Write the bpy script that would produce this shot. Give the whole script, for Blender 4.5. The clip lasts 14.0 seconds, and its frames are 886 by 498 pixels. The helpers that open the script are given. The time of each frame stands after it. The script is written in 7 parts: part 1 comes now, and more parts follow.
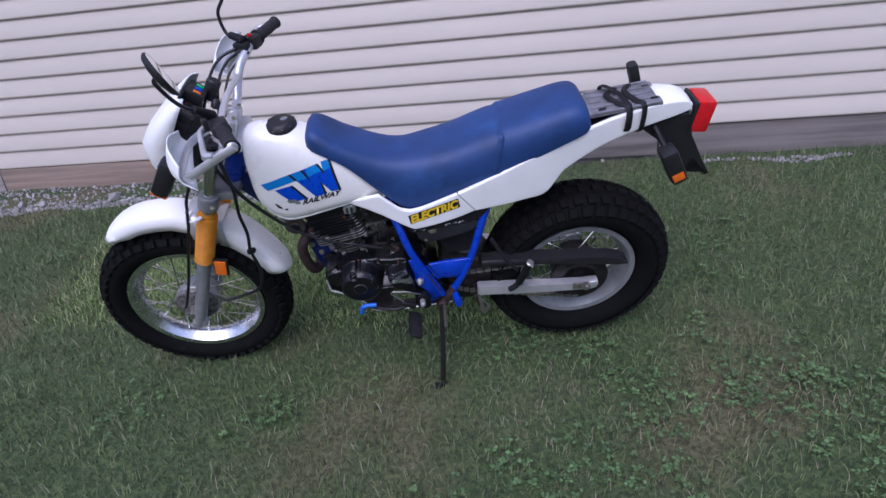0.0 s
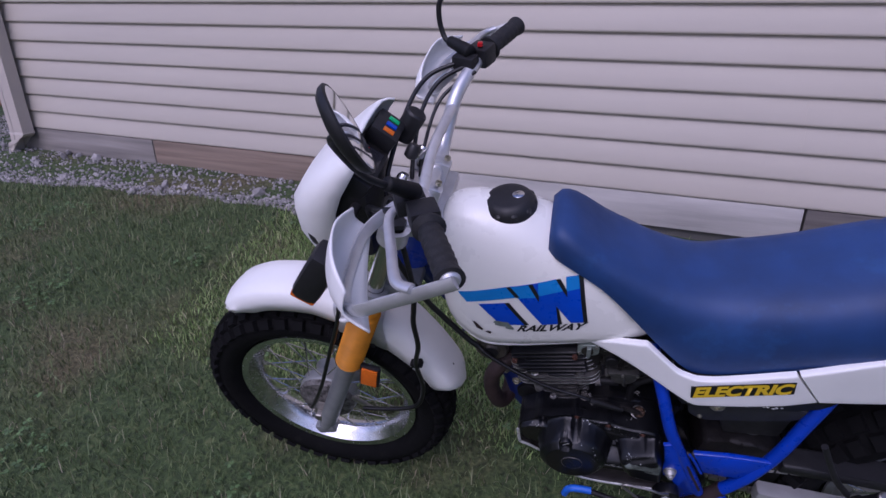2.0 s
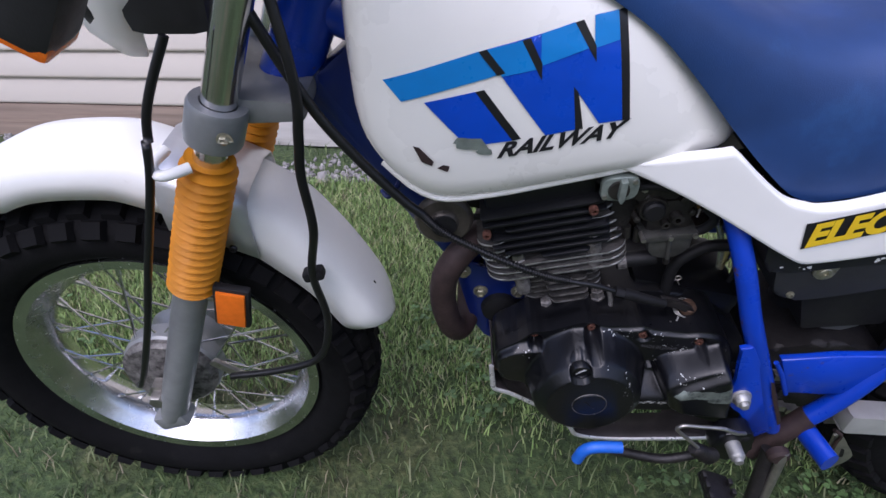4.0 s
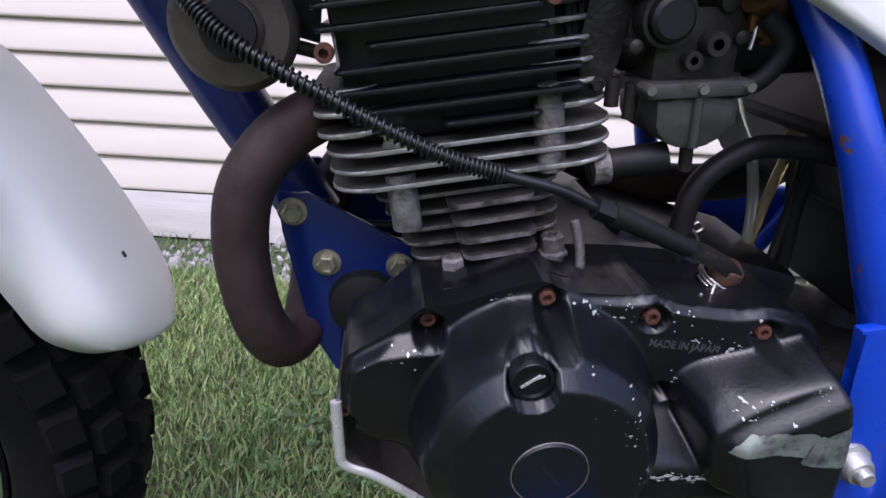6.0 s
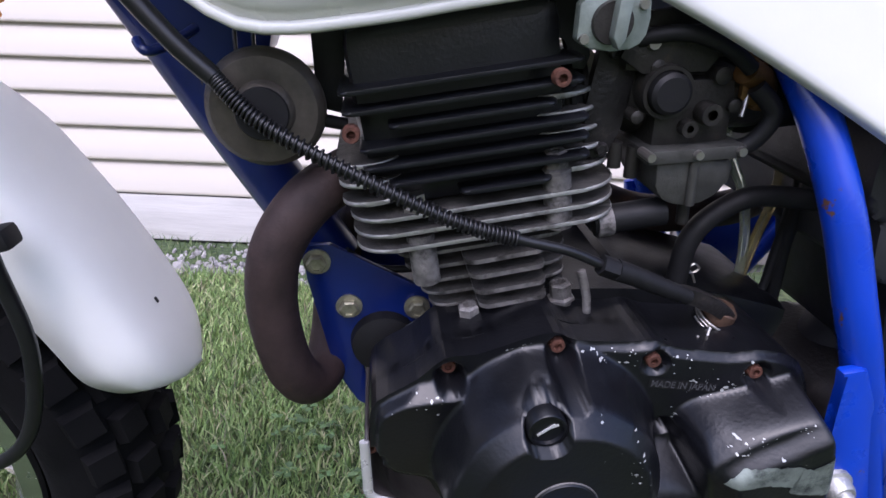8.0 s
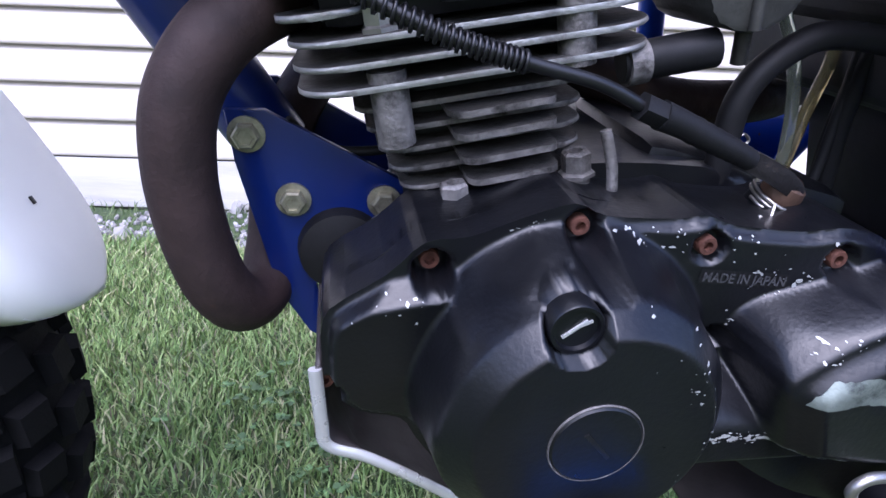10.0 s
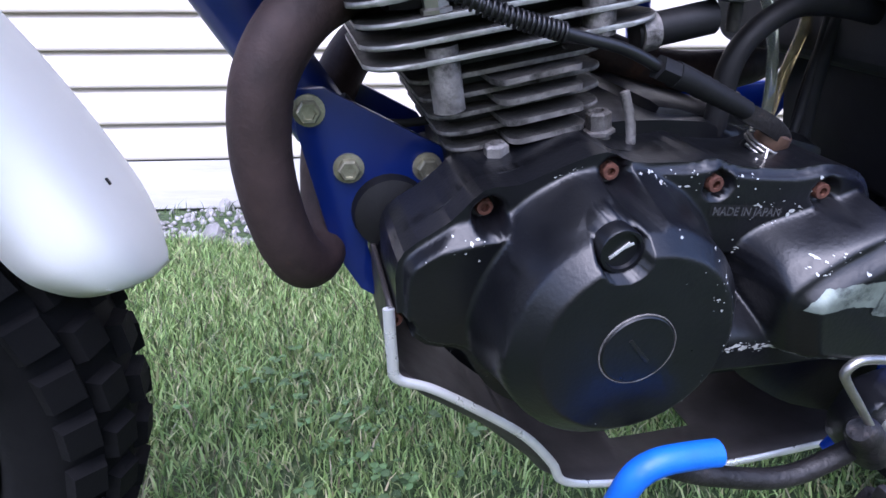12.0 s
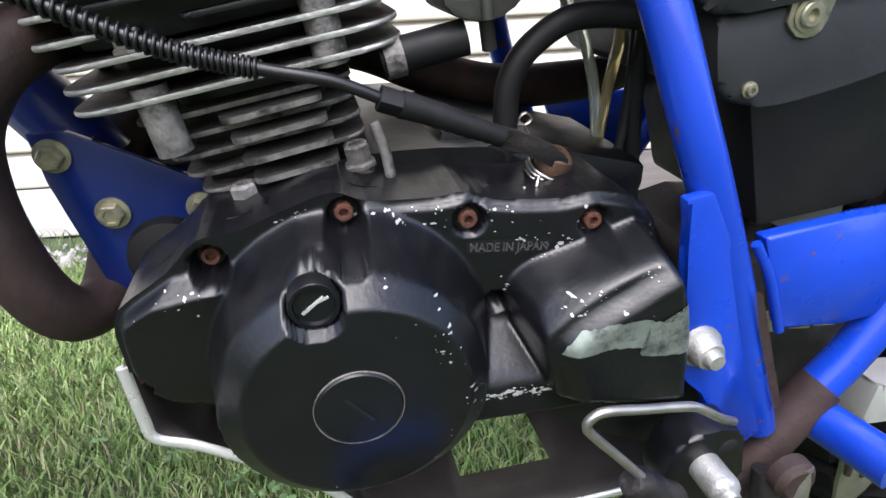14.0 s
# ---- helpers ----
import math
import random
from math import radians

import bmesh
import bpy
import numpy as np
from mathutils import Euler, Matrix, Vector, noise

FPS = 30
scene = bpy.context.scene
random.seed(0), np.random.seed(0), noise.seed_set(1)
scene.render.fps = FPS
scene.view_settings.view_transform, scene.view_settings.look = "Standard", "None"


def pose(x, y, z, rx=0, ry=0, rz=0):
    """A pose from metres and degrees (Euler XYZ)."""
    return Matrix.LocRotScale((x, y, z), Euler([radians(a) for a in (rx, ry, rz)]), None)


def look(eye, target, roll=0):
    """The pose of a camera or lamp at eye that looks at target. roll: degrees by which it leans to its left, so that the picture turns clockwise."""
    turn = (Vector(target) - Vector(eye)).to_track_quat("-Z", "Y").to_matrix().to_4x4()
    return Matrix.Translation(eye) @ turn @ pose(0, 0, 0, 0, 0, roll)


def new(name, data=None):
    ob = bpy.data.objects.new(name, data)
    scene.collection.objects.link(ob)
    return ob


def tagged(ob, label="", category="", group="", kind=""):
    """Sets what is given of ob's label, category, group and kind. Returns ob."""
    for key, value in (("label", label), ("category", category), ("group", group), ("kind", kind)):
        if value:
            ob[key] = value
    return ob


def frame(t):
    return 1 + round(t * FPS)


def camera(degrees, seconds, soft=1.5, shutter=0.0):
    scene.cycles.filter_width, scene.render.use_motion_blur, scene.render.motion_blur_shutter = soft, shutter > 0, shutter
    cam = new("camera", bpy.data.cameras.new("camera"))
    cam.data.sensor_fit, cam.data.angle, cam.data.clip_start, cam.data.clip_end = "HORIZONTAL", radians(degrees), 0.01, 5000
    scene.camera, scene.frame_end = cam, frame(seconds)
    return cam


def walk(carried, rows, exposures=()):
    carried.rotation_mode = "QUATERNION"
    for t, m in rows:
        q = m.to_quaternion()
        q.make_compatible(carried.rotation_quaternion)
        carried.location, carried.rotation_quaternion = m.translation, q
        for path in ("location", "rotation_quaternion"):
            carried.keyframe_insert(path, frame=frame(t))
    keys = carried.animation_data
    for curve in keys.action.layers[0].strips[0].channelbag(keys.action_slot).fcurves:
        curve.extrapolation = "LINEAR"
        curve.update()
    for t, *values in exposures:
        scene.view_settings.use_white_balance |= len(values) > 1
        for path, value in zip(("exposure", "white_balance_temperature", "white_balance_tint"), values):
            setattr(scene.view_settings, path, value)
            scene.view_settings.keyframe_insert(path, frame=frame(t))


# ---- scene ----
cam = camera(74.0, 14.0)
PATH = [
    (0, (0.4957, -1.7708, 1.2090), (0.2026, 0.0425, 0.4178), -5.81),
    (0.5, (0.4958, -1.5946, 1.2624), (0.0269, 0.2468, 0.6384), -2.07),
    (1, (0.3460, -1.3771, 1.2889), (-0.3722, 0.3994, 0.7159), 2.55),
    (1.5, (0.1888, -1.2162, 1.2916), (-0.6275, 0.4892, 0.6395), -0.60),
    (2, (0.0603, -1.1024, 1.2406), (-0.6192, 0.6005, 0.4415), -0.26),
    (4.3, (-0.1026, -0.6943, 0.7611), (-0.4096, 1.1446, 0.0372), 0.27),
    (4.5, (-0.0813, -0.6367, 0.7236), (-0.3859, 1.2235, 0.0552), 1.64),
    (5, (-0.0867, -0.5647, 0.6014), (-0.2978, 1.4079, 0.3478), 1.83),
    (5.5, (-0.0876, -0.5066, 0.5242), (-0.2120, 1.4830, 0.3629), 4.02),
    (6, (-0.0895, -0.4653, 0.5224), (-0.1600, 1.5251, 0.3401), 3.36),
    (6.5, (-0.0978, -0.4890, 0.5707), (-0.1811, 1.5057, 0.4523), 2.94),
    (7, (-0.1057, -0.5010, 0.5801), (-0.1926, 1.4901, 0.4129), 2.72),
    (7.5, (-0.1037, -0.4991, 0.5765), (-0.1754, 1.4897, 0.3778), 2.52),
    (8, (-0.1051, -0.4895, 0.5675), (-0.1533, 1.4957, 0.3298), 2.26),
    (8.5, (-0.1276, -0.4708, 0.5606), (-0.0210, 1.4965, 0.2163), 0.71),
    (9, (-0.1118, -0.4108, 0.5308), (-0.0489, 1.5666, 0.2380), 2.39),
    (9.2, (-0.1092, -0.3908, 0.5054), (-0.0491, 1.5911, 0.2440), 2.46),
    (11.3, (-0.1277, -0.4225, 0.4826), (-0.0300, 1.5449, 0.1365), -0.48),
    (11.5, (-0.1362, -0.4291, 0.4765), (-0.0231, 1.5446, 0.1738), -0.52),
    (12, (-0.1537, -0.4402, 0.4778), (-0.0005, 1.5297, 0.1679), -1.08),
    (12.5, (-0.1349, -0.4426, 0.4753), (0.0304, 1.5267, 0.1675), -1.61),
    (13, (-0.0864, -0.4366, 0.4889), (0.0331, 1.5288, 0.1385), -2.98),
    (13.5, (-0.0387, -0.4300, 0.4913), (0.0647, 1.5401, 0.1624), -3.75),
    (14, (-0.0102, -0.4240, 0.4903), (0.1002, 1.5505, 0.1917), -3.66),
]
EXPOSURES = [(0.0, 0.13, 5180, 28), (0.5, 0.04, 5200, 29), (1.0, -0.12, 5210, 33), (1.5, -0.30, 5250, 36), (2.1, -0.38, 5250, 37), (4.3, 0.50, 5480, 22), (5.0, 0.70, 5500, 23),
             (6.5, 0.90, 5500, 25), (7.5, 0.93, 5480, 25), (9.0, 1.22, 5200, 26), (11.4, 1.46, 5040, 24), (12.5, 1.46, 5200, 22), (13.2, 1.52, 5800, 16), (14.0, 1.60, 5850, 13)]
walk(cam, [(t, look(eye, target, roll)) for t, eye, target, roll in PATH], EXPOSURES)

# ---- daylight: a dull evening sky with a wide, weak sun ----
world = bpy.data.worlds.new("overcast_sky")
scene.world = world
world.use_nodes = True
wn = world.node_tree
sky = wn.nodes.new("ShaderNodeTexSky")
sky.sky_type = "NISHITA"
sky.sun_disc = False
sky.sun_elevation = radians(48)
sky.sun_rotation = radians(187)
sky.air_density, sky.dust_density, sky.ozone_density = 1.0, 4.0, 1.0
wn.nodes["Background"].inputs["Strength"].default_value = 0.14
wn.links.new(sky.outputs["Color"], wn.nodes["Background"].inputs["Color"])
sun = new("sun", bpy.data.lights.new("sun", "SUN"))
sun.data.energy, sun.data.angle, sun.data.color = 0.9, radians(50), (1.0, 0.95, 0.9)
sun.matrix_world = look((-0.6, -4.8, 6.2), (0, 0, 0))


# ---- materials ----
def ramp(nt, src, stops):
    r = nt.nodes.new("ShaderNodeValToRGB")
    el = r.color_ramp.elements
    el[0].position, el[0].color = stops[0][0], (*stops[0][1], 1)
    el[1].position, el[1].color = stops[-1][0], (*stops[-1][1], 1)
    for p, c in stops[1:-1]:
        e = el.new(p)
        e.color = (*c, 1)
    nt.links.new(src, r.inputs["Fac"])
    return r.outputs["Color"]


def noise_tex(nt, vec, scale, detail=4.0, rough=0.55):
    n = nt.nodes.new("ShaderNodeTexNoise")
    n.inputs["Scale"].default_value, n.inputs["Detail"].default_value, n.inputs["Roughness"].default_value = scale, detail, rough
    nt.links.new(vec, n.inputs["Vector"])
    return n.outputs["Fac"]


def mix_col(nt, fac, a, b):
    m = nt.nodes.new("ShaderNodeMix")
    m.data_type = "RGBA"
    nt.links.new(fac, m.inputs["Factor"])
    for sock, v in ((m.inputs["A"], a), (m.inputs["B"], b)):
        if isinstance(v, tuple):
            sock.default_value = (*v, 1)
        else:
            nt.links.new(v, sock)
    return m.outputs["Result"]


def mat(name, base, rough=0.5, metal=0.0, var=0.2, scale=18.0, bump=0.15, bscale=250.0, chips=None, dirt=None, coat=0.0, island=0.0, stretch=None, spec=0.5):
    """A surface with two scales of variation; chips and dirt: (colour, amount 0..1, scale)."""
    m = bpy.data.materials.new(name)
    m.use_nodes = True
    nt = m.node_tree
    bsdf = nt.nodes["Principled BSDF"]
    tc = nt.nodes.new("ShaderNodeTexCoord")
    vec = tc.outputs["Object"]
    if stretch:
        mp = nt.nodes.new("ShaderNodeMapping")
        mp.inputs["Scale"].default_value = stretch
        nt.links.new(vec, mp.inputs["Vector"])
        vec = mp.outputs["Vector"]
    lo = tuple(max(0, c * (1 - var)) for c in base)
    hi = tuple(min(1, c * (1 + var)) for c in base)
    n1 = noise_tex(nt, vec, scale)
    col = ramp(nt, n1, [(0.3, lo), (0.7, hi)])
    if island:
        g = nt.nodes.new("ShaderNodeNewGeometry")
        hs = nt.nodes.new("ShaderNodeHueSaturation")
        mr = nt.nodes.new("ShaderNodeMapRange")
        mr.inputs["To Min"].default_value, mr.inputs["To Max"].default_value = 1 - island, 1 + island
        nt.links.new(g.outputs["Random Per Island"], mr.inputs["Value"])
        nt.links.new(mr.outputs["Result"], hs.inputs["Value"])
        nt.links.new(col, hs.inputs["Color"])
        col = hs.outputs["Color"]
    for extra in (dirt, chips):
        if extra:
            c, amount, sc = extra
            n = noise_tex(nt, vec, sc, 6.0, 0.65)
            edge = 0.75 - 0.35 * amount
            f = ramp(nt, n, [(edge, (0, 0, 0)), (edge + (0.02 if extra is chips else 0.2), (1, 1, 1))])
            col = mix_col(nt, f, col, c)
    nt.links.new(col, bsdf.inputs["Base Color"])
    bsdf.inputs["Metallic"].default_value = metal
    bsdf.inputs["Coat Weight"].default_value = coat
    bsdf.inputs["Coat Roughness"].default_value = 0.12
    bsdf.inputs["Specular IOR Level"].default_value = spec
    nr = noise_tex(nt, vec, scale * 3)
    rr = nt.nodes.new("ShaderNodeMapRange")
    rr.inputs["To Min"].default_value, rr.inputs["To Max"].default_value = max(0.03, rough - 0.12), min(1, rough + 0.12)
    nt.links.new(nr, rr.inputs["Value"])
    nt.links.new(rr.outputs["Result"], bsdf.inputs["Roughness"])
    if bump:
        b = nt.nodes.new("ShaderNodeBump")
        b.inputs["Strength"].default_value, b.inputs["Distance"].default_value = bump, 0.002
        nt.links.new(noise_tex(nt, vec, bscale), b.inputs["Height"])
        nt.links.new(b.outputs["Normal"], bsdf.inputs["Normal"])
    return m


M_WHITE = mat("white_paint", (0.86, 0.85, 0.79), 0.28, var=0.04, scale=6, bump=0.02, dirt=((0.45, 0.42, 0.34), 0.12, 14), coat=0.5)
M_FENDER = mat("white_plastic", (0.88, 0.88, 0.845), 0.42, var=0.04, scale=8, bump=0.04, dirt=((0.5, 0.48, 0.42), 0.1, 20))
M_SEAT = mat("blue_vinyl", (0.01566, 0.04872, 0.1653), 0.55, var=0.25, scale=9, bump=0.15, bscale=900, dirt=((0.030, 0.10, 0.28), 0.5, 7), spec=0.5)
M_BLUE = mat("blue_frame_paint", (0.0078, 0.043, 0.41), 0.3, var=0.12, scale=14, bump=0.03, chips=((0.10, 0.045, 0.025), 0.27, 38), coat=0.4)
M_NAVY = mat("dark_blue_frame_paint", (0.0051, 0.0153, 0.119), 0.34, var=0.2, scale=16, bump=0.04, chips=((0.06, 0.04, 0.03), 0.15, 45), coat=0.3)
M_ENGINE = mat("black_engine_paint", (0.003825, 0.00408, 0.005525), 0.33, var=0.35, scale=26, bump=0.10, bscale=380, chips=((0.42, 0.42, 0.40), 0.03, 60), dirt=((0.016, 0.015, 0.015), 0.2, 22), spec=0.5)
M_HEADCOVER = mat("black_head_paint", (0.0051, 0.005525, 0.007225), 0.34, var=0.35, scale=30, bump=0.12, bscale=420, chips=((0.3, 0.3, 0.3), 0.0, 90), dirt=((0.02, 0.02, 0.02), 0.25, 30))
M_ALU = mat("oxidised_aluminium", (0.42, 0.42, 0.40), 0.5, metal=0.75, var=0.3, scale=60, bump=0.3, bscale=500, dirt=((0.05, 0.04, 0.03), 0.55, 45))
M_ALUDIRTY = mat("grimy_aluminium", (0.20, 0.19, 0.18), 0.6, metal=0.5, var=0.5, scale=80, bump=0.4, bscale=500, dirt=((0.02, 0.018, 0.016), 0.75, 60))
M_EDGE = mat("bright_plate_edge", (0.78, 0.78, 0.78), 0.3, metal=0.6, var=0.15, scale=30, bump=0.05)
M_SILVER = mat("silver_alloy", (0.70, 0.70, 0.71), 0.36, metal=0.65, var=0.12, scale=20, bump=0.06, dirt=((0.25, 0.24, 0.23), 0.3, 30))
M_GREYPAINT = mat("grey_fork_paint", (0.27, 0.28, 0.28), 0.4, metal=0.3, var=0.12, scale=25, bump=0.05, dirt=((0.12, 0.11, 0.1), 0.2, 40))
M_CHROME = mat("worn_chrome", (0.72, 0.72, 0.73), 0.16, metal=1.0, var=0.1, scale=30, bump=0.03, dirt=((0.25, 0.2, 0.16), 0.25, 60))
M_RIM = mat("polished_rim", (0.70, 0.70, 0.71), 0.24, metal=1.0, var=0.15, scale=25, bump=0.06, dirt=((0.22, 0.20, 0.18), 0.35, 30))
M_STEELROD = mat("dull_steel", (0.42, 0.40, 0.37), 0.35, metal=0.9, var=0.25, scale=60, bump=0.1, dirt=((0.12, 0.09, 0.06), 0.4, 60))
M_TYRE = mat("tyre_rubber", (0.0036, 0.0036, 0.0040), 0.85, var=0.3, scale=25, bump=0.25, bscale=350, dirt=((0.018, 0.017, 0.015), 0.35, 18), spec=0.18)
M_RUBBER = mat("black_rubber", (0.0068, 0.0068, 0.00765), 0.6, var=0.3, scale=40, bump=0.1, dirt=((0.04, 0.037, 0.034), 0.2, 30), spec=0.35)
M_PLASTIC = mat("black_plastic", (0.01275, 0.01275, 0.01445), 0.5, var=0.25, scale=30, bump=0.12, bscale=600, dirt=((0.05, 0.048, 0.045), 0.2, 30))
M_CABLE = mat("black_cable", (0.008, 0.008, 0.009), 0.35, var=0.2, scale=60, bump=0.02)
M_BOOT = mat("orange_rubber_boot", (0.5808, 0.2244, 0.00352), 0.5, var=0.12, scale=30, bump=0.08, dirt=((0.35, 0.14, 0.01), 0.25, 40), spec=0.3)
M_RUST = mat("rusty_pipe", (0.0378, 0.0234, 0.0216), 0.66, metal=0.25, var=0.35, scale=45, bump=0.25, bscale=300, dirt=((0.13, 0.055, 0.022), 0.42, 16))
M_RUSTBOLT = mat("rusty_screw", (0.10, 0.04, 0.025), 0.75, metal=0.2, var=0.4, scale=200, bump=0.3, bscale=900)
M_BOLT = mat("zinc_bolt", (0.42, 0.40, 0.30), 0.42, metal=0.8, var=0.3, scale=150, bump=0.15, bscale=900, dirt=((0.12, 0.10, 0.06), 0.4, 160))
M_HORN = mat("horn_steel", (0.085, 0.075, 0.062), 0.45, metal=0.5, var=0.4, scale=50, bump=0.15, dirt=((0.20, 0.15, 0.10), 0.3, 40))
M_ORANGE = mat("amber_reflector", (0.75, 0.16, 0.008), 0.15, var=0.1, scale=90, bump=0.25, bscale=700)
M_RED = mat("red_lens", (0.60, 0.012, 0.016), 0.12, var=0.1, scale=60, bump=0.15, bscale=500)
M_RACK = mat("grey_rack_paint", (0.20, 0.20, 0.215), 0.5, metal=0.2, var=0.3, scale=30, bump=0.1, chips=((0.3, 0.3, 0.3), 0.05, 80))
M_YELLOW = mat("yellow_decal", (0.80, 0.55, 0.01), 0.35, var=0.05, scale=30, bump=0.0)
M_BLACKDECAL = mat("black_decal", (0.012, 0.012, 0.014), 0.35, var=0.1, scale=30, bump=0.0)
M_BLUEDECAL = mat("blue_decal", (0.0085, 0.06375, 0.51), 0.3, var=0.08, scale=20, bump=0.0)
M_CYANDECAL = mat("light_blue_decal", (0.017, 0.2125, 0.595), 0.3, var=0.08, scale=20, bump=0.0)
M_BARE = mat("bare_metal_scrape", (0.189, 0.2205, 0.1935), 0.5, metal=0.5, var=0.25, scale=70, bump=0.2, dirt=((0.03, 0.035, 0.035), 0.75, 90))
M_ZINC = mat("grey_zinc_casting", (0.25, 0.29, 0.26), 0.45, metal=0.5, var=0.2, scale=70, bump=0.15, bscale=500, dirt=((0.08, 0.085, 0.07), 0.25, 60))
M_CARB = mat("carburettor_casting", (0.0252, 0.0234, 0.0207), 0.48, metal=0.3, var=0.4, scale=70, bump=0.25, bscale=450, dirt=((0.07, 0.05, 0.03), 0.45, 55))
M_BOWL = mat("float_bowl_casting", (0.06375, 0.06375, 0.0578), 0.5, metal=0.4, var=0.25, scale=70, bump=0.2, bscale=500, dirt=((0.03, 0.03, 0.025), 0.5, 50))
M_CHIP = mat("chipped_paint", (0.42, 0.43, 0.42), 0.5, metal=0.3, var=0.25, scale=300, bump=0.1)
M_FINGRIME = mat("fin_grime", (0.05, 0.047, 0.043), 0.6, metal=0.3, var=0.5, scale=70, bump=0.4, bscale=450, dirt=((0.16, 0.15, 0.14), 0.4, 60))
M_GRIME = mat("greasy_steel", (0.0144, 0.0128, 0.0128), 0.5, metal=0.2, var=0.5, scale=60, bump=0.4, bscale=300, dirt=((0.07, 0.055, 0.045), 0.4, 60))
M_LETTER = mat("worn_letters", (0.07, 0.07, 0.075), 0.4, metal=0.3, var=0.4, scale=400, bump=0.1)
M_BRASS = mat("tarnished_brass", (0.20, 0.11, 0.04), 0.45, metal=0.7, var=0.3, scale=80, bump=0.1)
M_BRONZE = mat("brown_cap", (0.10, 0.06, 0.04), 0.5, metal=0.4, var=0.3, scale=90, bump=0.2)
M_PEGBLUE = mat("blue_rubber", (0.02, 0.12, 0.55), 0.45, var=0.15, scale=60, bump=0.15, chips=((0.7, 0.72, 0.75), 0.1, 70))
M_SKID = mat("skid_plate_dark", (0.05, 0.045, 0.045), 0.5, metal=0.3, var=0.4, scale=20, bump=0.1, dirt=((0.1, 0.085, 0.07), 0.3, 15))
M_GRIP = mat("grip_rubber", (0.016, 0.016, 0.017), 0.65, var=0.2, scale=60, bump=0.5, bscale=260)
M_GREEN = mat("green_indicator", (0.01, 0.45, 0.16), 0.2, var=0.05)
M_DIAL = mat("dial_face", (0.03, 0.03, 0.035), 0.15, var=0.2)
M_SIDING = mat("cream_vinyl_siding", (0.4833, 0.4435, 0.3755), 0.55, var=0.05, scale=1.6, bump=0.06, bscale=60, dirt=((0.50, 0.45, 0.38), 0.25, 2.2), stretch=(0.35, 1, 3))
M_TRIM = mat("cream_trim", (0.527, 0.476, 0.4165), 0.5, var=0.06, scale=4, bump=0.03)
M_WOOD = mat("weathered_board", (0.255, 0.2338, 0.2125), 0.8, var=0.35, scale=5, bump=0.5, bscale=40, dirt=((0.12, 0.095, 0.07), 0.45, 3), stretch=(0.25, 2, 4))
M_WOODNEW = mat("weathered_board_orange", (0.238, 0.1827, 0.1403), 0.8, var=0.35, scale=5, bump=0.5, bscale=40, dirt=((0.12, 0.075, 0.05), 0.6, 3), stretch=(0.22, 2, 5))
M_DARKBOARD = mat("dark_weathered_board", (0.1615, 0.1445, 0.1318), 0.85, var=0.4, scale=6, bump=0.6, bscale=45, dirt=((0.08, 0.065, 0.055), 0.55, 3), stretch=(0.25, 2, 4))
M_PALEBOARD = mat("flaking_white_board", (0.48, 0.46, 0.43), 0.8, var=0.2, scale=6, bump=0.5, bscale=45, dirt=((0.24, 0.21, 0.18), 0.5, 4), stretch=(0.3, 2, 3))
M_FENCE = mat("grey_fence_wood", (0.17, 0.1573, 0.1445), 0.85, var=0.25, scale=3, bump=0.4, bscale=30, stretch=(3, 3, 0.3))
M_CONCRETE = mat("foundation", (0.12, 0.115, 0.11), 0.9, var=0.2, scale=6, bump=0.4, bscale=80)
M_GRAVEL = mat("pale_gravel", (0.30, 0.285, 0.275), 0.85, var=0.25, scale=30, bump=0.4, bscale=120, island=0.35)
M_WHITEGRAVEL = mat("white_gravel", (0.72, 0.72, 0.72), 0.85, var=0.15, scale=20, bump=0.4, bscale=90, island=0.25)
M_ROCK = mat("tan_field_stone", (0.306, 0.187, 0.119), 0.85, var=0.35, scale=7, bump=0.5, bscale=40)
M_TARP = mat("grey_blue_tarp", (0.323, 0.3485, 0.408), 0.5, var=0.15, scale=5, bump=0.3, bscale=25)
M_LEAF = mat("clover_leaf", (0.090, 0.158, 0.052), 0.55, var=0.25, scale=8, bump=0.1, island=0.45)
M_ROOF = mat("brown_far_wall", (0.136, 0.0765, 0.0595), 0.85, var=0.15, scale=2, bump=0.2, bscale=20)


def glass(name, tint, rough=0.05):
    m = bpy.data.materials.new(name)
    m.use_nodes = True
    b = m.node_tree.nodes["Principled BSDF"]
    b.inputs["Base Color"].default_value = (*tint, 1)
    b.inputs["Roughness"].default_value = rough
    b.inputs["Transmission Weight"].default_value = 0.75
    b.inputs["IOR"].default_value = 1.4
    return m


M_MIRROR = mat("mirror_glass", (0.85, 0.86, 0.88), 0.14, metal=1.0, var=0.02, bump=0.0)
M_MIRROR.node_tree.nodes["Principled BSDF"].inputs["Roughness"].default_value = 0.03
for lk in list(M_MIRROR.node_tree.links):
    if lk.to_socket.name == "Roughness":
        M_MIRROR.node_tree.links.remove(lk)
M_SHIELD = mat("thin_white_plastic", (0.89, 0.89, 0.87), 0.4, var=0.04, scale=8, bump=0.03)
M_CLEARTUBE = glass("clear_hose", (0.75, 0.82, 0.70), 0.15)
M_YELLOWTUBE = glass("yellowed_hose", (0.72, 0.62, 0.32), 0.2)


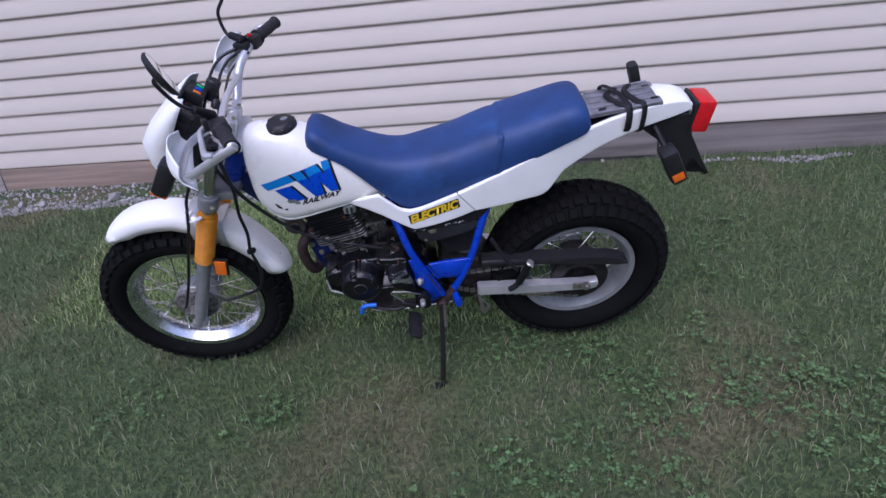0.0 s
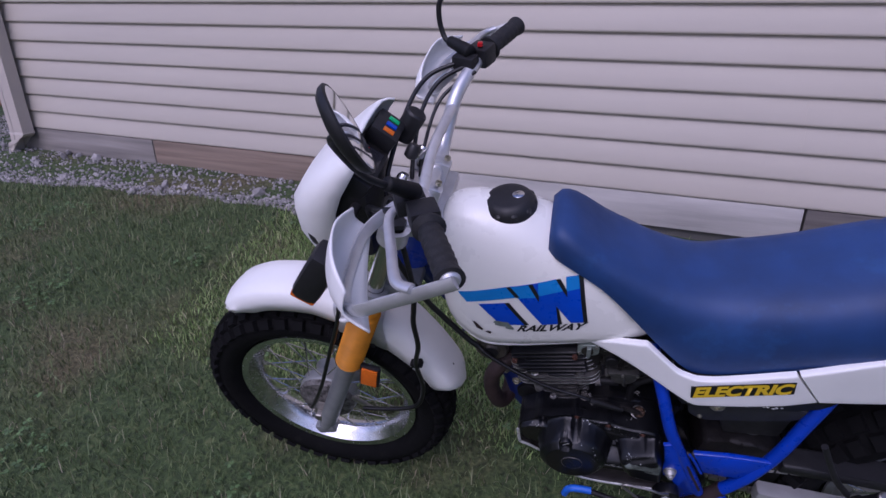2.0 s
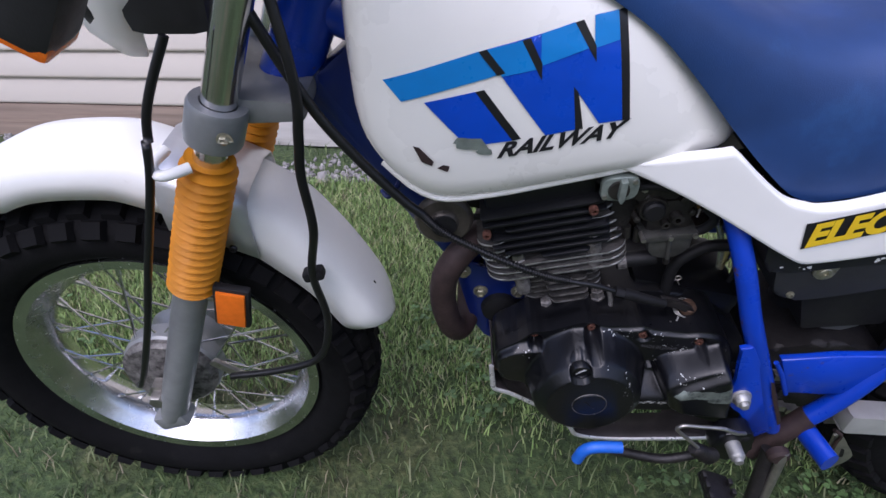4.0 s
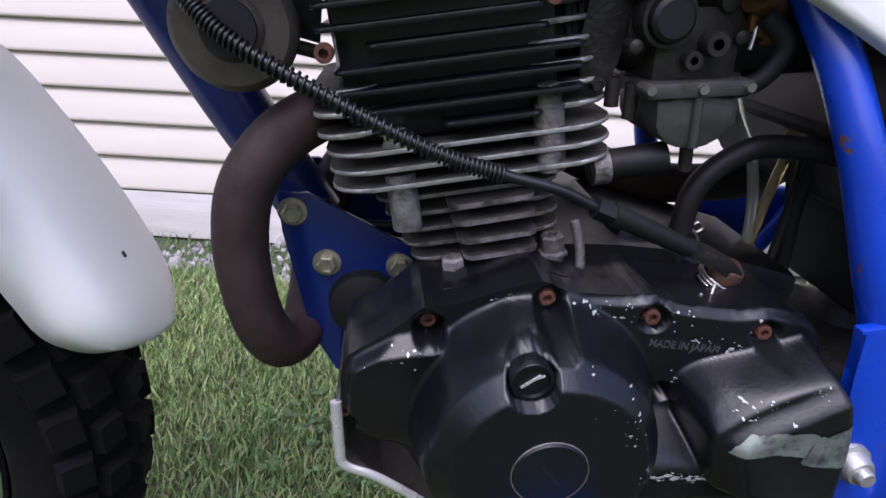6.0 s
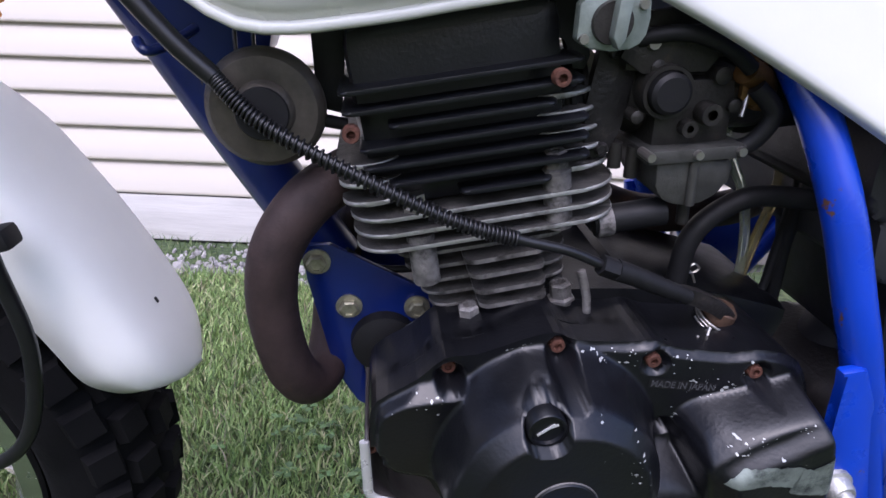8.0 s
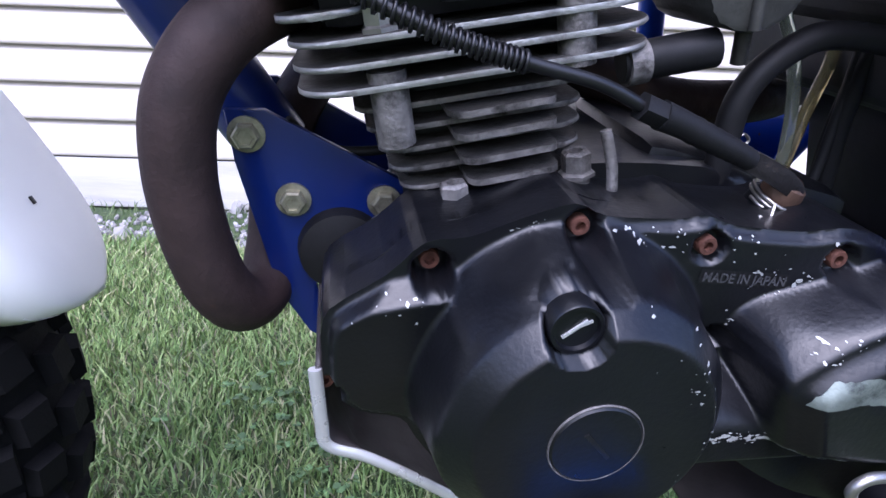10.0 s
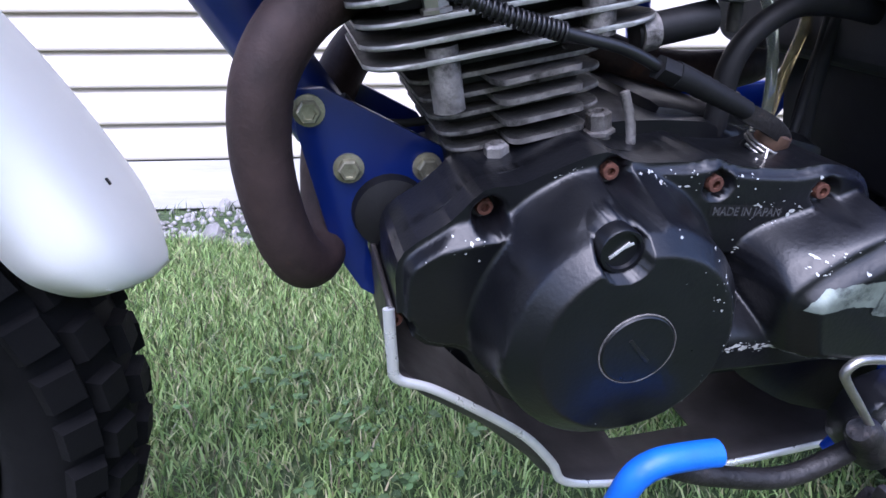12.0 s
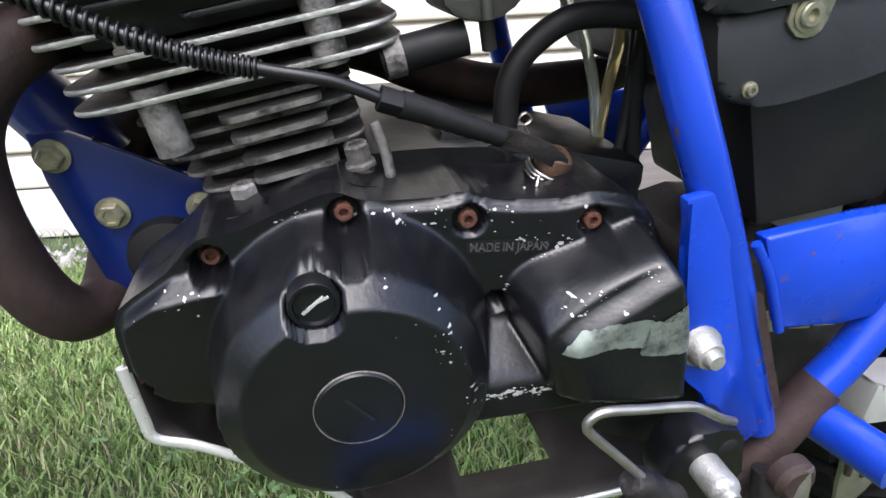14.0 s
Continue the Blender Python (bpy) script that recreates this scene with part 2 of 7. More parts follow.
def ground_material():
    m = bpy.data.materials.new("lawn_soil")
    m.use_nodes = True
    nt = m.node_tree
    b = nt.nodes["Principled BSDF"]
    vec = nt.nodes.new("ShaderNodeTexCoord").outputs["Object"]
    big = noise_tex(nt, vec, 1.3)
    fine = noise_tex(nt, vec, 60)
    g1 = ramp(nt, fine, [(0.3, (0.025, 0.038, 0.015)), (0.55, (0.06, 0.095, 0.03)), (0.75, (0.13, 0.15, 0.06))])
    g2 = ramp(nt, fine, [(0.3, (0.05, 0.045, 0.022)), (0.7, (0.17, 0.15, 0.075))])
    f = ramp(nt, big, [(0.5, (0, 0, 0)), (0.68, (1, 1, 1))])
    nt.links.new(mix_col(nt, f, g1, g2), b.inputs["Base Color"])
    b.inputs["Roughness"].default_value = 0.95
    bp = nt.nodes.new("ShaderNodeBump")
    bp.inputs["Strength"].default_value, bp.inputs["Distance"].default_value = 0.8, 0.02
    nt.links.new(fine, bp.inputs["Height"])
    nt.links.new(bp.outputs["Normal"], b.inputs["Normal"])
    return m


def blade_material(name, stops):
    m = bpy.data.materials.new(name)
    m.use_nodes = True
    nt = m.node_tree
    b = nt.nodes["Principled BSDF"]
    g = nt.nodes.new("ShaderNodeNewGeometry")
    nt.links.new(ramp(nt, g.outputs["Random Per Island"], stops), b.inputs["Base Color"])
    b.inputs["Roughness"].default_value = 0.55
    b.inputs["Specular IOR Level"].default_value = 0.3
    return m


M_GROUND = ground_material()
M_GRASS = blade_material("grass_blades", [(0.0, (0.0398, 0.0631, 0.0233)), (0.45, (0.11, 0.156, 0.0558)), (0.8, (0.176, 0.222, 0.0927)), (1.0, (0.226, 0.232, 0.133))])
# pale blades, brightened in colour to make up for weak light behind the motorcycle
M_LIFTEDGRASS = blade_material("pale_lawn_blades", [(0.0, (0.14, 0.23, 0.07)), (0.4, (0.26, 0.38, 0.12)), (0.8, (0.37, 0.46, 0.18)), (1.0, (0.50, 0.45, 0.28))])
M_STRAW = blade_material("dry_grass", [(0.0, (0.125, 0.111, 0.0664)), (0.6, (0.236, 0.207, 0.133)), (1.0, (0.339, 0.303, 0.207))])


# ---- mesh helpers ----
def link_mesh(name, verts, faces, material, parent=None, label="", smooth=True):
    me = bpy.data.meshes.new(name)
    me.from_pydata([tuple(v) for v in verts], [], faces)
    me.materials.append(material)
    me.polygons.foreach_set("use_smooth", [smooth] * len(me.polygons))
    me.validate()
    ob = new(name, me)
    if parent:
        ob.parent = parent
    return tagged(ob, label)


def part(name, bm, material, parent=None, label="", smooth=True, sharp=35):
    bmesh.ops.recalc_face_normals(bm, faces=bm.faces)
    for f in bm.faces:
        f.smooth = smooth
    for e in bm.edges:
        if len(e.link_faces) == 2 and e.calc_face_angle(0) > radians(sharp):
            e.smooth = False
    me = bpy.data.meshes.new(name)
    bm.to_mesh(me)
    bm.free()
    me.materials.append(material)
    ob = new(name, me)
    if parent:
        ob.parent = parent
    return tagged(ob, label)


def V(*a):
    return Vector(a)


def spline(pts, n=8):
    """Smooth curve through points."""
    pts = [Vector(p) for p in pts]
    if len(pts) < 3:
        return pts
    out = []
    for i in range(len(pts) - 1):
        p0, p1, p2, p3 = pts[max(i - 1, 0)], pts[i], pts[i + 1], pts[min(i + 2, len(pts) - 1)]
        for k in range(n):
            s = k / n
            out.append(0.5 * (2 * p1 + (p2 - p0) * s + (2 * p0 - 5 * p1 + 4 * p2 - p3) * s * s + (3 * p1 - p0 - 3 * p2 + p3) * s ** 3))
    out.append(pts[-1])
    return out


def add_tube(bm, pts, r, n=12, flat=1.0):
    """Sweep a circle (or an ellipse) along a polyline; r is a number or one for each point."""
    rs = r if isinstance(r, (list, tuple)) else [r] * len(pts)
    rings = []
    up = None
    for i, p in enumerate(pts):
        d = (pts[min(i + 1, len(pts) - 1)] - pts[max(i - 1, 0)]).normalized()
        if up is None:
            up = V(0, 1, 0) if abs(d.y) < 0.9 else V(1, 0, 0)
        up = (up - d * up.dot(d)).normalized()
        side = d.cross(up)
        rings.append([bm.verts.new(p + (up * math.cos(a) * flat + side * math.sin(a)) * rs[i]) for a in [2 * math.pi * k / n for k in range(n)]])
    for a, b in zip(rings, rings[1:]):
        for k in range(n):
            bm.faces.new((a[k], a[(k + 1) % n], b[(k + 1) % n], b[k]))
    bm.faces.new(rings[0][::-1])
    bm.faces.new(rings[-1])
    return bm


def tube(name, pts, r, material, parent, label="", n=12, sm=8, flat=1.0):
    return part(name, add_tube(bmesh.new(), spline(pts, sm), r, n, flat), material, parent, label, sharp=60)


def add_lathe(bm, profile, centre, axis=(0, 1, 0), n=32, closed=False):
    """Turn a profile of (radius, height along the axis) round the axis."""
    c, ax = Vector(centre), Vector(axis).normalized()
    u = (V(0, 0, 1) if abs(ax.z) < 0.9 else V(1, 0, 0)).cross(ax).normalized()
    w = ax.cross(u)
    rings = []
    for r, h in profile:
        if r < 1e-5:
            rings.append([bm.verts.new(c + ax * h)])
        else:
            rings.append([bm.verts.new(c + ax * h + (u * math.cos(a) + w * math.sin(a)) * r) for a in [2 * math.pi * k / n for k in range(n)]])
    pairs = list(zip(rings, rings[1:]))
    if closed:
        pairs.append((rings[-1], rings[0]))
    for a, b in pairs:
        for k in range(n):
            q = (k + 1) % n
            if len(a) == 1 and len(b) == 1:
                continue
            if len(a) == 1:
                bm.faces.new((a[0], b[q], b[k]))
            elif len(b) == 1:
                bm.faces.new((a[k], a[q], b[0]))
            else:
                bm.faces.new((a[k], a[q], b[q], b[k]))
    return bm


def lathe(name, profile, centre, material, parent, label="", axis=(0, 1, 0), n=32, closed=False, sharp=35):
    return part(name, add_lathe(bmesh.new(), profile, centre, axis, n, closed), material, parent, label, sharp=sharp)


def add_prism(bm, outline, l0, l1, bevel=0.0, seg=2, lat=None):
    """Extrude an outline of (x, z) across the bike from l0 to l1; lat(x, z) may bend it sideways."""
    f0 = lat or (lambda x, z: 0.0)
    a = [bm.verts.new((x, l0 + f0(x, z), z)) for x, z in outline]
    b = [bm.verts.new((x, l1 + f0(x, z), z)) for x, z in outline]
    n = len(outline)
    faces = [bm.faces.new(a), bm.faces.new(b[::-1])]
    for k in range(n):
        faces.append(bm.faces.new((a[k], b[k], b[(k + 1) % n], a[(k + 1) % n])))
    if bevel:
        es = {e for f in faces for e in f.edges}
        bmesh.ops.bevel(bm, geom=list(es), offset=bevel, segments=seg, affect="EDGES", profile=0.6)
    return bm


def prism(name, outline, l0, l1, material, parent, label="", bevel=0.002, seg=2, lat=None):
    return part(name, add_prism(bmesh.new(), outline, l0, l1, bevel, seg, lat), material, parent, label, sharp=50)


def add_box(bm, centre, size, turn=None, bevel=0.0):
    m = Matrix.Translation(centre) @ (turn or Matrix.Identity(4)) @ Matrix.Diagonal((*size, 1))
    made = bmesh.ops.create_cube(bm, size=1.0, matrix=m)
    if bevel:
        es = {e for v in made["verts"] for e in v.link_edges}
        bmesh.ops.bevel(bm, geom=list(es), offset=bevel, segments=2, affect="EDGES", profile=0.6)
    return bm


def box(name, centre, size, material, parent, label="", turn=None, bevel=0.003):
    return part(name, add_box(bmesh.new(), centre, size, turn, bevel), material, parent, label, sharp=50)


def loft(name, rings, material, parent, label="", closed=True, sharp=60):
    bm = bmesh.new()
    vs = [[bm.verts.new(p) for p in r] for r in rings]
    n = len(rings[0])
    for a, b in zip(vs, vs[1:]):
        for k in range(n if closed else n - 1):
            bm.faces.new((a[k], a[(k + 1) % n], b[(k + 1) % n], b[k]))
    if closed:
        bm.faces.new(vs[0][::-1])
        bm.faces.new(vs[-1])
    return part(name, bm, material, parent, label, sharp=sharp)


def interp(table, x):
    """Each column of a table of rows (x, ...), smoothly between its rows."""
    t = np.array(table, float)
    k = int(np.clip(np.searchsorted(t[:, 0], x) - 1, 0, len(t) - 2))
    s = float(np.clip((x - t[k, 0]) / (t[k + 1, 0] - t[k, 0]), 0, 1))
    p0, p1, p2, p3 = t[max(k - 1, 0)], t[k], t[k + 1], t[min(k + 2, len(t) - 1)]
    h = t[k + 1, 0] - t[k, 0]
    m1 = (p2 - p0) / max(p2[0] - p0[0], 1e-6) * h
    m2 = (p3 - p1) / max(p3[0] - p1[0], 1e-6) * h
    v = (2 * s ** 3 - 3 * s ** 2 + 1) * p1 + (s ** 3 - 2 * s ** 2 + s) * m1 + (-2 * s ** 3 + 3 * s ** 2) * p2 + (s ** 3 - s ** 2) * m2
    return [float(c) for c in v[1:]]


def bolt(parent, p, r=0.008, h=0.006, material=None, name="bolt", washer=True, socket=False):
    """A hexagon bolt or a socket screw whose head faces the bike's left side."""
    bm = bmesh.new()
    x, l, z = p
    if washer:
        add_lathe(bm, [(0, 0), (r * 1.35, 0), (r * 1.35, -0.0015), (r * 0.9, -0.0018)], p, (0, 1, 0), 20)
    n = 20 if socket else 6
    if socket:
        add_lathe(bm, [(r, 0), (r, -h * 0.8), (r * 0.88, -h), (r * 0.5, -h), (r * 0.48, -h * 0.4), (0, -h * 0.4)], p, (0, 1, 0), n)
    else:
        add_lathe(bm, [(r, 0), (r, -h * 0.85), (r * 0.85, -h), (r * 0.6, -h), (r * 0.55, -h * 0.85), (0, -h * 0.85)], p, (0, 1, 0), n)
    return part(name, bm, material or M_BOLT, parent)


# ---- the ground: a lawn that rises towards the house ----
WALL_Y, SIDING_Z, COURSE = 1.37, 0.485, 0.1026
CORNER_X, WALL_END = -3.80, 5.2


def ground_z(x, y):
    """The lawn climbs to the house and falls gently towards the motorcycle's tail."""
    s = y
    if s > 1.25:
        s = 1.25 + (s - 1.25) * 0.1
    elif s < -0.9:
        s = -0.9 + (s + 0.9) * 0.15
    far = max(0.0, math.hypot(x, y) - 7.0)
    bank = 0.045 * max(0.0, min(1.0, (y - 0.8) / 0.5)) * max(0.0, min(1.0, (x - 0.3) / 0.6))
    return bank - 0.02 - 0.035 * max(-1.2, min(0.9, x)) + 0.26 * s + min(far, 60) * 0.045


def rough_z(x, y):
    near = 1.0 if math.hypot(x, y) < 12 else 0.0
    return ground_z(x, y) + near * (0.012 * noise.noise((x * 2.3, y * 2.3, 0)) + 0.006 * noise.noise((x * 9, y * 9, 3)) - 0.006)


def axis_steps(lo, hi, fine):
    near = list(np.arange(lo, hi + 1e-6, fine))
    out, step = [], 0.3
    while step < 420:
        out.append(step)
        step *= 1.45
    return [lo - s for s in reversed(out)] + near + [hi + s for s in out]


gx, gy = axis_steps(-5.0, 3.5, 0.07), axis_steps(-2.2, 1.6, 0.07)
link_mesh("ground", [(x, y, rough_z(x, y)) for y in gy for x in gx],
          [(j * len(gx) + i, j * len(gx) + i + 1, (j + 1) * len(gx) + i + 1, (j + 1) * len(gx) + i) for j in range(len(gy) - 1) for i in range(len(gx) - 1)],
          M_GROUND)
tagged(bpy.data.objects["ground"], "rough lawn soil rising gently towards the house", "lawn", kind="structure")


def gravel_edge(x):
    """The y at which the gravel strip along the wall begins."""
    return 1.07 - 0.10 * math.exp(-((x + 3.5) / 0.8) ** 2) + 0.05 * noise.noise((x * 3, 7, 0)) + (0.17 if x > 1.0 else 0)


def in_gravel(x, y):
    if x < -3.9:
        return 0.70 + 0.1 * noise.noise((x * 2, 1, 0)) < y < 2.1 + 0.3 * (-3.9 - x) and x > -5.6
    return gravel_edge(x) < y < WALL_Y


# blades of grass in one sheet of loose geometry
def blades(name, count, seed, box_, height, width, material, label, keep):
    rng = np.random.default_rng(seed)
    x = rng.uniform(box_[0], box_[1], count)
    y = rng.uniform(box_[2], box_[3], count)
    ok = np.array([keep(a, b, rng.random()) for a, b in zip(x, y)])
    x, y = x[ok], y[ok]
    n = len(x)
    z = np.array([rough_z(a, b) for a, b in zip(x, y)]) - 0.004
    h = height * rng.uniform(0.45, 1.25, n)
    ang = rng.uniform(0, 2 * np.pi, n)
    lean = rng.uniform(0.15, 1.0, n) * h
    la = rng.uniform(0, 2 * np.pi, n)
    w = width * rng.uniform(0.6, 1.3, n)
    cx, cy = np.cos(ang) * w, np.sin(ang) * w
    dx, dy = np.cos(la) * lean, np.sin(la) * lean
    vs = np.empty((n, 5, 3))
    vs[:, 0] = np.stack([x - cx, y - cy, z], 1)
    vs[:, 1] = np.stack([x + cx, y + cy, z], 1)
    vs[:, 2] = np.stack([x - cx * 0.8 + dx * 0.35, y - cy * 0.8 + dy * 0.35, z + h * 0.6], 1)
    vs[:, 3] = np.stack([x + cx * 0.8 + dx * 0.35, y + cy * 0.8 + dy * 0.35, z + h * 0.6], 1)
    vs[:, 4] = np.stack([x + dx, y + dy, z + h * 0.95], 1)
    me = bpy.data.meshes.new(name)
    me.vertices.add(n * 5)
    me.vertices.foreach_set("co", vs.ravel())
    base = (np.arange(n) * 5)[:, None]
    loops = np.concatenate([base + np.array([[0, 1, 3, 2]]), base + np.array([[2, 3, 4]])], 1).ravel()
    me.loops.add(n * 7)
    me.loops.foreach_set("vertex_index", loops.astype(np.int32))
    starts = (np.arange(n)[:, None] * 7 + np.array([[0, 4]])).ravel()
    me.polygons.add(n * 2)
    me.polygons.foreach_set("loop_start", starts.astype(np.int32))
    me.polygons.foreach_set("use_smooth", np.ones(n * 2, bool))
    me.update(calc_edges=True)
    me.materials.append(material)
    return tagged(new(name, me), label, "grass", kind="stuff")


def patchy(x, y):
    return noise.noise((x * 1.1, y * 1.1, 5)) + 0.5 * noise.noise((x * 3.1, y * 3.1, 9))


blades("grass", 130000, 3, (-5.0, 3.2, -1.5, 1.36), 0.042, 0.0016, M_GRASS, "short uneven green lawn grass",
       lambda x, y, r: y < WALL_Y - 0.02 and (not in_gravel(x, y) or (x > -1.6 and r > 0.8) or (x > 0.9 and r > 0.45)) and r > 0.2 + 0.4 * max(0, patchy(x, y)))
blades("dry_grass", 42000, 4, (-4.5, 3.2, -1.5, 1.3), 0.038, 0.0014, M_STRAW, "pale dry straw-coloured grass in patches",
       lambda x, y, r: not in_gravel(x, y) and r < 0.28 + 1.0 * max(0, patchy(x, y)))
# yellow-green grass; its extra brightness stands in for light missing near the wall
blades("pale_grass", 85000, 6, (-1.7, 0.7, 0.15, 1.30), 0.034, 0.0017, M_LIFTEDGRASS, "pale yellow-green grass between the motorcycle and the house, its colour brightened against shade",
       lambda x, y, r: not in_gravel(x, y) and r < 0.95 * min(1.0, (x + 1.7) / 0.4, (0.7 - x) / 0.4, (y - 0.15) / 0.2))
blades("far_grass", 40000, 5, (-14.0, -4.6, -1.0, 9.0), 0.08, 0.006, M_GRASS, "green lawn grass of the side yard", lambda x, y, r: not in_gravel(x, y))


def clover():
    rng = random.Random(8)
    vs, fs = [], []
    for _ in range(5200):
        cx, cy = rng.uniform(-4.5, 3.2), rng.uniform(-1.5, 1.3)
        thick = noise.noise((cx * 2.1, cy * 2.1, 21)) + 0.7 * noise.noise((cx * 6.0, cy * 6.0, 2))
        if thick < (0.05 if cx > 0.15 and cy < 0.2 else 0.45) or in_gravel(cx, cy) or (cy > 0.35 and rng.random() < 0.7):
            continue
        for _ in range(rng.randint(4, 10)):
            x, y = cx + rng.gauss(0, 0.045), cy + rng.gauss(0, 0.045)
            z = rough_z(x, y) + rng.uniform(0.015, 0.045)
            r = rng.uniform(0.004, 0.0095)
            t0 = rng.uniform(0, 6.28)
            for k in range(3):
                a = t0 + k * 2.094
                px, py = x + math.cos(a) * r, y + math.sin(a) * r
                i = len(vs)
                for q in range(6):
                    b = a + q * math.pi / 3
                    vs.append((px + math.cos(b) * r * 0.85, py + math.sin(b) * r * 0.85, z + rng.uniform(-0.002, 0.004)))
                fs.append(tuple(range(i, i + 6)))
    ob = link_mesh("clover", vs, fs, M_LEAF, label="low clover and broad-leaved weeds in the lawn", smooth=False)
    tagged(ob, category="weeds", kind="stuff")


clover()


def pebbles(name, count, seed, place, size, material, label, category):
    """Loose stones: many small uneven lumps in one object."""
    rng = random.Random(seed)
    lump = bmesh.new()
    bmesh.ops.create_icosphere(lump, subdivisions=1, radius=1.0)
    base = [v.co.copy() for v in lump.verts]
    tris = [[v.index for v in f.verts] for f in lump.faces]
    lump.free()
    vs, fs = [], []
    for _ in range(count):
        x, y = place(rng)
        if x is None:
            continue
        s = size * rng.uniform(0.5, 1.5)
        turn = Euler((rng.uniform(0, 6), rng.uniform(0, 6), rng.uniform(0, 6))).to_matrix()
        squash = V(1, rng.uniform(0.6, 1), rng.uniform(0.45, 0.8))
        i = len(vs)
        c = V(x, y, rough_z(x, y) + s * 0.25)
        vs += [c + turn @ (Vector(p * squash) * s * rng.uniform(0.85, 1.1)) for p in base]
        fs += [[i + k for k in t] for t in tris]
    ob = link_mesh(name, vs, fs, material, label=label, smooth=False)
    return tagged(ob, category=category, kind="stuff")


def strip_place(rng):
    x, y = rng.uniform(-5.4, 3.4), rng.uniform(0.65, 1.95)
    if rng.random() < 0.35 and x > -3.85:
        y = gravel_edge(x) + abs(rng.gauss(0, 0.06)) - 0.04
    if x > -1.2 and noise.noise((x * 1.3, y * 3, 2)) < 0.12 * (x + 0.2):
        return None, None
    return (x, y) if in_gravel(x, y) and (y < WALL_Y - 0.01 or x < CORNER_X - 0.1) else (None, None)


pebbles("gravel", 24000, 11, strip_place, 0.0085, M_GRAVEL, "strip of pale crushed gravel along the house wall", "gravel")
pebbles("gravel_lumps", 160, 12, strip_place, 0.026, M_GRAVEL, "larger pale stones among the gravel", "gravel")


def bed_place(rng):
    return rng.uniform(-9.8, -5.9), 2.58 + rng.uniform(0, 0.9)


pebbles("white_stones", 5000, 13, bed_place, 0.03, M_WHITEGRAVEL, "bed of white landscaping stones beside the yard", "stones")


# ---- the house wall ----
wall = tagged(new("wall_house"), "house wall of cream horizontal vinyl siding over a weathered board", "wall", kind="structure")
wall.location = (0, WALL_Y, 0)


def wall_box(name, x0, x1, y0, y1, z0, z1, material, bevel=0.002, label="", parent=wall):
    bm = add_box(bmesh.new(), ((x0 + x1) / 2, (y0 + y1) / 2, (z0 + z1) / 2), (x1 - x0, y1 - y0, z1 - z0), None, bevel)
    return part(name, bm, material, parent, label, sharp=40)


wall_box("sheathing", CORNER_X + 0.02, WALL_END, 0.03, 0.18, 0.1, 4.6, M_CONCRETE, 0)
wall_box("foundation", CORNER_X + 0.03, WALL_END, 0.012, 0.03, -0.1, 0.345, M_CONCRETE, 0)
for x0, x1, m_, dz in ((-3.78, -2.70, M_WOOD, 0), (-2.692, -1.33, M_WOODNEW, 0.004), (-1.322, 0.557, M_PALEBOARD, 0.002), (0.566, 1.17, M_DARKBOARD, 0.0)):
    wall_box("base_board", x0, x1, -0.012, 0.026, 0.338 + dz, SIDING_Z - 0.004, m_, 0.004)
wall_box("base_board", 1.18, 2.6, 0.0, 0.028, 0.31, SIDING_Z - 0.004, M_DARKBOARD, 0.004)
wall_box("base_board", 2.61, WALL_END, -0.006, 0.026, 0.31, SIDING_Z - 0.004, M_DARKBOARD, 0.004)
# joints of the courses, counted from the lowest
JOINTS = {0: [-0.515], 1: [-0.52], 2: [0.511], 3: [0.500], 4: [-2.3, 1.7], 5: [-2.31, 1.71], 6: [-0.52], 7: [-0.525], 8: [0.527], 9: [0.532], 10: [-2.0], 11: [-2.01]}
RND = random.Random(5)
for k in range(40):
    z = SIDING_Z + k * COURSE
    cuts = [CORNER_X + 0.02] + JOINTS.get(k, [RND.uniform(-2.5, 3.5)]) + [WALL_END]
    for i in range(len(cuts) - 1):
        a, b = cuts[i] - (0.012 if i else 0), cuts[i + 1]
        push = -0.0012 * (i % 2)
        bm = bmesh.new()
        # a lapped board: foot proud, a rounded drip, slanting back to its top
        prof = [(0.006, 0.0), (-0.013, 0.0), (-0.0155, 0.004), (-0.0145, 0.010), (-0.004, 0.088), (0.001, 0.094), (0.001, 0.104), (0.01, 0.104)]
        n = max(2, int((b - a) / 0.5) + 1)
        rows = []
        for q in range(n + 1):
            x = a + (b - a) * q / n
            wob = 0.0012 * noise.noise((x * 1.7, k * 3.1, 0))
            rows.append([bm.verts.new((x, y + push + wob, z + h)) for y, h in prof])
        for r0, r1 in zip(rows, rows[1:]):
            for p in range(len(prof) - 1):
                bm.faces.new((r0[p], r0[p + 1], r1[p + 1], r1[p]))
        bm.faces.new(rows[0])
        bm.faces.new(rows[-1][::-1])
        part("siding_board", bm, M_SIDING, wall, sharp=50)
# corner post and the wall round the corner
wall_box("corner_post", CORNER_X - 0.03, CORNER_X + 0.075, -0.026, 0.06, 0.46, 4.6, M_TRIM, 0.004)
side = tagged(new("wall_side"), "side wall of the house with cream siding", "wall", kind="structure")
wall_box("side_siding", CORNER_X - 0.02, CORNER_X + 0.12, WALL_Y + 0.065, WALL_Y + 8.0, 0.25, 4.6, M_SIDING, 0.003, parent=side)


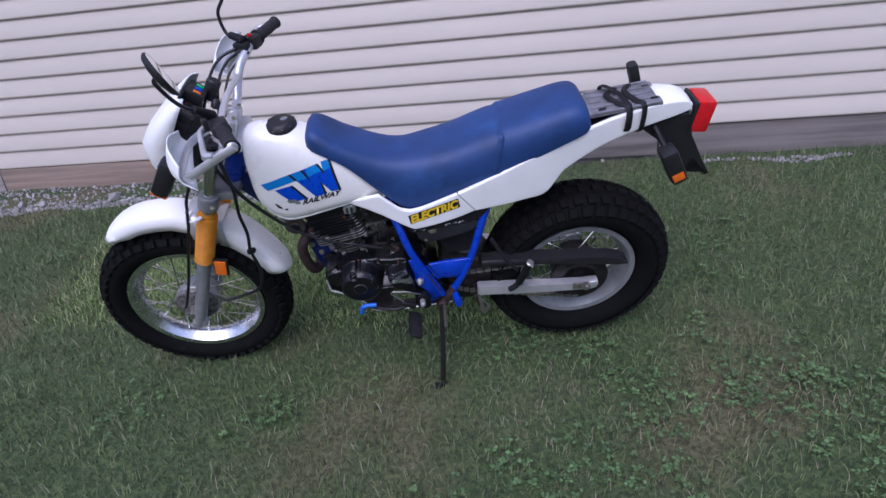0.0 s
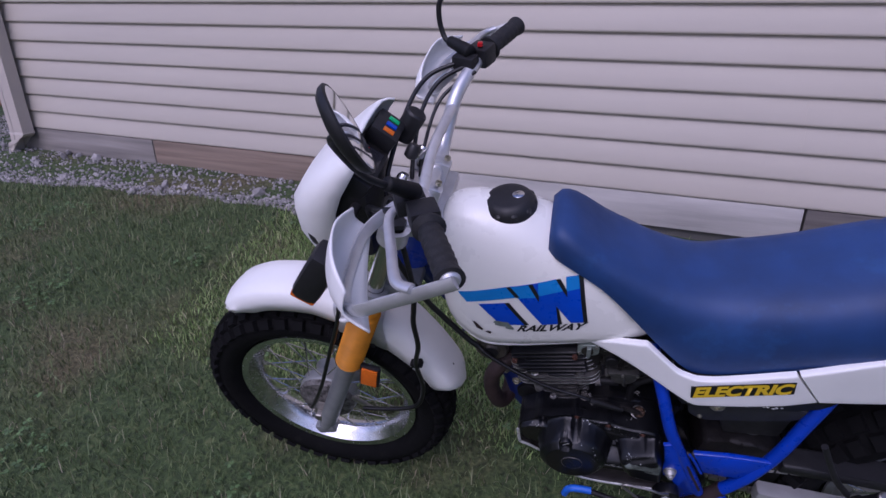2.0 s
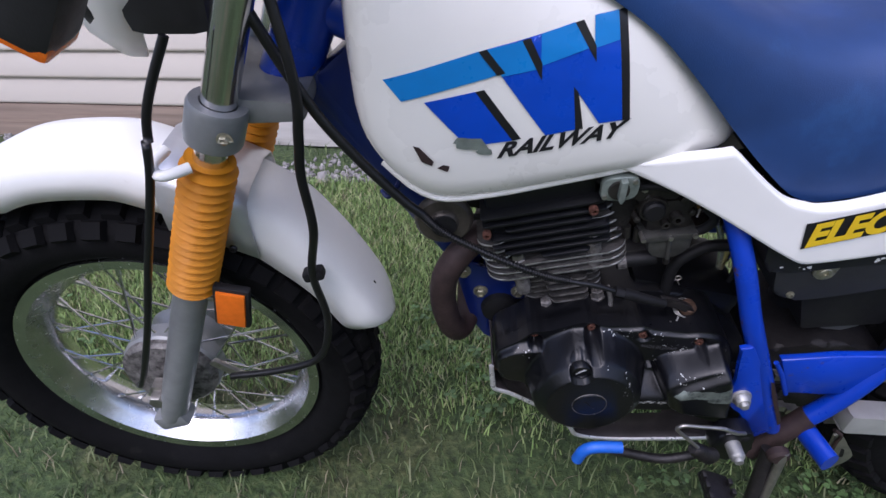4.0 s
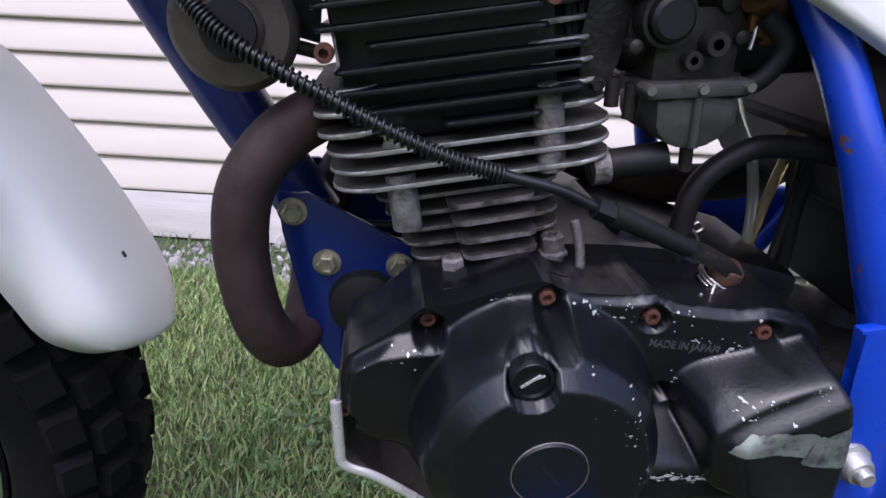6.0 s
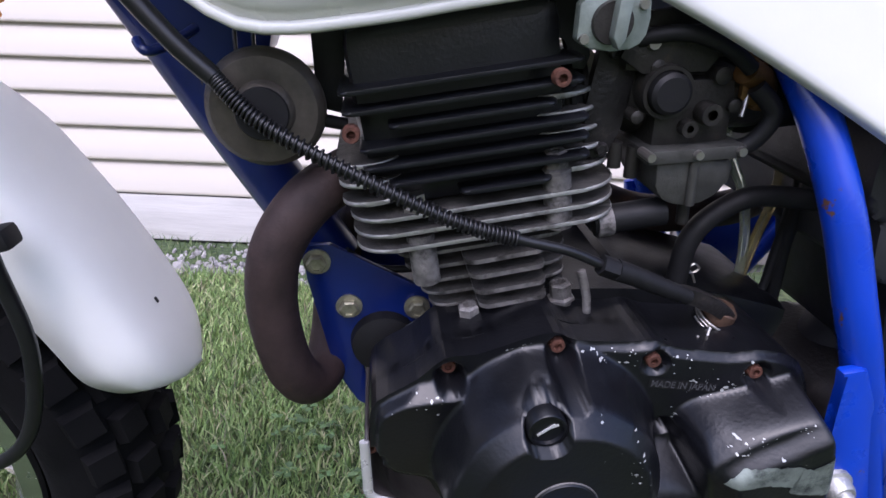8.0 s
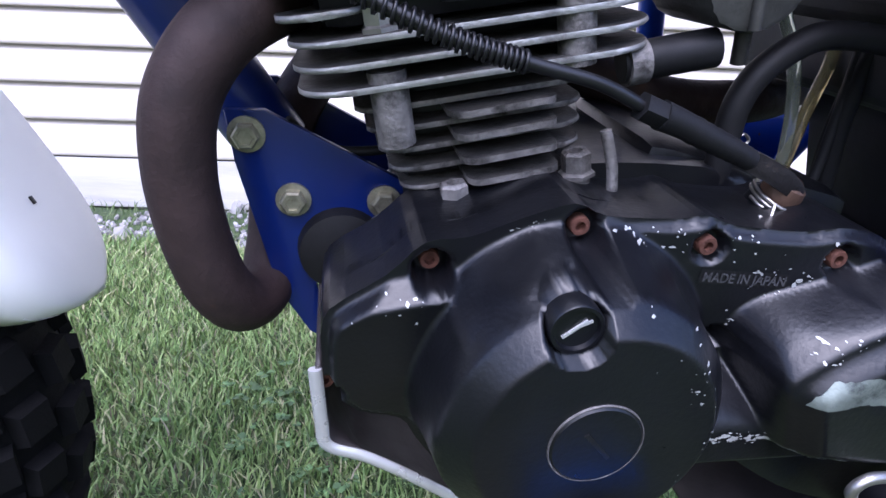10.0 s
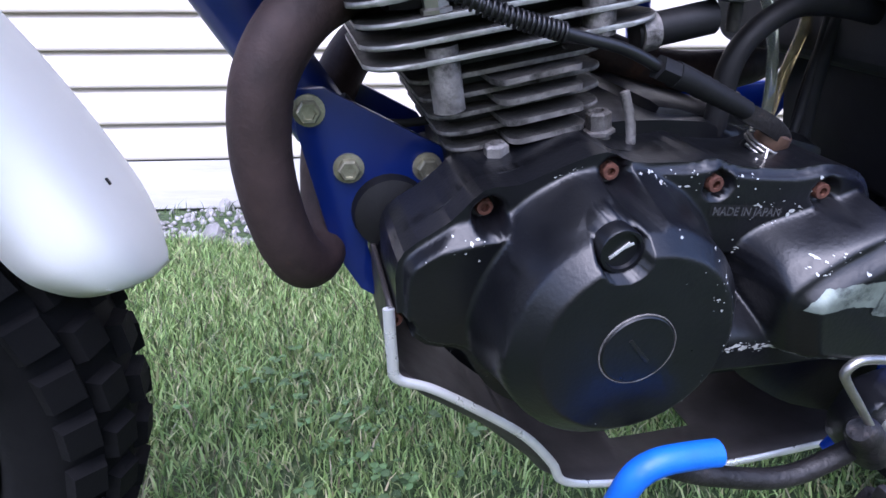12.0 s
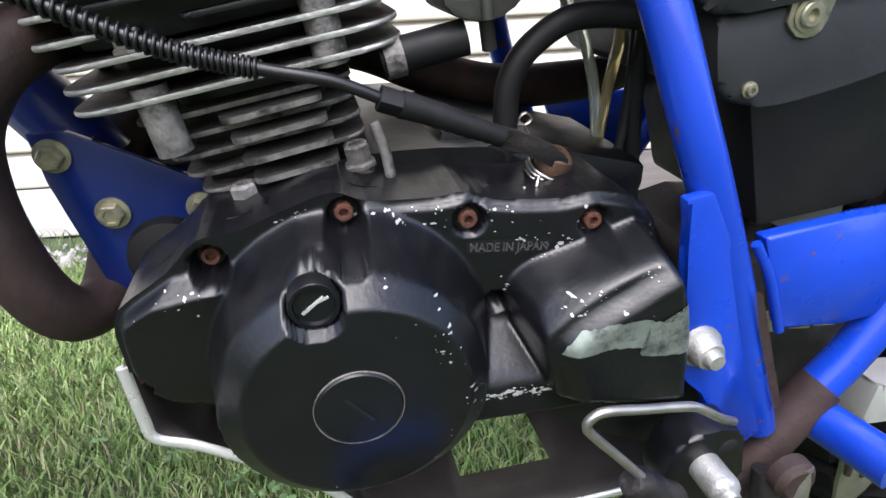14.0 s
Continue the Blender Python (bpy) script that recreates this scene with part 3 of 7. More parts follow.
def downspout():
    root = tagged(new("downspout"), "cream rectangular metal downspout with a kicked-out elbow at the ground", "downspout")
    root.location = (-3.69, WALL_Y - 0.072, 0.30)
    bm = bmesh.new()
    w, d = 0.058, 0.036
    prof = [(-w, -d), (-w * 0.5, -d), (-w * 0.42, -d * 0.86), (0, -d * 0.86), (w * 0.42, -d * 0.86), (w * 0.5, -d), (w, -d), (w, d), (-w, d)]
    rows = [[bm.verts.new((x, y, z)) for x, y in prof] for z in (0.16, 1.2, 2.4, 4.2)]
    for a, b in zip(rows, rows[1:]):
        for i in range(len(prof)):
            bm.faces.new((a[i], a[(i + 1) % len(prof)], b[(i + 1) % len(prof)], b[i]))
    part("pipe", bm, M_TRIM, root, sharp=30)
    bm = bmesh.new()
    rows = []
    for s in range(9):
        a = s / 8 * radians(62)
        cx, cz = -0.115 * (1 - math.cos(a)) * 1.2 - (0.05 if s == 8 else 0), 0.165 - 0.115 * math.sin(a) - (0.02 if s == 8 else 0)
        up = V(math.cos(a), 0, math.sin(a) * -1)
        rows.append([bm.verts.new(V(cx, 0, cz) + V(x * math.cos(a), y, x * math.sin(a)) * 1.06) for x, y in prof])
    for a, b in zip(rows, rows[1:]):
        for i in range(len(prof)):
            bm.faces.new((a[i], a[(i + 1) % len(prof)], b[(i + 1) % len(prof)], b[i]))
    ob = part("elbow", bm, M_TRIM, root, sharp=40)
    so = ob.modifiers.new("thickness", "SOLIDIFY")
    so.thickness = 0.002
    for z in (0.9, 2.6):
        box("strap", (0, 0, z), (0.124, 0.080, 0.03), M_TRIM, root, bevel=0.002)


downspout()

# ---- the side yard seen past the corner ----
ROCKS = [(-5.65, 2.35, 0.17), (-6.05, 2.42, 0.19), (-6.42, 2.5, 0.16), (-5.95, 2.68, 0.15), (-6.75, 2.55, 0.15), (-5.42, 2.2, 0.12), (-7.3, 2.6, 0.14), (-8.0, 2.7, 0.13)]


def rock(x, y, r, seed):
    bm = bmesh.new()
    bmesh.ops.create_icosphere(bm, subdivisions=3, radius=r)
    for v in bm.verts:
        d = v.co.normalized()
        v.co *= 1 + 0.35 * noise.noise(d * 1.4 + V(seed, 0, 0)) + 0.12 * noise.noise(d * 4 + V(0, seed, 0))
        v.co.z *= 0.62
    ob = part("field_stone", bm, M_ROCK, sharp=30)
    ob.location = (x, y, ground_z(x, y) + r * 0.3)
    ob.rotation_euler = (0, 0, seed)
    tagged(ob, "rounded tan field stone edging the white stone bed", "stone", "stones edging the bed")


for i, (x, y, r) in enumerate(ROCKS):
    rock(x, y, r, i * 1.7)


def tarp():
    bm = bmesh.new()
    bmesh.ops.create_icosphere(bm, subdivisions=4, radius=0.5)
    for v in bm.verts:
        d = v.co.normalized()
        v.co *= 1 + 0.3 * noise.noise(d * 1.8) + 0.10 * noise.noise(d * 6)
        v.co = V(v.co.x * 0.9, v.co.y * 0.7, max(v.co.z * 0.85, -0.25))
    ob = part("tarpaulin", bm, M_TARP, sharp=60)
    ob.location = (-6.75, 3.1, ground_z(-6.75, 3.1) + 0.22)
    tagged(ob, "crumpled grey-blue tarpaulin heaped over something on the stones", "tarp")


tarp()
fence = tagged(new("fence"), "tall weathered grey board privacy fence across the yard", "fence")
fence.location = (-16, 9.5, ground_z(-16, 9.5))
FR = random.Random(3)
first = None
for i in range(90):
    u = -14 + i * 0.152
    z = FR.uniform(-0.02, 0.02)
    bm = add_box(bmesh.new(), (u, 0.35 * u, 0.85 + z), (0.145, 0.02, 1.75), Matrix.Rotation(math.atan(0.35), 4, "Z"), 0.004)
    part("board", bm, M_FENCE, fence)
for hz in (0.4, 1.3):
    bm = add_box(bmesh.new(), (-7, -2.45 + 0.06, hz), (15.0, 0.04, 0.09), Matrix.Rotation(math.atan(0.35), 4, "Z"), 0.004)
    part("rail", bm, M_FENCE, fence)


def far_house():
    root = tagged(new("neighbour_house"), "brown neighbouring house with a dark gable beyond the fence", "house")
    root.location = (-26, 17, ground_z(-26, 17))
    part("wall", add_box(bmesh.new(), (0, 0, 2.2), (16, 7, 4.8), Matrix.Rotation(0.4, 4, "Z"), 0), M_ROOF, root)
    bm = bmesh.new()
    tri = [(-8.4, 4.5), (8.4, 4.5), (8.4, 4.8), (0, 8.2), (-8.4, 4.8)]
    add_prism(bm, tri, -3.9, 3.9)
    ob = part("roof", bm, M_CONCRETE, root)
    ob.rotation_euler = (0, 0, 0.4)
    for wx in (-4, 0, 4):
        part("window_frame", add_box(bmesh.new(), (wx + 1.4, -3.4 + 0.42 * wx, 2.2), (1.1, 0.12, 1.4), Matrix.Rotation(0.4, 4, "Z"), 0.02), M_TRIM, root)


far_house()


# ---- the motorcycle, on its side stand. Bike axes: x to the rear, y to its right side, z up ----
bike = tagged(new("motorcycle"), "white and blue dual-sport motorcycle leaning on its side stand", "motorcycle")
LEAN_SIDE, TURN_YAW, NOSE_UP = radians(19.03), radians(8.97), radians(0.32)
BX = V(math.cos(TURN_YAW) * math.cos(NOSE_UP), math.sin(TURN_YAW) * math.cos(NOSE_UP), -math.sin(NOSE_UP))
BN = V(-math.sin(TURN_YAW), math.cos(TURN_YAW), 0)
BU = BX.cross(BN)
BY = BN * math.cos(LEAN_SIDE) + BU * math.sin(LEAN_SIDE)
BZ = BU * math.cos(LEAN_SIDE) - BN * math.sin(LEAN_SIDE)
bike.matrix_world = Matrix.Translation((0.0036, 0.1589, -0.0219)) @ Matrix((BX, BY, BZ)).transposed().to_4x4()

FL = 0.024          # middle of the front fork and wheel, across the bike
FRONT = V(-0.700, FL, 0.343)
REAR = V(0.627, -0.006, 0.362)


# wheels
def wheel(name, c, rt, rr, half, spokes, hub_r, hub_half, label):
    hub = lathe(name, [(0, -hub_half - 0.012), (0.018, -hub_half - 0.012), (0.02, -hub_half), (hub_r * 0.92, -hub_half), (hub_r, -hub_half + 0.008),
                       (hub_r, -0.012), (hub_r * 0.75, -0.008), (hub_r * 0.7, 0.02), (hub_r * 0.8, 0.035), (0.03, hub_half * 0.8), (0, hub_half * 0.8)], c, M_GREYPAINT if half < 0.08 else M_GRIME, bike, label, n=40)
    # tyre: a rounded carcass with knobs
    prof = []
    for i in range(17):
        a = -math.pi * 0.86 + i / 16 * math.pi * 1.72
        sec = (rt - rr) / 2
        prof.append((rr + sec + math.cos(a) * sec * 0.94 - 0.004, math.sin(a) * half * 0.93))
    bm = add_lathe(bmesh.new(), [(r, h) for r, h in prof] + [(rr, half * 0.45), (rr, -half * 0.45)], c, (0, 1, 0), 72, closed=True)
    part("tyre", bm, M_TYRE, hub, "black knobbly tyre", sharp=40)
    count, blocks = 44, {}
    for k in range(count):
        for j, u in enumerate((-0.84, -0.44, 0.0, 0.44, 0.84)):
            a = 2 * math.pi * (k + (0.5 if j % 2 else 0)) / count
            sec = (rt - rr) / 2
            th = u * 1.25
            radial, tang = V(math.cos(a), 0, math.sin(a)), V(-math.sin(a), 0, math.cos(a))
            out = (radial * math.cos(th) * half + V(0, 1, 0) * math.sin(th) * sec).normalized()
            m = Matrix((tang, tang.cross(out), out)).transposed().to_4x4()
            m.translation = c + radial * (rr + sec + math.cos(th) * sec - 0.003) + V(0, 1, 0) * math.sin(th) * half
            edge = abs(u) > 0.8
            if edge not in blocks:
                ln, wd = (0.029, 0.026) if edge else (0.028, 0.025)
                wd *= 1.35 if half > 0.08 else 1.0
                b = add_box(bmesh.new(), (0, 0, 0), (ln, wd, 0.010), None, 0)
                for v in b.verts:
                    if v.co.z > 0:
                        v.co.x, v.co.y = v.co.x * 0.82, v.co.y * 0.82
                b.normal_update()
                blocks[edge] = bpy.data.meshes.new("tread_block")
                b.to_mesh(blocks[edge])
                b.free()
                blocks[edge].materials.append(M_TYRE)
            tb = new("tread_block", blocks[edge])
            tb.parent = hub
            tb.matrix_local = m
    w = half * 0.62
    lathe("rim", [(rr + 0.004, -w), (rr + 0.006, -w + 0.004), (rr - 0.006, -w + 0.007), (rr - 0.016, -w * 0.55), (rr - 0.028, -w * 0.28), (rr - 0.03, 0), (rr - 0.028, w * 0.28), (rr - 0.016, w * 0.55),
                  (rr - 0.006, w - 0.007), (rr + 0.006, w - 0.004), (rr + 0.004, w), (rr - 0.012, w * 0.95), (rr - 0.024, w * 0.55), (rr - 0.034, w * 0.25), (rr - 0.036, 0), (rr - 0.034, -w * 0.25),
                  (rr - 0.024, -w * 0.55), (rr - 0.012, -w * 0.95)], c, M_RIM if half < 0.08 else M_GREYPAINT, hub, "aluminium rim", n=72, closed=True)
    for k in range(spokes):
        sgn = 1 if k % 2 else -1
        a = 2 * math.pi * k / spokes
        b = a + (0.55 if (k // 2) % 2 else -0.55)
        p0 = c + V(math.cos(b) * hub_r * 0.86, sgn * hub_half * 0.7, math.sin(b) * hub_r * 0.86)
        p1 = c + V(math.cos(a) * (rr - 0.034), sgn * 0.006, math.sin(a) * (rr - 0.034))
        d = (p1 - p0).normalized()
        bm = add_tube(bmesh.new(), [p0, p1], 0.0020, 6)
        add_tube(bm, [p1 - d * 0.016, p1 + d * 0.003], 0.0033, 6)
        part("spoke", bm, M_CHROME, hub)
    return hub


fw = wheel("front_wheel", FRONT, 0.322, 0.225, 0.066, 36, 0.075, 0.045, "spoked front wheel with a drum hub")
rw = wheel("rear_wheel", REAR, 0.318, 0.192, 0.092, 32, 0.085, 0.06, "spoked rear wheel with a fat tyre")
# brake plate and its arm
lathe("brake_plate", [(0, -0.062), (0.03, -0.062), (0.045, -0.056), (0.066, -0.054), (0.072, -0.048), (0.072, -0.04)], FRONT, M_ALUDIRTY, fw, "grey cast brake plate", n=40)
prism("brake_arm", [(-0.575, 0.352), (-0.565, 0.362), (-0.61, 0.40), (-0.62, 0.392)], -0.045, -0.037, M_STEELROD, fw)
lathe("axle_nut", [(0, -0.105), (0.012, -0.105), (0.014, -0.1), (0.014, -0.09), (0.02, -0.088), (0.02, -0.07)], FRONT, M_STEELROD, fw, n=6)
lathe("sprocket", [(0.055, -0.085), (0.095, -0.085), (0.098, -0.083), (0.098, -0.079), (0.055, -0.079)], REAR, M_GRIME, rw, "dark steel chain sprocket", n=48, closed=True)


# front fork
def fork_x(z):
    return -0.689 + 0.395 * (z - 0.309)


def fork(side):
    l = FL + side * 0.09
    ahead = 0.010 if side > 0 else 0.0
    at = lambda z, dx=0.0: V(fork_x(z) + ahead + dx, l, z)
    leg = part("fork_leg", add_tube(bmesh.new(), [at(0.285), at(0.30), at(0.33), at(0.45), at(0.575), at(0.592)], [0.015, 0.020, 0.0215, 0.0215, 0.0215, 0.023], 20), M_GREYPAINT, bike, "grey cast fork leg", sharp=60)
    pts, rs = [], []
    n = 16
    z0, z1 = 0.583, 0.762
    for i in range(n * 4 + 1):
        z = z0 + (z1 - z0) * i / (n * 4)
        pts.append(at(z))
        rs.append(0.0266 + 0.0036 * math.cos(i * math.pi / 2) - (0.004 if z > 0.752 else 0))
    part("fork_boot", add_tube(bmesh.new(), pts, rs, 24), M_BOOT, bike, "orange ribbed rubber fork boot", sharp=80)
    tube("fork_tube", [at(0.755), at(0.98)], 0.0175, M_CHROME, bike, n=18)
    bm = add_box(bmesh.new(), at(0.305) + V(-0.002, 0, -0.01), (0.05, 0.035, 0.03), Matrix.Rotation(radians(-19), 4, "Y"), 0.006)
    part("axle_clamp", bm, M_GREYPAINT, leg)
    lathe("clamp_ring", [(0.0185, -0.022), (0.029, -0.022), (0.030, -0.018), (0.030, 0.018), (0.028, 0.022), (0.0185, 0.022)], at(0.806), M_GREYPAINT, bike, axis=(0.367, 0, 0.930), n=24, closed=True)
    lathe("clamp_ring", [(0.0185, -0.016), (0.027, -0.016), (0.027, 0.016), (0.0185, 0.016)], at(0.965), M_SILVER, bike, axis=(0.323, 0, 0.946), n=24, closed=True)
    lathe("fork_cap", [(0.018, 0), (0.016, 0.008), (0.010, 0.010), (0, 0.010)], at(0.985), M_PLASTIC, bike, axis=(0.323, 0, 0.946), n=6)


fork(-1)
fork(1)
TRI = lambda z, b: [(fork_x(z) - 0.012, z + 0.018), (fork_x(z) + b, z + 0.010), (fork_x(z) + b, z - 0.012), (fork_x(z) - 0.012, z - 0.016)]
prism("lower_triple_clamp", TRI(0.812, 0.085), FL - 0.085, FL + 0.085, M_GREYPAINT, bike, "grey cast lower fork clamp", 0.008)
prism("upper_triple_clamp", TRI(0.965, 0.08), FL - 0.085, FL + 0.085, M_SILVER, bike, "silver cast upper fork clamp", 0.006)
tube("head_tube", [(-0.452, FL, 0.785), (-0.372, FL, 0.955)], 0.032, M_BLUE, bike, "blue steering head", n=24)
# clamp bolts and the cable guide ring on the left leg
bolt(bike, (fork_x(0.806) + 0.018, FL - 0.122, 0.803), 0.006, 0.006)
tube("cable_guide", [(-0.522, -0.085, 0.757), (-0.545, -0.1, 0.755), (-0.56, -0.085, 0.757), (-0.555, -0.06, 0.76)], 0.006, M_FENDER, bike, "white plastic cable guide", n=8)


# front mudguard
def front_fender():
    path = spline([V(-0.892, 0, 0.640), V(-0.872, 0, 0.672), V(-0.83, 0, 0.705), V(-0.76, 0, 0.731), V(-0.66, 0, 0.736), V(-0.60, 0, 0.719), V(-0.55, 0, 0.699), V(-0.500, 0, 0.674), V(-0.455, 0, 0.639), V(-0.427, 0, 0.602), V(-0.402, 0, 0.562), V(-0.380, 0, 0.520), V(-0.361, 0, 0.478), V(-0.350, 0, 0.443)], 9)
    rings = []
    n = len(path)
    for i, p in enumerate(path):
        s = i / (n - 1)
        d = (path[min(i + 1, n - 1)] - path[max(i - 1, 0)]).normalized()
        nrm = V(d.z, 0, -d.x)
        if nrm.dot(p - FRONT) < 0:
            nrm = -nrm
        back = math.sqrt(max(0.0, 1 - max(0.0, 1 - (1 - s) / 0.12) ** 2))
        w = 0.058 * min(1, 0.5 + 6 * s, 0.16 + 0.84 * back)
        skirt = 0.052 * min(1, 0.15 + 5 * s, 0.12 + 0.88 * back) + 0.014 * math.exp(-((s - 0.62) / 0.12) ** 2)
        ring = []
        for l, dn in ((-1.0, -skirt), (-1.02, -skirt * 0.55), (-1.0, -0.020), (-0.93, -0.008), (-0.78, 0.0), (-0.4, 0.004), (0, 0.006), (0.4, 0.004), (0.78, 0.0), (0.93, -0.008), (1.0, -0.02), (1.02, -skirt * 0.55), (1.0, -skirt)):
            ring.append(p + nrm * dn + V(0, FL + l * w, 0))
        rings.append(ring)
    ob = loft("front_mudguard", rings, M_FENDER, bike, "white plastic front mudguard", closed=False)
    so = ob.modifiers.new("thickness", "SOLIDIFY")
    so.thickness, so.offset = 0.003, -1
    return ob


fender = front_fender()
for dx, dz, w in ((0.0, 0.0, 0.005), (-0.004, 0.004, 0.0025)):
    box("scuff", (-0.3700 + dx, 0.012 + dz, 0.510 + dz), (0.0030, w * 0.5, w), M_CABLE, fender, "small black scuff mark", Matrix.Rotation(radians(-25), 4, "Y"), 0.0008)
brace = []
for x, z in ((-0.60, 0.731), (-0.565, 0.717), (-0.53, 0.701), (-0.500, 0.686)):
    brace.append([V(x, FL + l * 0.0655, z + dn) for l, dn in ((-1, -0.085), (-1.02, -0.05), (-1, -0.02), (-0.9, -0.006), (-0.5, 0.002), (0.5, 0.002), (0.9, -0.006), (1, -0.02), (1.02, -0.05), (1, -0.085))])
bro = loft("fork_brace", brace, M_SILVER, bike, "grey fork brace over the mudguard", closed=False)
bro.modifiers.new("thickness", "SOLIDIFY").thickness = 0.004
for x, z in ((-0.520, 0.616),):
    bolt(bike, (x, FL - 0.069, z), 0.005, 0.004, M_PLASTIC, washer=False, socket=True)
# amber reflector on its black backing
rf = box("reflector", (-0.528, -0.072, 0.544), (0.044, 0.012, 0.066), M_PLASTIC, bike, "amber side reflector in a black frame", Matrix.Rotation(radians(9), 4, "Y"), 0.003)
box("lens", (-0.528, -0.0795, 0.544), (0.035, 0.006, 0.056), M_ORANGE, rf, "amber lens", Matrix.Rotation(radians(9), 4, "Y"), 0.002)
tube("reflector_bracket", [(-0.575, -0.062, 0.545), (-0.53, -0.066, 0.545)], 0.004, M_STEELROD, bike, n=6)
# cables down the fork
tube("speedometer_cable", [(-0.505, -0.09, 0.90), (-0.54, -0.10, 0.83), (-0.558, -0.10, 0.75), (-0.60, -0.098, 0.62), (-0.64, -0.092, 0.50), (-0.69, -0.075, 0.38), (-0.715, -0.055, 0.345)], 0.0045, M_CABLE, bike, n=10)
tube("brake_cable", [(-0.425, -0.06, 0.98), (-0.403, -0.085, 0.86), (-0.4075, -0.087, 0.80), (-0.413, -0.086, 0.755), (-0.413, -0.080, 0.68), (-0.430, -0.064, 0.595), (-0.424, -0.06, 0.51), (-0.446, -0.06, 0.432), (-0.51, -0.058, 0.398), (-0.585, -0.056, 0.38)], 0.0052, M_CABLE, bike, n=10)
cl = box("cable_clip", (-0.430, -0.058, 0.592), (0.026, 0.018, 0.014), M_RUBBER, bike, "black rubber cable clip", Matrix.Rotation(radians(-15), 4, "Y"), 0.004)

# headlight cowl and instruments
COWL = [(0.85, 0.600, 0.565, 0.050), (0.88, 0.622, 0.552, 0.072), (0.93, 0.634, 0.543, 0.088), (0.99, 0.630, 0.530, 0.100), (1.03, 0.600, 0.512, 0.103), (1.065, 0.560, 0.490, 0.103), (1.092, 0.525, 0.474, 0.100), (1.110, 0.498, 0.462, 0.092), (1.119, 0.483, 0.458, 0.076)]
rings = []
for z, front, back_, w in COWL:
    rings.append([V(-front + dx * (front - back_), FL + 0.010 + l * w, z) for l, dx in ((-1, 1), (-1, 0.55), (-0.88, 0.22), (-0.5, 0.04), (0, 0), (0.5, 0.04), (0.88, 0.22), (1, 0.55), (1, 1))])
cw = loft("headlight_cowl", rings, M_FENDER, bike, "white plastic headlight cowl", closed=False)
cw.modifiers.new("thickness", "SOLIDIFY").thickness = 0.004
lathe("headlamp", [(0.0, -0.006), (0.05, -0.004), (0.072, 0.004), (0.074, 0.014), (0.06, 0.05), (0.03, 0.08), (0, 0.085)], (-0.605, FL, 0.93), M_PLASTIC, bike, "round headlamp in the cowl", axis=(1, 0, 0.05), n=32)
box("lamp_housing", (-0.520, FL, 0.955), (0.085, 0.15, 0.15), M_PLASTIC, bike, "black lamp housing", None, 0.02)
T25 = Matrix.Rotation(radians(38), 4, "Y")
inst = box("instrument_cluster", (-0.505, FL, 1.035), (0.06, 0.15, 0.045), M_PLASTIC, bike, "black instrument cluster", T25, 0.012)
box("speedometer", (-0.494, -0.006, 1.056), (0.062, 0.075, 0.034), M_PLASTIC, inst, "square black speedometer", T25, 0.006)
box("dial", V(-0.494, -0.006, 1.056) + T25 @ V(0, 0, 0.0175), (0.046, 0.058, 0.002), M_DIAL, inst, "dark dial face", T25, 0.0005)
box("lamp_box", (-0.472, 0.068, 1.080), (0.052, 0.07, 0.034), M_PLASTIC, inst, "black warning lamp box", T25, 0.006)
for m_, dl in ((M_ORANGE, -0.019), (M_BLUEDECAL, 0.0), (M_GREEN, 0.019)):
    box("warning_light", V(-0.472, 0.066 + dl, 1.080) + T25 @ V(0.004, 0, 0.0178), (0.020, 0.011, 0.003), m_, inst, "small coloured warning light", T25, 0.001)
for k in range(5):
    box("dial_mark", V(-0.494, -0.006, 1.056) + T25 @ V(-0.012 + 0.006 * (k % 3), -0.02 + 0.010 * k, 0.0188), (0.003, 0.007, 0.0006), M_FENDER if k % 2 else M_RED, inst, "", T25, 0.0)
lathe("ignition_switch", [(0, 0.03), (0.017, 0.03), (0.02, 0.026), (0.02, -0.03), (0, -0.03)], (-0.44, 0.112, 1.07), M_PLASTIC, bike, "black ignition switch", axis=(0.55, 0.1, 0.83), n=20)
for dx, l, z, r in ((-0.425, -0.02, 1.035, 0.011), (-0.425, 0.06, 1.045, 0.012), (-0.44, 0.02, 1.0, 0.014), (-0.42, 0.10, 1.02, 0.010), (-0.435, -0.06, 0.99, 0.012)):
    lathe("connector", [(0, 0.014), (r * 0.7, 0.014), (r, 0.008), (r, -0.010), (r * 0.5, -0.014), (0, -0.014)], (dx, l, z), M_CHROME if r < 0.0115 else M_PLASTIC, bike, axis=(0.4, 0.3, 0.85), n=12)
# handlebar
def ramp01(v, a, b):
    t = max(0.0, min(1.0, (v - a) / (b - a)))
    return t * t * (3 - 2 * t)


def rest(x, y, z):
    """A point of the bar before it is tipped, from its place on the finished bar."""
    w = ramp01(z, 0.92, 1.06)
    return V(x - (0.006 - 0.025 * y) * w, y, z - (0.003 - 0.065 * y) * w)


LEND, REND = V(-0.285, -0.318, 1.102), V(-0.277, 0.405, 1.152)
BAR = [LEND, V(-0.333, -0.215, 1.096), V(-0.362, -0.135, 1.088), V(-0.378, -0.085, 1.045), V(-0.382, -0.045, 1.015), V(-0.383, FL, 1.012), V(-0.382, 0.105, 1.018), V(-0.378, 0.145, 1.05), V(-0.362, 0.195, 1.105), V(-0.325, 0.29, 1.142), REND]
tube("handlebar", BAR, 0.0128, M_SILVER, bike, "silver tubular handlebar", n=14)
tube("bar_brace", [(-0.37, -0.10, 1.066), (-0.377, FL, 1.078), (-0.37, 0.165, 1.082)], 0.009, M_SILVER, bike, n=10)
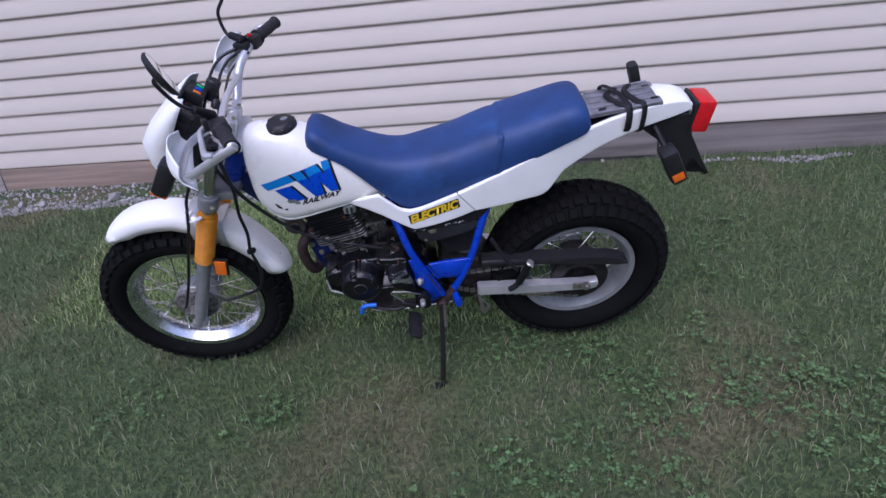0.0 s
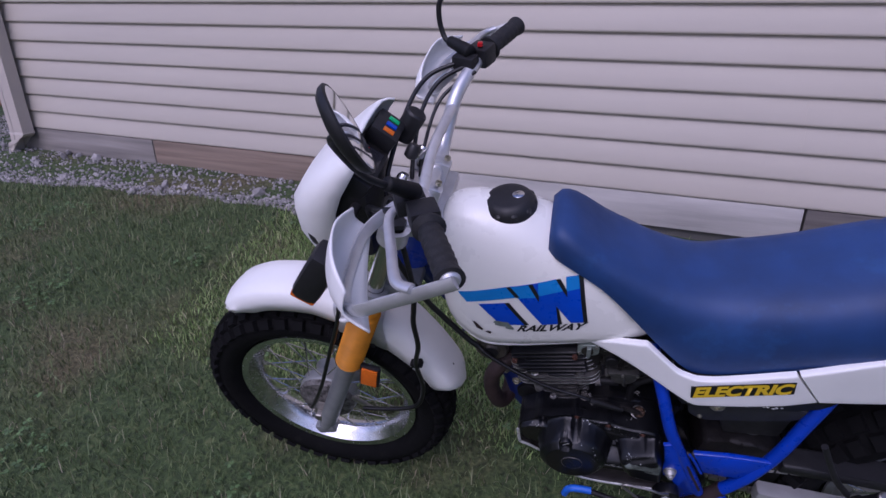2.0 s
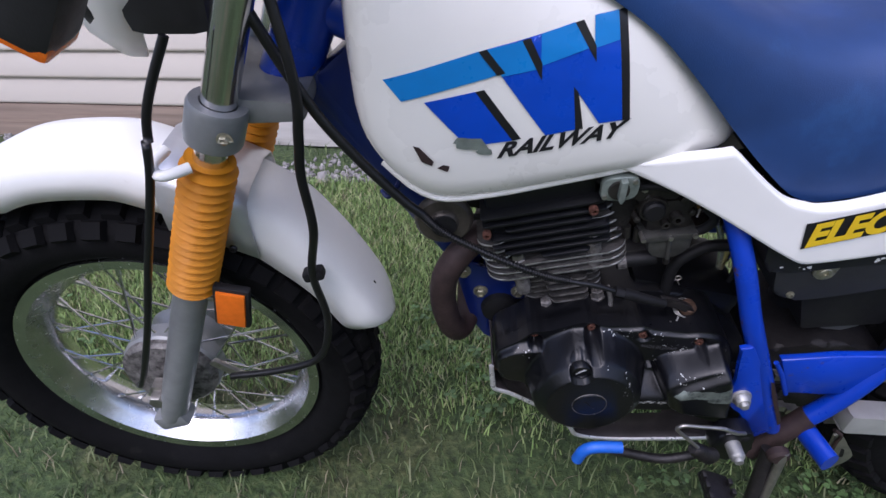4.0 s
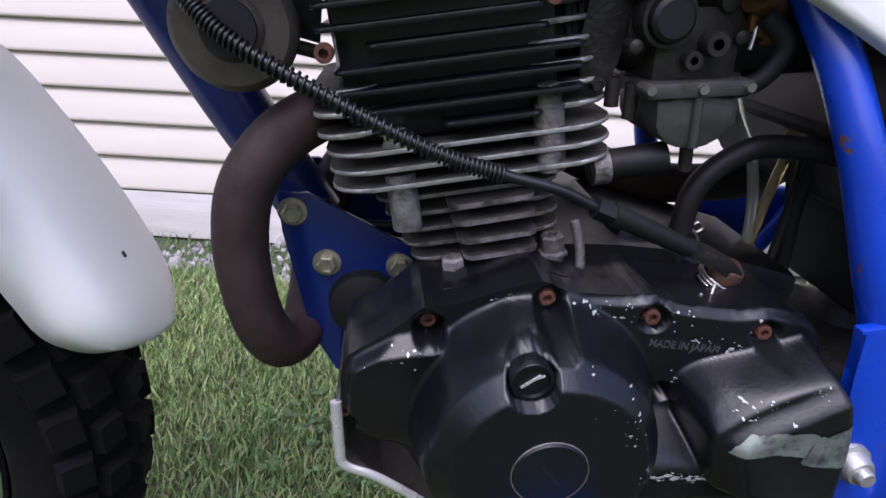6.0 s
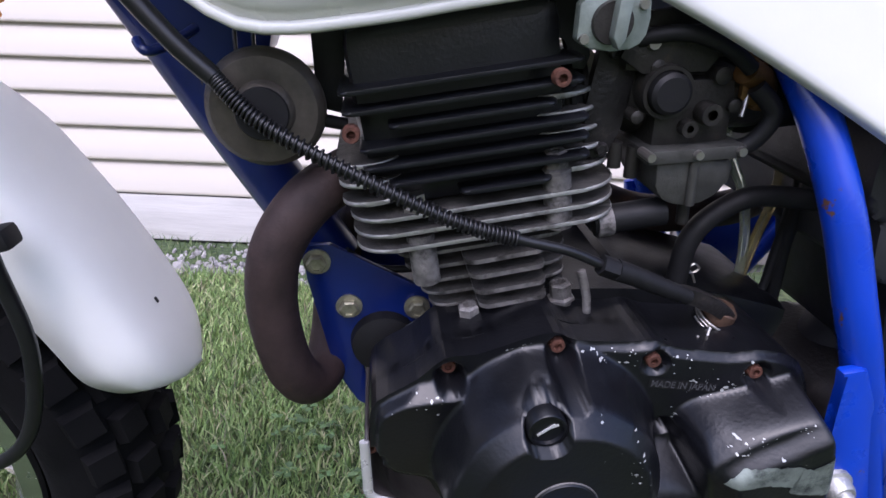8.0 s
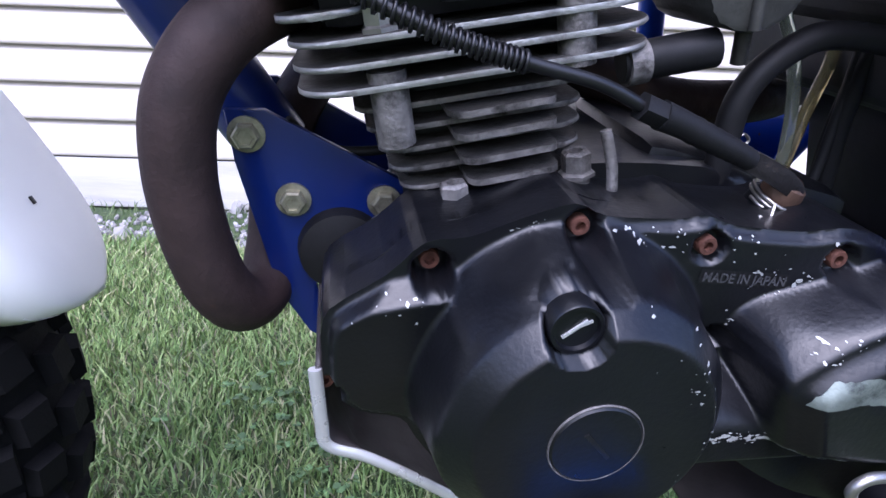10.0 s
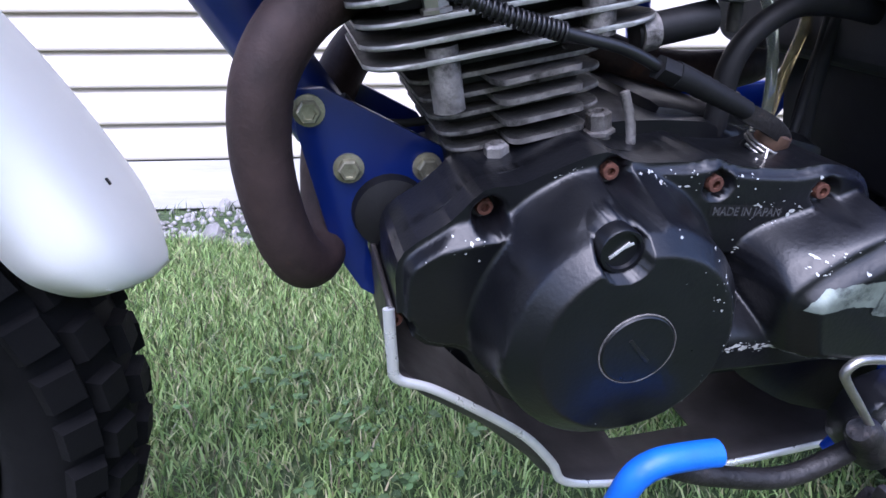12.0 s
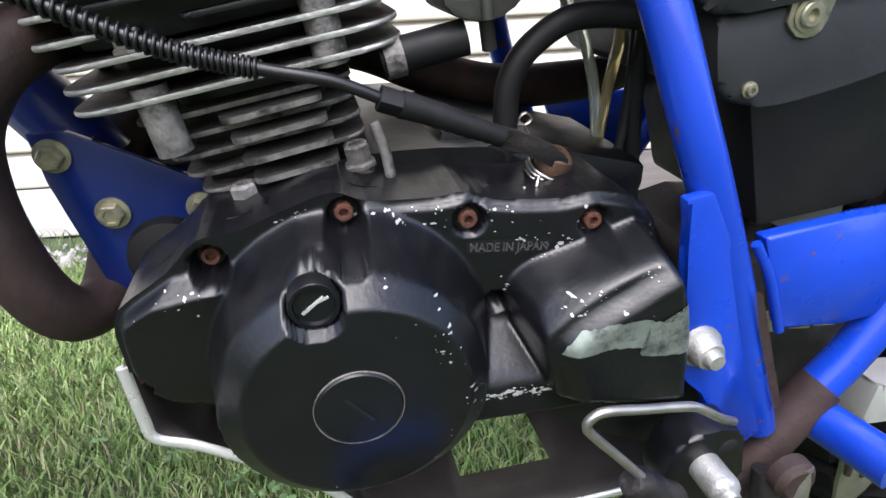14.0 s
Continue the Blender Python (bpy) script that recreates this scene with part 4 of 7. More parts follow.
for l in (FL - 0.04, FL + 0.04):
    hold = box("bar_clamp", (-0.385, l, 1.0), (0.042, 0.028, 0.062), M_SILVER, bike, "silver handlebar clamp", Matrix.Rotation(radians(19), 4, "Y"), 0.008)
    for dx in (-0.014, 0.014):
        lathe("bolt", [(0.0055, 0), (0.0055, 0.006), (0.003, 0.006), (0.003, 0.003), (0, 0.003)], V(-0.378 + dx, l, 1.03), M_BOLT, hold, axis=(0.3, 0, 0.95), n=12)


def grip(end, inner, side):
    d = (end - inner).normalized()
    start = end - d * 0.115
    pts, rs = [], []
    for i in range(24):
        s = i / 23
        pts.append(start + d * 0.115 * s)
        rs.append(0.0165 + 0.0012 * math.sin(i * 1.9) + (0.006 if i < 2 else 0) + (0.003 if i > 21 else 0))
    g = part("grip", add_tube(bmesh.new(), pts, rs, 18), M_GRIP, bike, "ribbed black rubber grip", sharp=50)
    lathe("bar_end", [(0, 0.005), (0.010, 0.005), (0.013, 0.002), (0.013, -0.002)], end, M_SILVER, g, axis=tuple(d), n=16)
    sw = start - d * 0.025
    box("switch_box", sw, (0.042, 0.042, 0.038), M_PLASTIC, bike, "black handlebar switch box", d.to_track_quat("Y", "Z").to_matrix().to_4x4(), 0.006)
    if side > 0:
        box("kill_switch", sw + V(0.0, -0.012, 0.024), (0.010, 0.011, 0.008), M_RED, bike, "red engine switch", None, 0.002)
    perch = start - d * 0.06
    box("lever_perch", perch + V(-0.012, 0, 0), (0.045, 0.03, 0.028), M_PLASTIC, bike, "black lever bracket", d.to_track_quat("Y", "Z").to_matrix().to_4x4(), 0.006)
    f = V(-0.055, 0, -0.012)
    tube("lever", [perch + f * 0.5, perch + f * 0.9 + d * 0.03, start + f * 1.1 + d * 0.05, end + f * 1.2 - d * 0.005, end + f * 0.9 + d * 0.012], 0.0055, M_SILVER, bike, "silver hand lever", n=10, flat=1.4)
    # bar of the hand guard, from the bar end forward and down, then in behind its shield
    tip = end + d * 0.008
    if side < 0:
        g0 = [tip + V(0.004, 0, 0.003), rest(-0.30, -0.328, 1.112), rest(-0.35, -0.327, 1.085), rest(-0.395, -0.320, 1.058), rest(-0.418, -0.295, 1.046), rest(-0.430, -0.24, 1.050), rest(-0.425, -0.17, 1.062), BAR[3] + V(-0.01, 0, 0.01)]
        edge = [((-0.428, -0.160, 1.052), (-0.447, -0.164, 1.074), (-0.444, -0.171, 1.100)), ((-0.415, -0.225, 1.032), (-0.460, -0.232, 1.066), (-0.448, -0.225, 1.116)),
                ((-0.392, -0.300, 1.018), (-0.440, -0.296, 1.062), (-0.428, -0.290, 1.118)), ((-0.378, -0.330, 1.030), (-0.410, -0.330, 1.058), (-0.404, -0.322, 1.090))]
    else:
        g0 = [tip + V(0.004, 0, 0.003), tip + V(-0.03, 0, -0.010), tip + V(-0.07, -0.004, -0.026), rest(-0.395, 0.365, 1.085), rest(-0.420, 0.31, 1.075), rest(-0.425, 0.24, 1.068), perch + V(-0.03, 0, -0.014) - d * 0.01]
        edge = [((-0.384, 0.372, 1.078), (-0.402, 0.372, 1.098), (-0.384, 0.366, 1.124)), ((-0.405, 0.325, 1.058), (-0.444, 0.325, 1.092), (-0.428, 0.332, 1.130)),
                ((-0.418, 0.265, 1.046), (-0.458, 0.265, 1.078), (-0.446, 0.270, 1.108)), ((-0.418, 0.215, 1.050), (-0.452, 0.216, 1.068), (-0.440, 0.220, 1.088))]
    hg = part("hand_guard", add_tube(bmesh.new(), spline(g0, 8), 0.0105, 10, 0.45), M_SILVER, bike, "flat silver hand guard bar with a white shield", sharp=50)
    cols = [spline([rest(*row[k]) for row in edge], 5) for k in range(3)]
    sh = loft("shield", [spline([a, b, c], 4) for a, b, c in zip(*cols)], M_SHIELD, hg, "white plastic hand shield", closed=False)
    sh.modifiers.new("thickness", "SOLIDIFY").thickness = 0.003
    return start, perch


ls, lp = grip(LEND, BAR[1], -1)
rs_, rp = grip(REND, BAR[-2], 1)


def mirror(c, facing, foot, mids, r):
    m = lathe("mirror", [(0, 0.016), (r * 0.5, 0.013), (r * 0.85, 0.008), (r * 0.97, 0.002), (r, -0.004), (r * 0.96, -0.006), (r * 0.93, -0.005), (0, -0.005)], c, M_PLASTIC, bike, "round black-backed mirror", axis=tuple(-Vector(facing)), n=36)
    lathe("mirror_glass", [(0, 0.0065), (r * 0.92, 0.0058), (r * 0.92, 0.004)], c, M_MIRROR, m, "mirror glass", axis=facing, n=36)
    tube("mirror_stem", [c - Vector(facing) * 0.012] + mids + [foot], 0.005, M_PLASTIC, m, "black mirror stem", n=10)
    d = (foot - Vector(mids[-1])).normalized()
    pts = [foot - d * 0.055 + d * 0.06 * i / 16 for i in range(17)]
    part("stem_boot", add_tube(bmesh.new(), pts, [0.0095 + 0.0014 * (i % 2) + 0.003 * i / 16 for i in range(17)], 14), M_RUBBER, m, "ribbed rubber boot", sharp=80)


MIRROR_L, MIRROR_R = (0.853, 0.379, 0.359), (0.875, -0.432, 0.219)
mirror(rest(-0.380, -0.276, 1.290), V(*MIRROR_L), lp + V(-0.005, 0, 0.02), [rest(-0.405, -0.262, 1.262), rest(-0.392, -0.215, 1.185)], 0.053)
mirror(rest(-0.362, 0.296, 1.306), V(*MIRROR_R), rp + V(-0.005, 0, 0.02), [rest(-0.384, 0.296, 1.254), rest(-0.412, 0.296, 1.208), rest(-0.402, 0.288, 1.150)], 0.049)
# cables over the bars
tube("clutch_cable", [lp, lp + V(-0.06, 0.03, -0.03), V(-0.47, -0.06, 1.0), V(-0.432, -0.066, 0.90), V(-0.392, -0.07, 0.818), V(-0.358, -0.07, 0.768), V(-0.331, -0.072, 0.736), V(-0.309, -0.074, 0.7125), V(-0.292, -0.075, 0.698)], 0.0055, M_CABLE, bike, n=10)
tube("throttle_cable", [rp + V(0, -0.01, 0), V(-0.405, 0.215, 1.108), V(-0.430, 0.14, 1.062), V(-0.43, 0.06, 0.97), V(-0.40, 0.04, 0.88)], 0.0042, M_CABLE, bike, n=8)
tube("wiring_cable", [rp + V(0.01, -0.02, -0.01), V(-0.395, 0.19, 1.088), V(-0.415, 0.11, 1.03), V(-0.42, 0.06, 0.95)], 0.0035, M_CABLE, bike, n=8)
tube("wiring_cable", [lp + V(0.01, 0.02, -0.01), V(-0.42, -0.13, 1.05), V(-0.45, -0.02, 1.0), V(-0.42, 0.02, 0.94)], 0.0035, M_CABLE, bike, n=8)
tube("brake_line", [rp + V(-0.02, 0, 0), V(-0.425, 0.215, 1.118), V(-0.455, 0.14, 1.075), V(-0.47, 0.03, 0.99), V(-0.43, -0.055, 0.95)], 0.0045, M_CABLE, bike, n=8)


def blinker(p, d, stalk, lens_at, name="turn_signal", k=1.0):
    """A lamp body that hangs along d; its lens sits at one end or on its rear face."""
    d = Vector(d).normalized()
    turn = d.to_track_quat("X", "Y").to_matrix().to_4x4()
    at_end = abs(lens_at[0]) > 0.04
    b = box(name, p, (0.105, 0.046, 0.052) if at_end else (0.115 * k, 0.05 * k, 0.060 * k), M_PLASTIC, bike, "black turn signal with an amber lens", turn, 0.013)
    box("lens", p + turn @ Vector(lens_at), (0.016, 0.042, 0.046) if at_end else (0.026 * k, 0.036 * k, 0.006), M_ORANGE, b, "amber lens", turn, 0.005)
    tube("stalk", [p - d * 0.035, Vector(stalk)], 0.009, M_RUBBER, b, n=10)


blinker(V(-0.512, -0.195, 0.985), (-0.56, 0, -0.83), (-0.49, -0.06, 1.01), (0.047, 0, 0))
blinker(V(-0.562, 0.20, 0.94), (-0.56, 0, -0.83), (-0.50, 0.11, 1.02), (0.047, 0, 0))

# tank
TANK = [(-0.360, 0.85, 0.955, 0.040), (-0.353, 0.805, 0.982, 0.064), (-0.338, 0.772, 0.998, 0.080), (-0.31, 0.742, 1.006, 0.090), (-0.275, 0.7235, 1.006, 0.0955), (-0.22, 0.7295, 0.999, 0.098), (-0.16, 0.7435, 0.976, 0.098),
        (-0.10, 0.7565, 0.955, 0.095), (-0.05, 0.7665, 0.905, 0.0885), (-0.01, 0.775, 0.860, 0.079), (0.008, 0.781, 0.835, 0.072), (0.018, 0.790, 0.815, 0.062)]
SECTION = [(0.0, 0.0), (0.55, 0.0), (0.84, 0.012), (0.955, 0.05), (0.995, 0.12), (1.0, 0.22), (0.985, 0.36), (0.95, 0.50), (0.90, 0.62), (0.81, 0.74), (0.68, 0.85), (0.48, 0.94), (0.25, 0.985)]


def tank_ring(x):
    zb, zt, w = interp(TANK, x)
    h = zt - zb
    left = [V(x, -w * a, zb + h * b) for a, b in SECTION]
    return left + [V(x, 0, zt)] + [V(x, w * a, zb + h * b) for a, b in SECTION[:0:-1]]


def tank_side(x, z):
    """How far to the left the tank's skin is."""
    zb, zt, w = interp(TANK, x)
    s = (z - zb) / (zt - zb)
    bs = [b for a, b in SECTION[1:]]
    return -w * float(np.interp(s, bs, [a for a, b in SECTION[1:]]))


tank = loft("fuel_tank", [tank_ring(x) for x in list(np.linspace(-0.360, -0.30, 12)) + list(np.linspace(-0.29, 0.0, 30)) + [0.008, 0.014, 0.018]], M_WHITE, bike, "white painted steel fuel tank with blue stripes", sharp=70)
# seam flange under the tank
for sgn in (-1, 1):
    tube("tank_seam", [V(x, sgn * interp(TANK, x)[2] * 0.86, interp(TANK, x)[0] + 0.002) for x in np.linspace(-0.33, 0.012, 14)], 0.0035, M_WHITE, tank, n=8, sm=2)
capn = V(-0.10, 0, 1).normalized()
cap = lathe("fuel_cap", [(0.046, -0.012), (0.046, 0.003), (0.040, 0.012), (0.036, 0.016), (0.028, 0.0175), (0, 0.018)], (-0.243, 0, 0.992), M_PLASTIC, tank, "black ribbed fuel cap", axis=tuple(capn), n=40)
for k in range(10):
    a = k * 0.628
    lathe("rib", [(0.009, 0), (0.009, 0.006), (0.006, 0.009), (0, 0.0095)], V(-0.243, 0, 0.991) + V(math.cos(a) * 0.038, math.sin(a) * 0.038, math.cos(a) * 0.0038), M_PLASTIC, cap, axis=tuple(capn), n=8)
lathe("key_lock", [(0.010, 0), (0.010, 0.003), (0.008, 0.004), (0, 0.004)], V(-0.228, 0, 1.0105), M_CHROME, cap, "chrome key lock", axis=tuple(capn), n=16)


def decal(name, outline, side, material, parent, label="", lift=0.0012, cell=0.006):
    """A thin film laid on a side of the bike: outline of (x, z), side(x, z) gives its surface."""
    bm = bmesh.new()
    f = bm.faces.new([bm.verts.new((x, 0, z)) for x, z in outline])
    bmesh.ops.triangulate(bm, faces=[f])
    for _ in range(6):
        es = [e for e in bm.edges if e.calc_length() > cell]
        if not es:
            break
        bmesh.ops.subdivide_edges(bm, edges=es, cuts=1)
        bmesh.ops.triangulate(bm, faces=bm.faces[:])
    for v in bm.verts:
        v.co.y = side(v.co.x, v.co.z) - lift
    return part(name, bm, material, parent, label, sharp=180)


def skew(o, u, v, pts):
    """Points given in a slanted frame: o + a*u + b*v."""
    return [(o[0] + a * u[0] + b * v[0], o[1] + a * u[1] + b * v[1]) for a, b in pts]


# striped graphics in two blues with black edge lines
for pts, m_, lb, lift in (
        ([(-0.322, 0.858), (-0.237, 0.886), (-0.220, 0.866), (-0.306, 0.839)], M_CYANDECAL, "light blue stripe", 0.0012),
        ([(-0.285, 0.8395), (-0.239, 0.851), (-0.203, 0.804), (-0.245, 0.797)], M_BLUEDECAL, "blue stripe", 0.0014),
        ([(-0.233, 0.887), (-0.200, 0.895), (-0.181, 0.862), (-0.184, 0.900), (-0.156, 0.908), (-0.135, 0.877), (-0.140, 0.913), (-0.120, 0.916), (-0.104, 0.8235), (-0.125, 0.821), (-0.152, 0.856), (-0.146, 0.815), (-0.173, 0.8095)], M_BLUEDECAL, "blue zigzag stripe", 0.0012),
        ([(-0.233, 0.887), (-0.200, 0.895), (-0.186, 0.871), (-0.216, 0.865)], M_CYANDECAL, "light blue stripe", 0.0018),
        ([(-0.184, 0.900), (-0.156, 0.908), (-0.143, 0.888), (-0.1825, 0.874)], M_CYANDECAL, "light blue stripe", 0.0018),
        ([(-0.140, 0.913), (-0.120, 0.916), (-0.1165, 0.894), (-0.1375, 0.888)], M_CYANDECAL, "light blue stripe", 0.0018),
        ([(-0.237, 0.886), (-0.230, 0.888), (-0.213, 0.868), (-0.220, 0.866)], M_BLACKDECAL, "black edge line", 0.0020),
        ([(-0.239, 0.851), (-0.231, 0.853), (-0.195, 0.806), (-0.203, 0.804)], M_BLACKDECAL, "black edge line", 0.0016),
        ([(-0.200, 0.895), (-0.193, 0.897), (-0.1815, 0.876), (-0.181, 0.862)], M_BLACKDECAL, "black edge line", 0.0020),
        ([(-0.156, 0.908), (-0.149, 0.910), (-0.1365, 0.890), (-0.135, 0.877)], M_BLACKDECAL, "black edge line", 0.0020),
        ([(-0.120, 0.916), (-0.113, 0.918), (-0.097, 0.824), (-0.104, 0.8235)], M_BLACKDECAL, "black edge line", 0.0016),
        ([(-0.152, 0.856), (-0.147, 0.850), (-0.139, 0.816), (-0.146, 0.815)], M_BLACKDECAL, "black edge line", 0.0016)):
    decal("stripe", pts, tank_side, m_, tank, lb, lift)
# worn patch and scuffs on the lower front of the tank
for ox, oz, r in ((-0.240, 0.800, 0.014), (-0.250, 0.803, 0.008), (-0.228, 0.792, 0.007)):
    decal("paint_scuff", [(ox + r * math.cos(a) * (1 + 0.3 * math.sin(3 * a + ox * 90)), oz + r * 0.6 * math.sin(a) * (1 + 0.3 * math.cos(2 * a))) for a in [k * 0.524 for k in range(12)]], tank_side, M_ZINC, tank, "scuffed bare patch", 0.0022)
for (x0, z0), (x1, z1) in (((-0.297, 0.792), (-0.279, 0.774)), ((-0.268, 0.773), (-0.264, 0.768))):
    decal("paint_chip", [(x0, z0 + 0.003), (x0 + 0.006, z0 + 0.002), (x1 + 0.002, z1 + 0.005), (x1, z1), (x1 - 0.01, z1 + 0.004)], tank_side, M_RUST, tank, "rusty paint chip", 0.002)


# seat
def lc(x):
    """The bike's middle drifts a little to its right towards the tail."""
    return 0.02 * max(0.0, min(1.0, x / 0.6))


SEAT = [(-0.172, 0.984, 0.950, 0.060), (-0.16, 0.996, 0.942, 0.070), (-0.135, 0.990, 0.930, 0.078), (-0.08, 0.952, 0.894, 0.084), (-0.03, 0.927, 0.846, 0.090), (0, 0.914, 0.816, 0.093), (0.05, 0.902, 0.774, 0.099), (0.095, 0.898, 0.747, 0.105), (0.14, 0.902, 0.754, 0.111),
        (0.24, 0.920, 0.785, 0.116), (0.32, 0.945, 0.815, 0.118), (0.4, 0.968, 0.846, 0.118), (0.5, 0.992, 0.884, 0.114), (0.57, 1.008, 0.910, 0.108), (0.605, 1.008, 0.922, 0.103), (0.628, 0.990, 0.932, 0.096), (0.636, 0.964, 0.940, 0.088)]
rings = []
for x in list(np.linspace(-0.172, 0.60, 62)) + [0.61, 0.62, 0.63, 0.636]:
    zt, zl, w = interp(SEAT, x)
    h = zt - zl
    crease = 0.004 * math.exp(-((x - 0.372) / 0.006) ** 2) - 0.003 * math.exp(-((x - 0.386) / 0.008) ** 2)
    sec = [(1.0, 0.0), (1.01, 0.12), (1.0, 0.35), (0.97, 0.58), (0.90, 0.77), (0.78, 0.89), (0.6, 0.955), (0.3, 0.99)]
    left = [V(x, lc(x) - w * a - crease * 0.6, zl + h * b - crease) for a, b in sec]
    rings.append(left + [V(x, lc(x), zt - crease)] + [V(x, lc(x) + w * a, zl + h * b - crease) for a, b in reversed(sec)])
seat = loft("seat", rings, M_SEAT, bike, "long blue vinyl seat, faded in front", sharp=70)
for sgn in (-1,):
    pts = []
    for b in np.linspace(0.05, 1.0, 10):
        zt, zl, w = interp(SEAT, 0.38)
        a = float(np.interp(b, [0, 0.12, 0.35, 0.58, 0.77, 0.89, 0.955, 1.0], [1.0, 1.01, 1.0, 0.97, 0.9, 0.78, 0.6, 0.0]))
        pts.append(V(0.38 - 0.02 * (1 - b), lc(0.38) + sgn * w * a * 1.005, zl + (zt - zl) * b + 0.001))
    tube("seat_strap", pts, 0.009, M_SEAT, seat, "blue vinyl passenger strap", n=8, sm=3, flat=0.35)


# side panels
def panel_side(x, z):
    return float(np.interp(x, [-0.09, 0.0, 0.10, 0.25, 0.40, 0.55, 0.70, 0.93], [-0.086, -0.104, -0.123, -0.125, -0.112, -0.088, -0.058, -0.03])) - 0.05 * max(0, 0.74 - z) * 0.3


def shell(name, outline, material, parent, label, side, cell=0.03, thick=0.012):
    bm = bmesh.new()
    f = bm.faces.new([bm.verts.new((x, 0, z)) for x, z in outline])
    bmesh.ops.triangulate(bm, faces=[f])
    for _ in range(6):
        es = [e for e in bm.edges if e.calc_length() > cell]
        if not es:
            break
        bmesh.ops.subdivide_edges(bm, edges=es, cuts=1)
        bmesh.ops.triangulate(bm, faces=bm.faces[:])
    for v in bm.verts:
        v.co.y = side(v.co.x, v.co.z)
    bmesh.ops.recalc_face_normals(bm, faces=bm.faces)
    if bm.faces and sum(f.normal.y * f.calc_area() for f in bm.faces) > 0:
        bmesh.ops.reverse_faces(bm, faces=bm.faces[:])
    ret = bmesh.ops.extrude_face_region(bm, geom=bm.faces[:])
    for v in [g for g in ret["geom"] if isinstance(g, bmesh.types.BMVert)]:
        v.co.y += thick
    es = [e for e in bm.edges if len(e.link_faces) == 2 and e.calc_face_angle(0) > radians(60)]
    bmesh.ops.bevel(bm, geom=es, offset=0.003, segments=2, affect="EDGES", profile=0.6)
    return part(name, bm, material, parent, label, sharp=50)


def rounded(pts, n=6):
    return [(p.x, p.z) for p in spline([V(x, 0, z) for x, z in pts], n)]


P_LOW = rounded([(-0.091, 0.764), (-0.045, 0.746), (0.002, 0.7275), (0.056, 0.706), (0.095, 0.689)]) + rounded([(0.112, 0.681), (0.130, 0.682), (0.20, 0.697), (0.30, 0.728)], 3)
P_TOP = rounded([(0.245, 0.796), (0.15, 0.760), (0.11, 0.751), (0.09, 0.752), (0.069, 0.756), (0.037, 0.776), (0.008, 0.797), (0.0, 0.795), (-0.035, 0.784), (-0.083, 0.771)], 3)
mirror_side = lambda f: (lambda x, z: 2 * lc(x) - f(x, z) - 0.012)


def spaced(pts, n):
    ps = [V(x, 0, z) for x, z in pts]
    at = [0.0]
    for a, b in zip(ps, ps[1:]):
        at.append(at[-1] + (b - a).length)
    return [(float(np.interp(s, at, [p.x for p in ps])), float(np.interp(s, at, [p.z for p in ps]))) for s in np.linspace(0, at[-1], n)]


def panel(name, low, top, label, side, n=72, thick=0.012):
    """A moulded panel between a lower and an upper edge, with rolled rims."""
    sg = 1 if side(0.2, 0.75) < 0 else -1
    rings = []
    for (x0, z0), (x1, z1) in zip(spaced(low, n), spaced(top, n)):
        wide = math.hypot(x1 - x0, z1 - z0)
        ring = []
        for mm, dn in ((0, thick), (0, 0.004), (0.0008, 0.0015), (0.0025, 0.0003), (0.006, 0), (0.25, 0), (0.5, 0), (0.75, 0), (-0.006, 0), (-0.0025, 0.0003), (-0.0008, 0.0015), (-1e-6, 0.004), (-1e-6, thick)):
            f = mm if mm in (0.25, 0.5, 0.75) else (mm / max(wide, 0.02) if mm >= 0 else 1 + mm / max(wide, 0.02))
            x, z = x0 + (x1 - x0) * f, z0 + (z1 - z0) * f
            ring.append(V(x, side(x, z) + sg * dn, z))
        rings.append(ring)
    return loft(name, rings, M_FENDER, bike, label, closed=True, sharp=60)


T_LOW = [(0.304, 0.7275)] + rounded([(0.36, 0.731), (0.45, 0.738), (0.515, 0.745), (0.548, 0.785), (0.574, 0.818), (0.65, 0.860), (0.724, 0.893), (0.805, 0.926), (0.90, 0.956), (0.936, 0.970)], 3)
T_TOP = rounded([(0.249, 0.798), (0.30, 0.816), (0.40, 0.855), (0.50, 0.892), (0.64, 0.940), (0.75, 0.972), (0.84, 0.996), (0.91, 1.000), (0.938, 0.990)], 3)
for f in (panel_side, mirror_side(panel_side)):
    panel("side_panel", P_LOW, P_TOP[::-1], "white plastic side panel", f)
    panel("tail_panel", T_LOW, T_TOP, "white plastic tail panel", f)
# the top of the tail, joining both panels
rings = []
for x, z, w in ((0.835, 1.000, 1.0), (0.86, 1.004, 1.0), (0.90, 1.004, 1.0), (0.925, 0.998, 1.0), (0.940, 0.985, 0.98), (0.943, 0.965, 0.95)):
    c0, hw = lc(x), (lc(x) - panel_side(x, z)) * w
    rings.append([V(x, c0 + hw * a, z - b) for a, b in ((-1, 0.012), (-0.9, 0.003), (-0.5, -0.004), (0, -0.006), (0.5, -0.004), (0.9, 0.003), (1, 0.012))])
tt = loft("tail_top", rings, M_FENDER, bike, "white plastic tail piece", closed=False)
tt.modifiers.new("thickness", "SOLIDIFY").thickness = 0.006
# undertray that closes the tail from below
box("undertray", (0.66, 0.02, 0.895), (0.46, 0.08, 0.03), M_PLASTIC, bike, "black tray under the tail", Matrix.Rotation(radians(-21), 4, "Y"), 0.008)


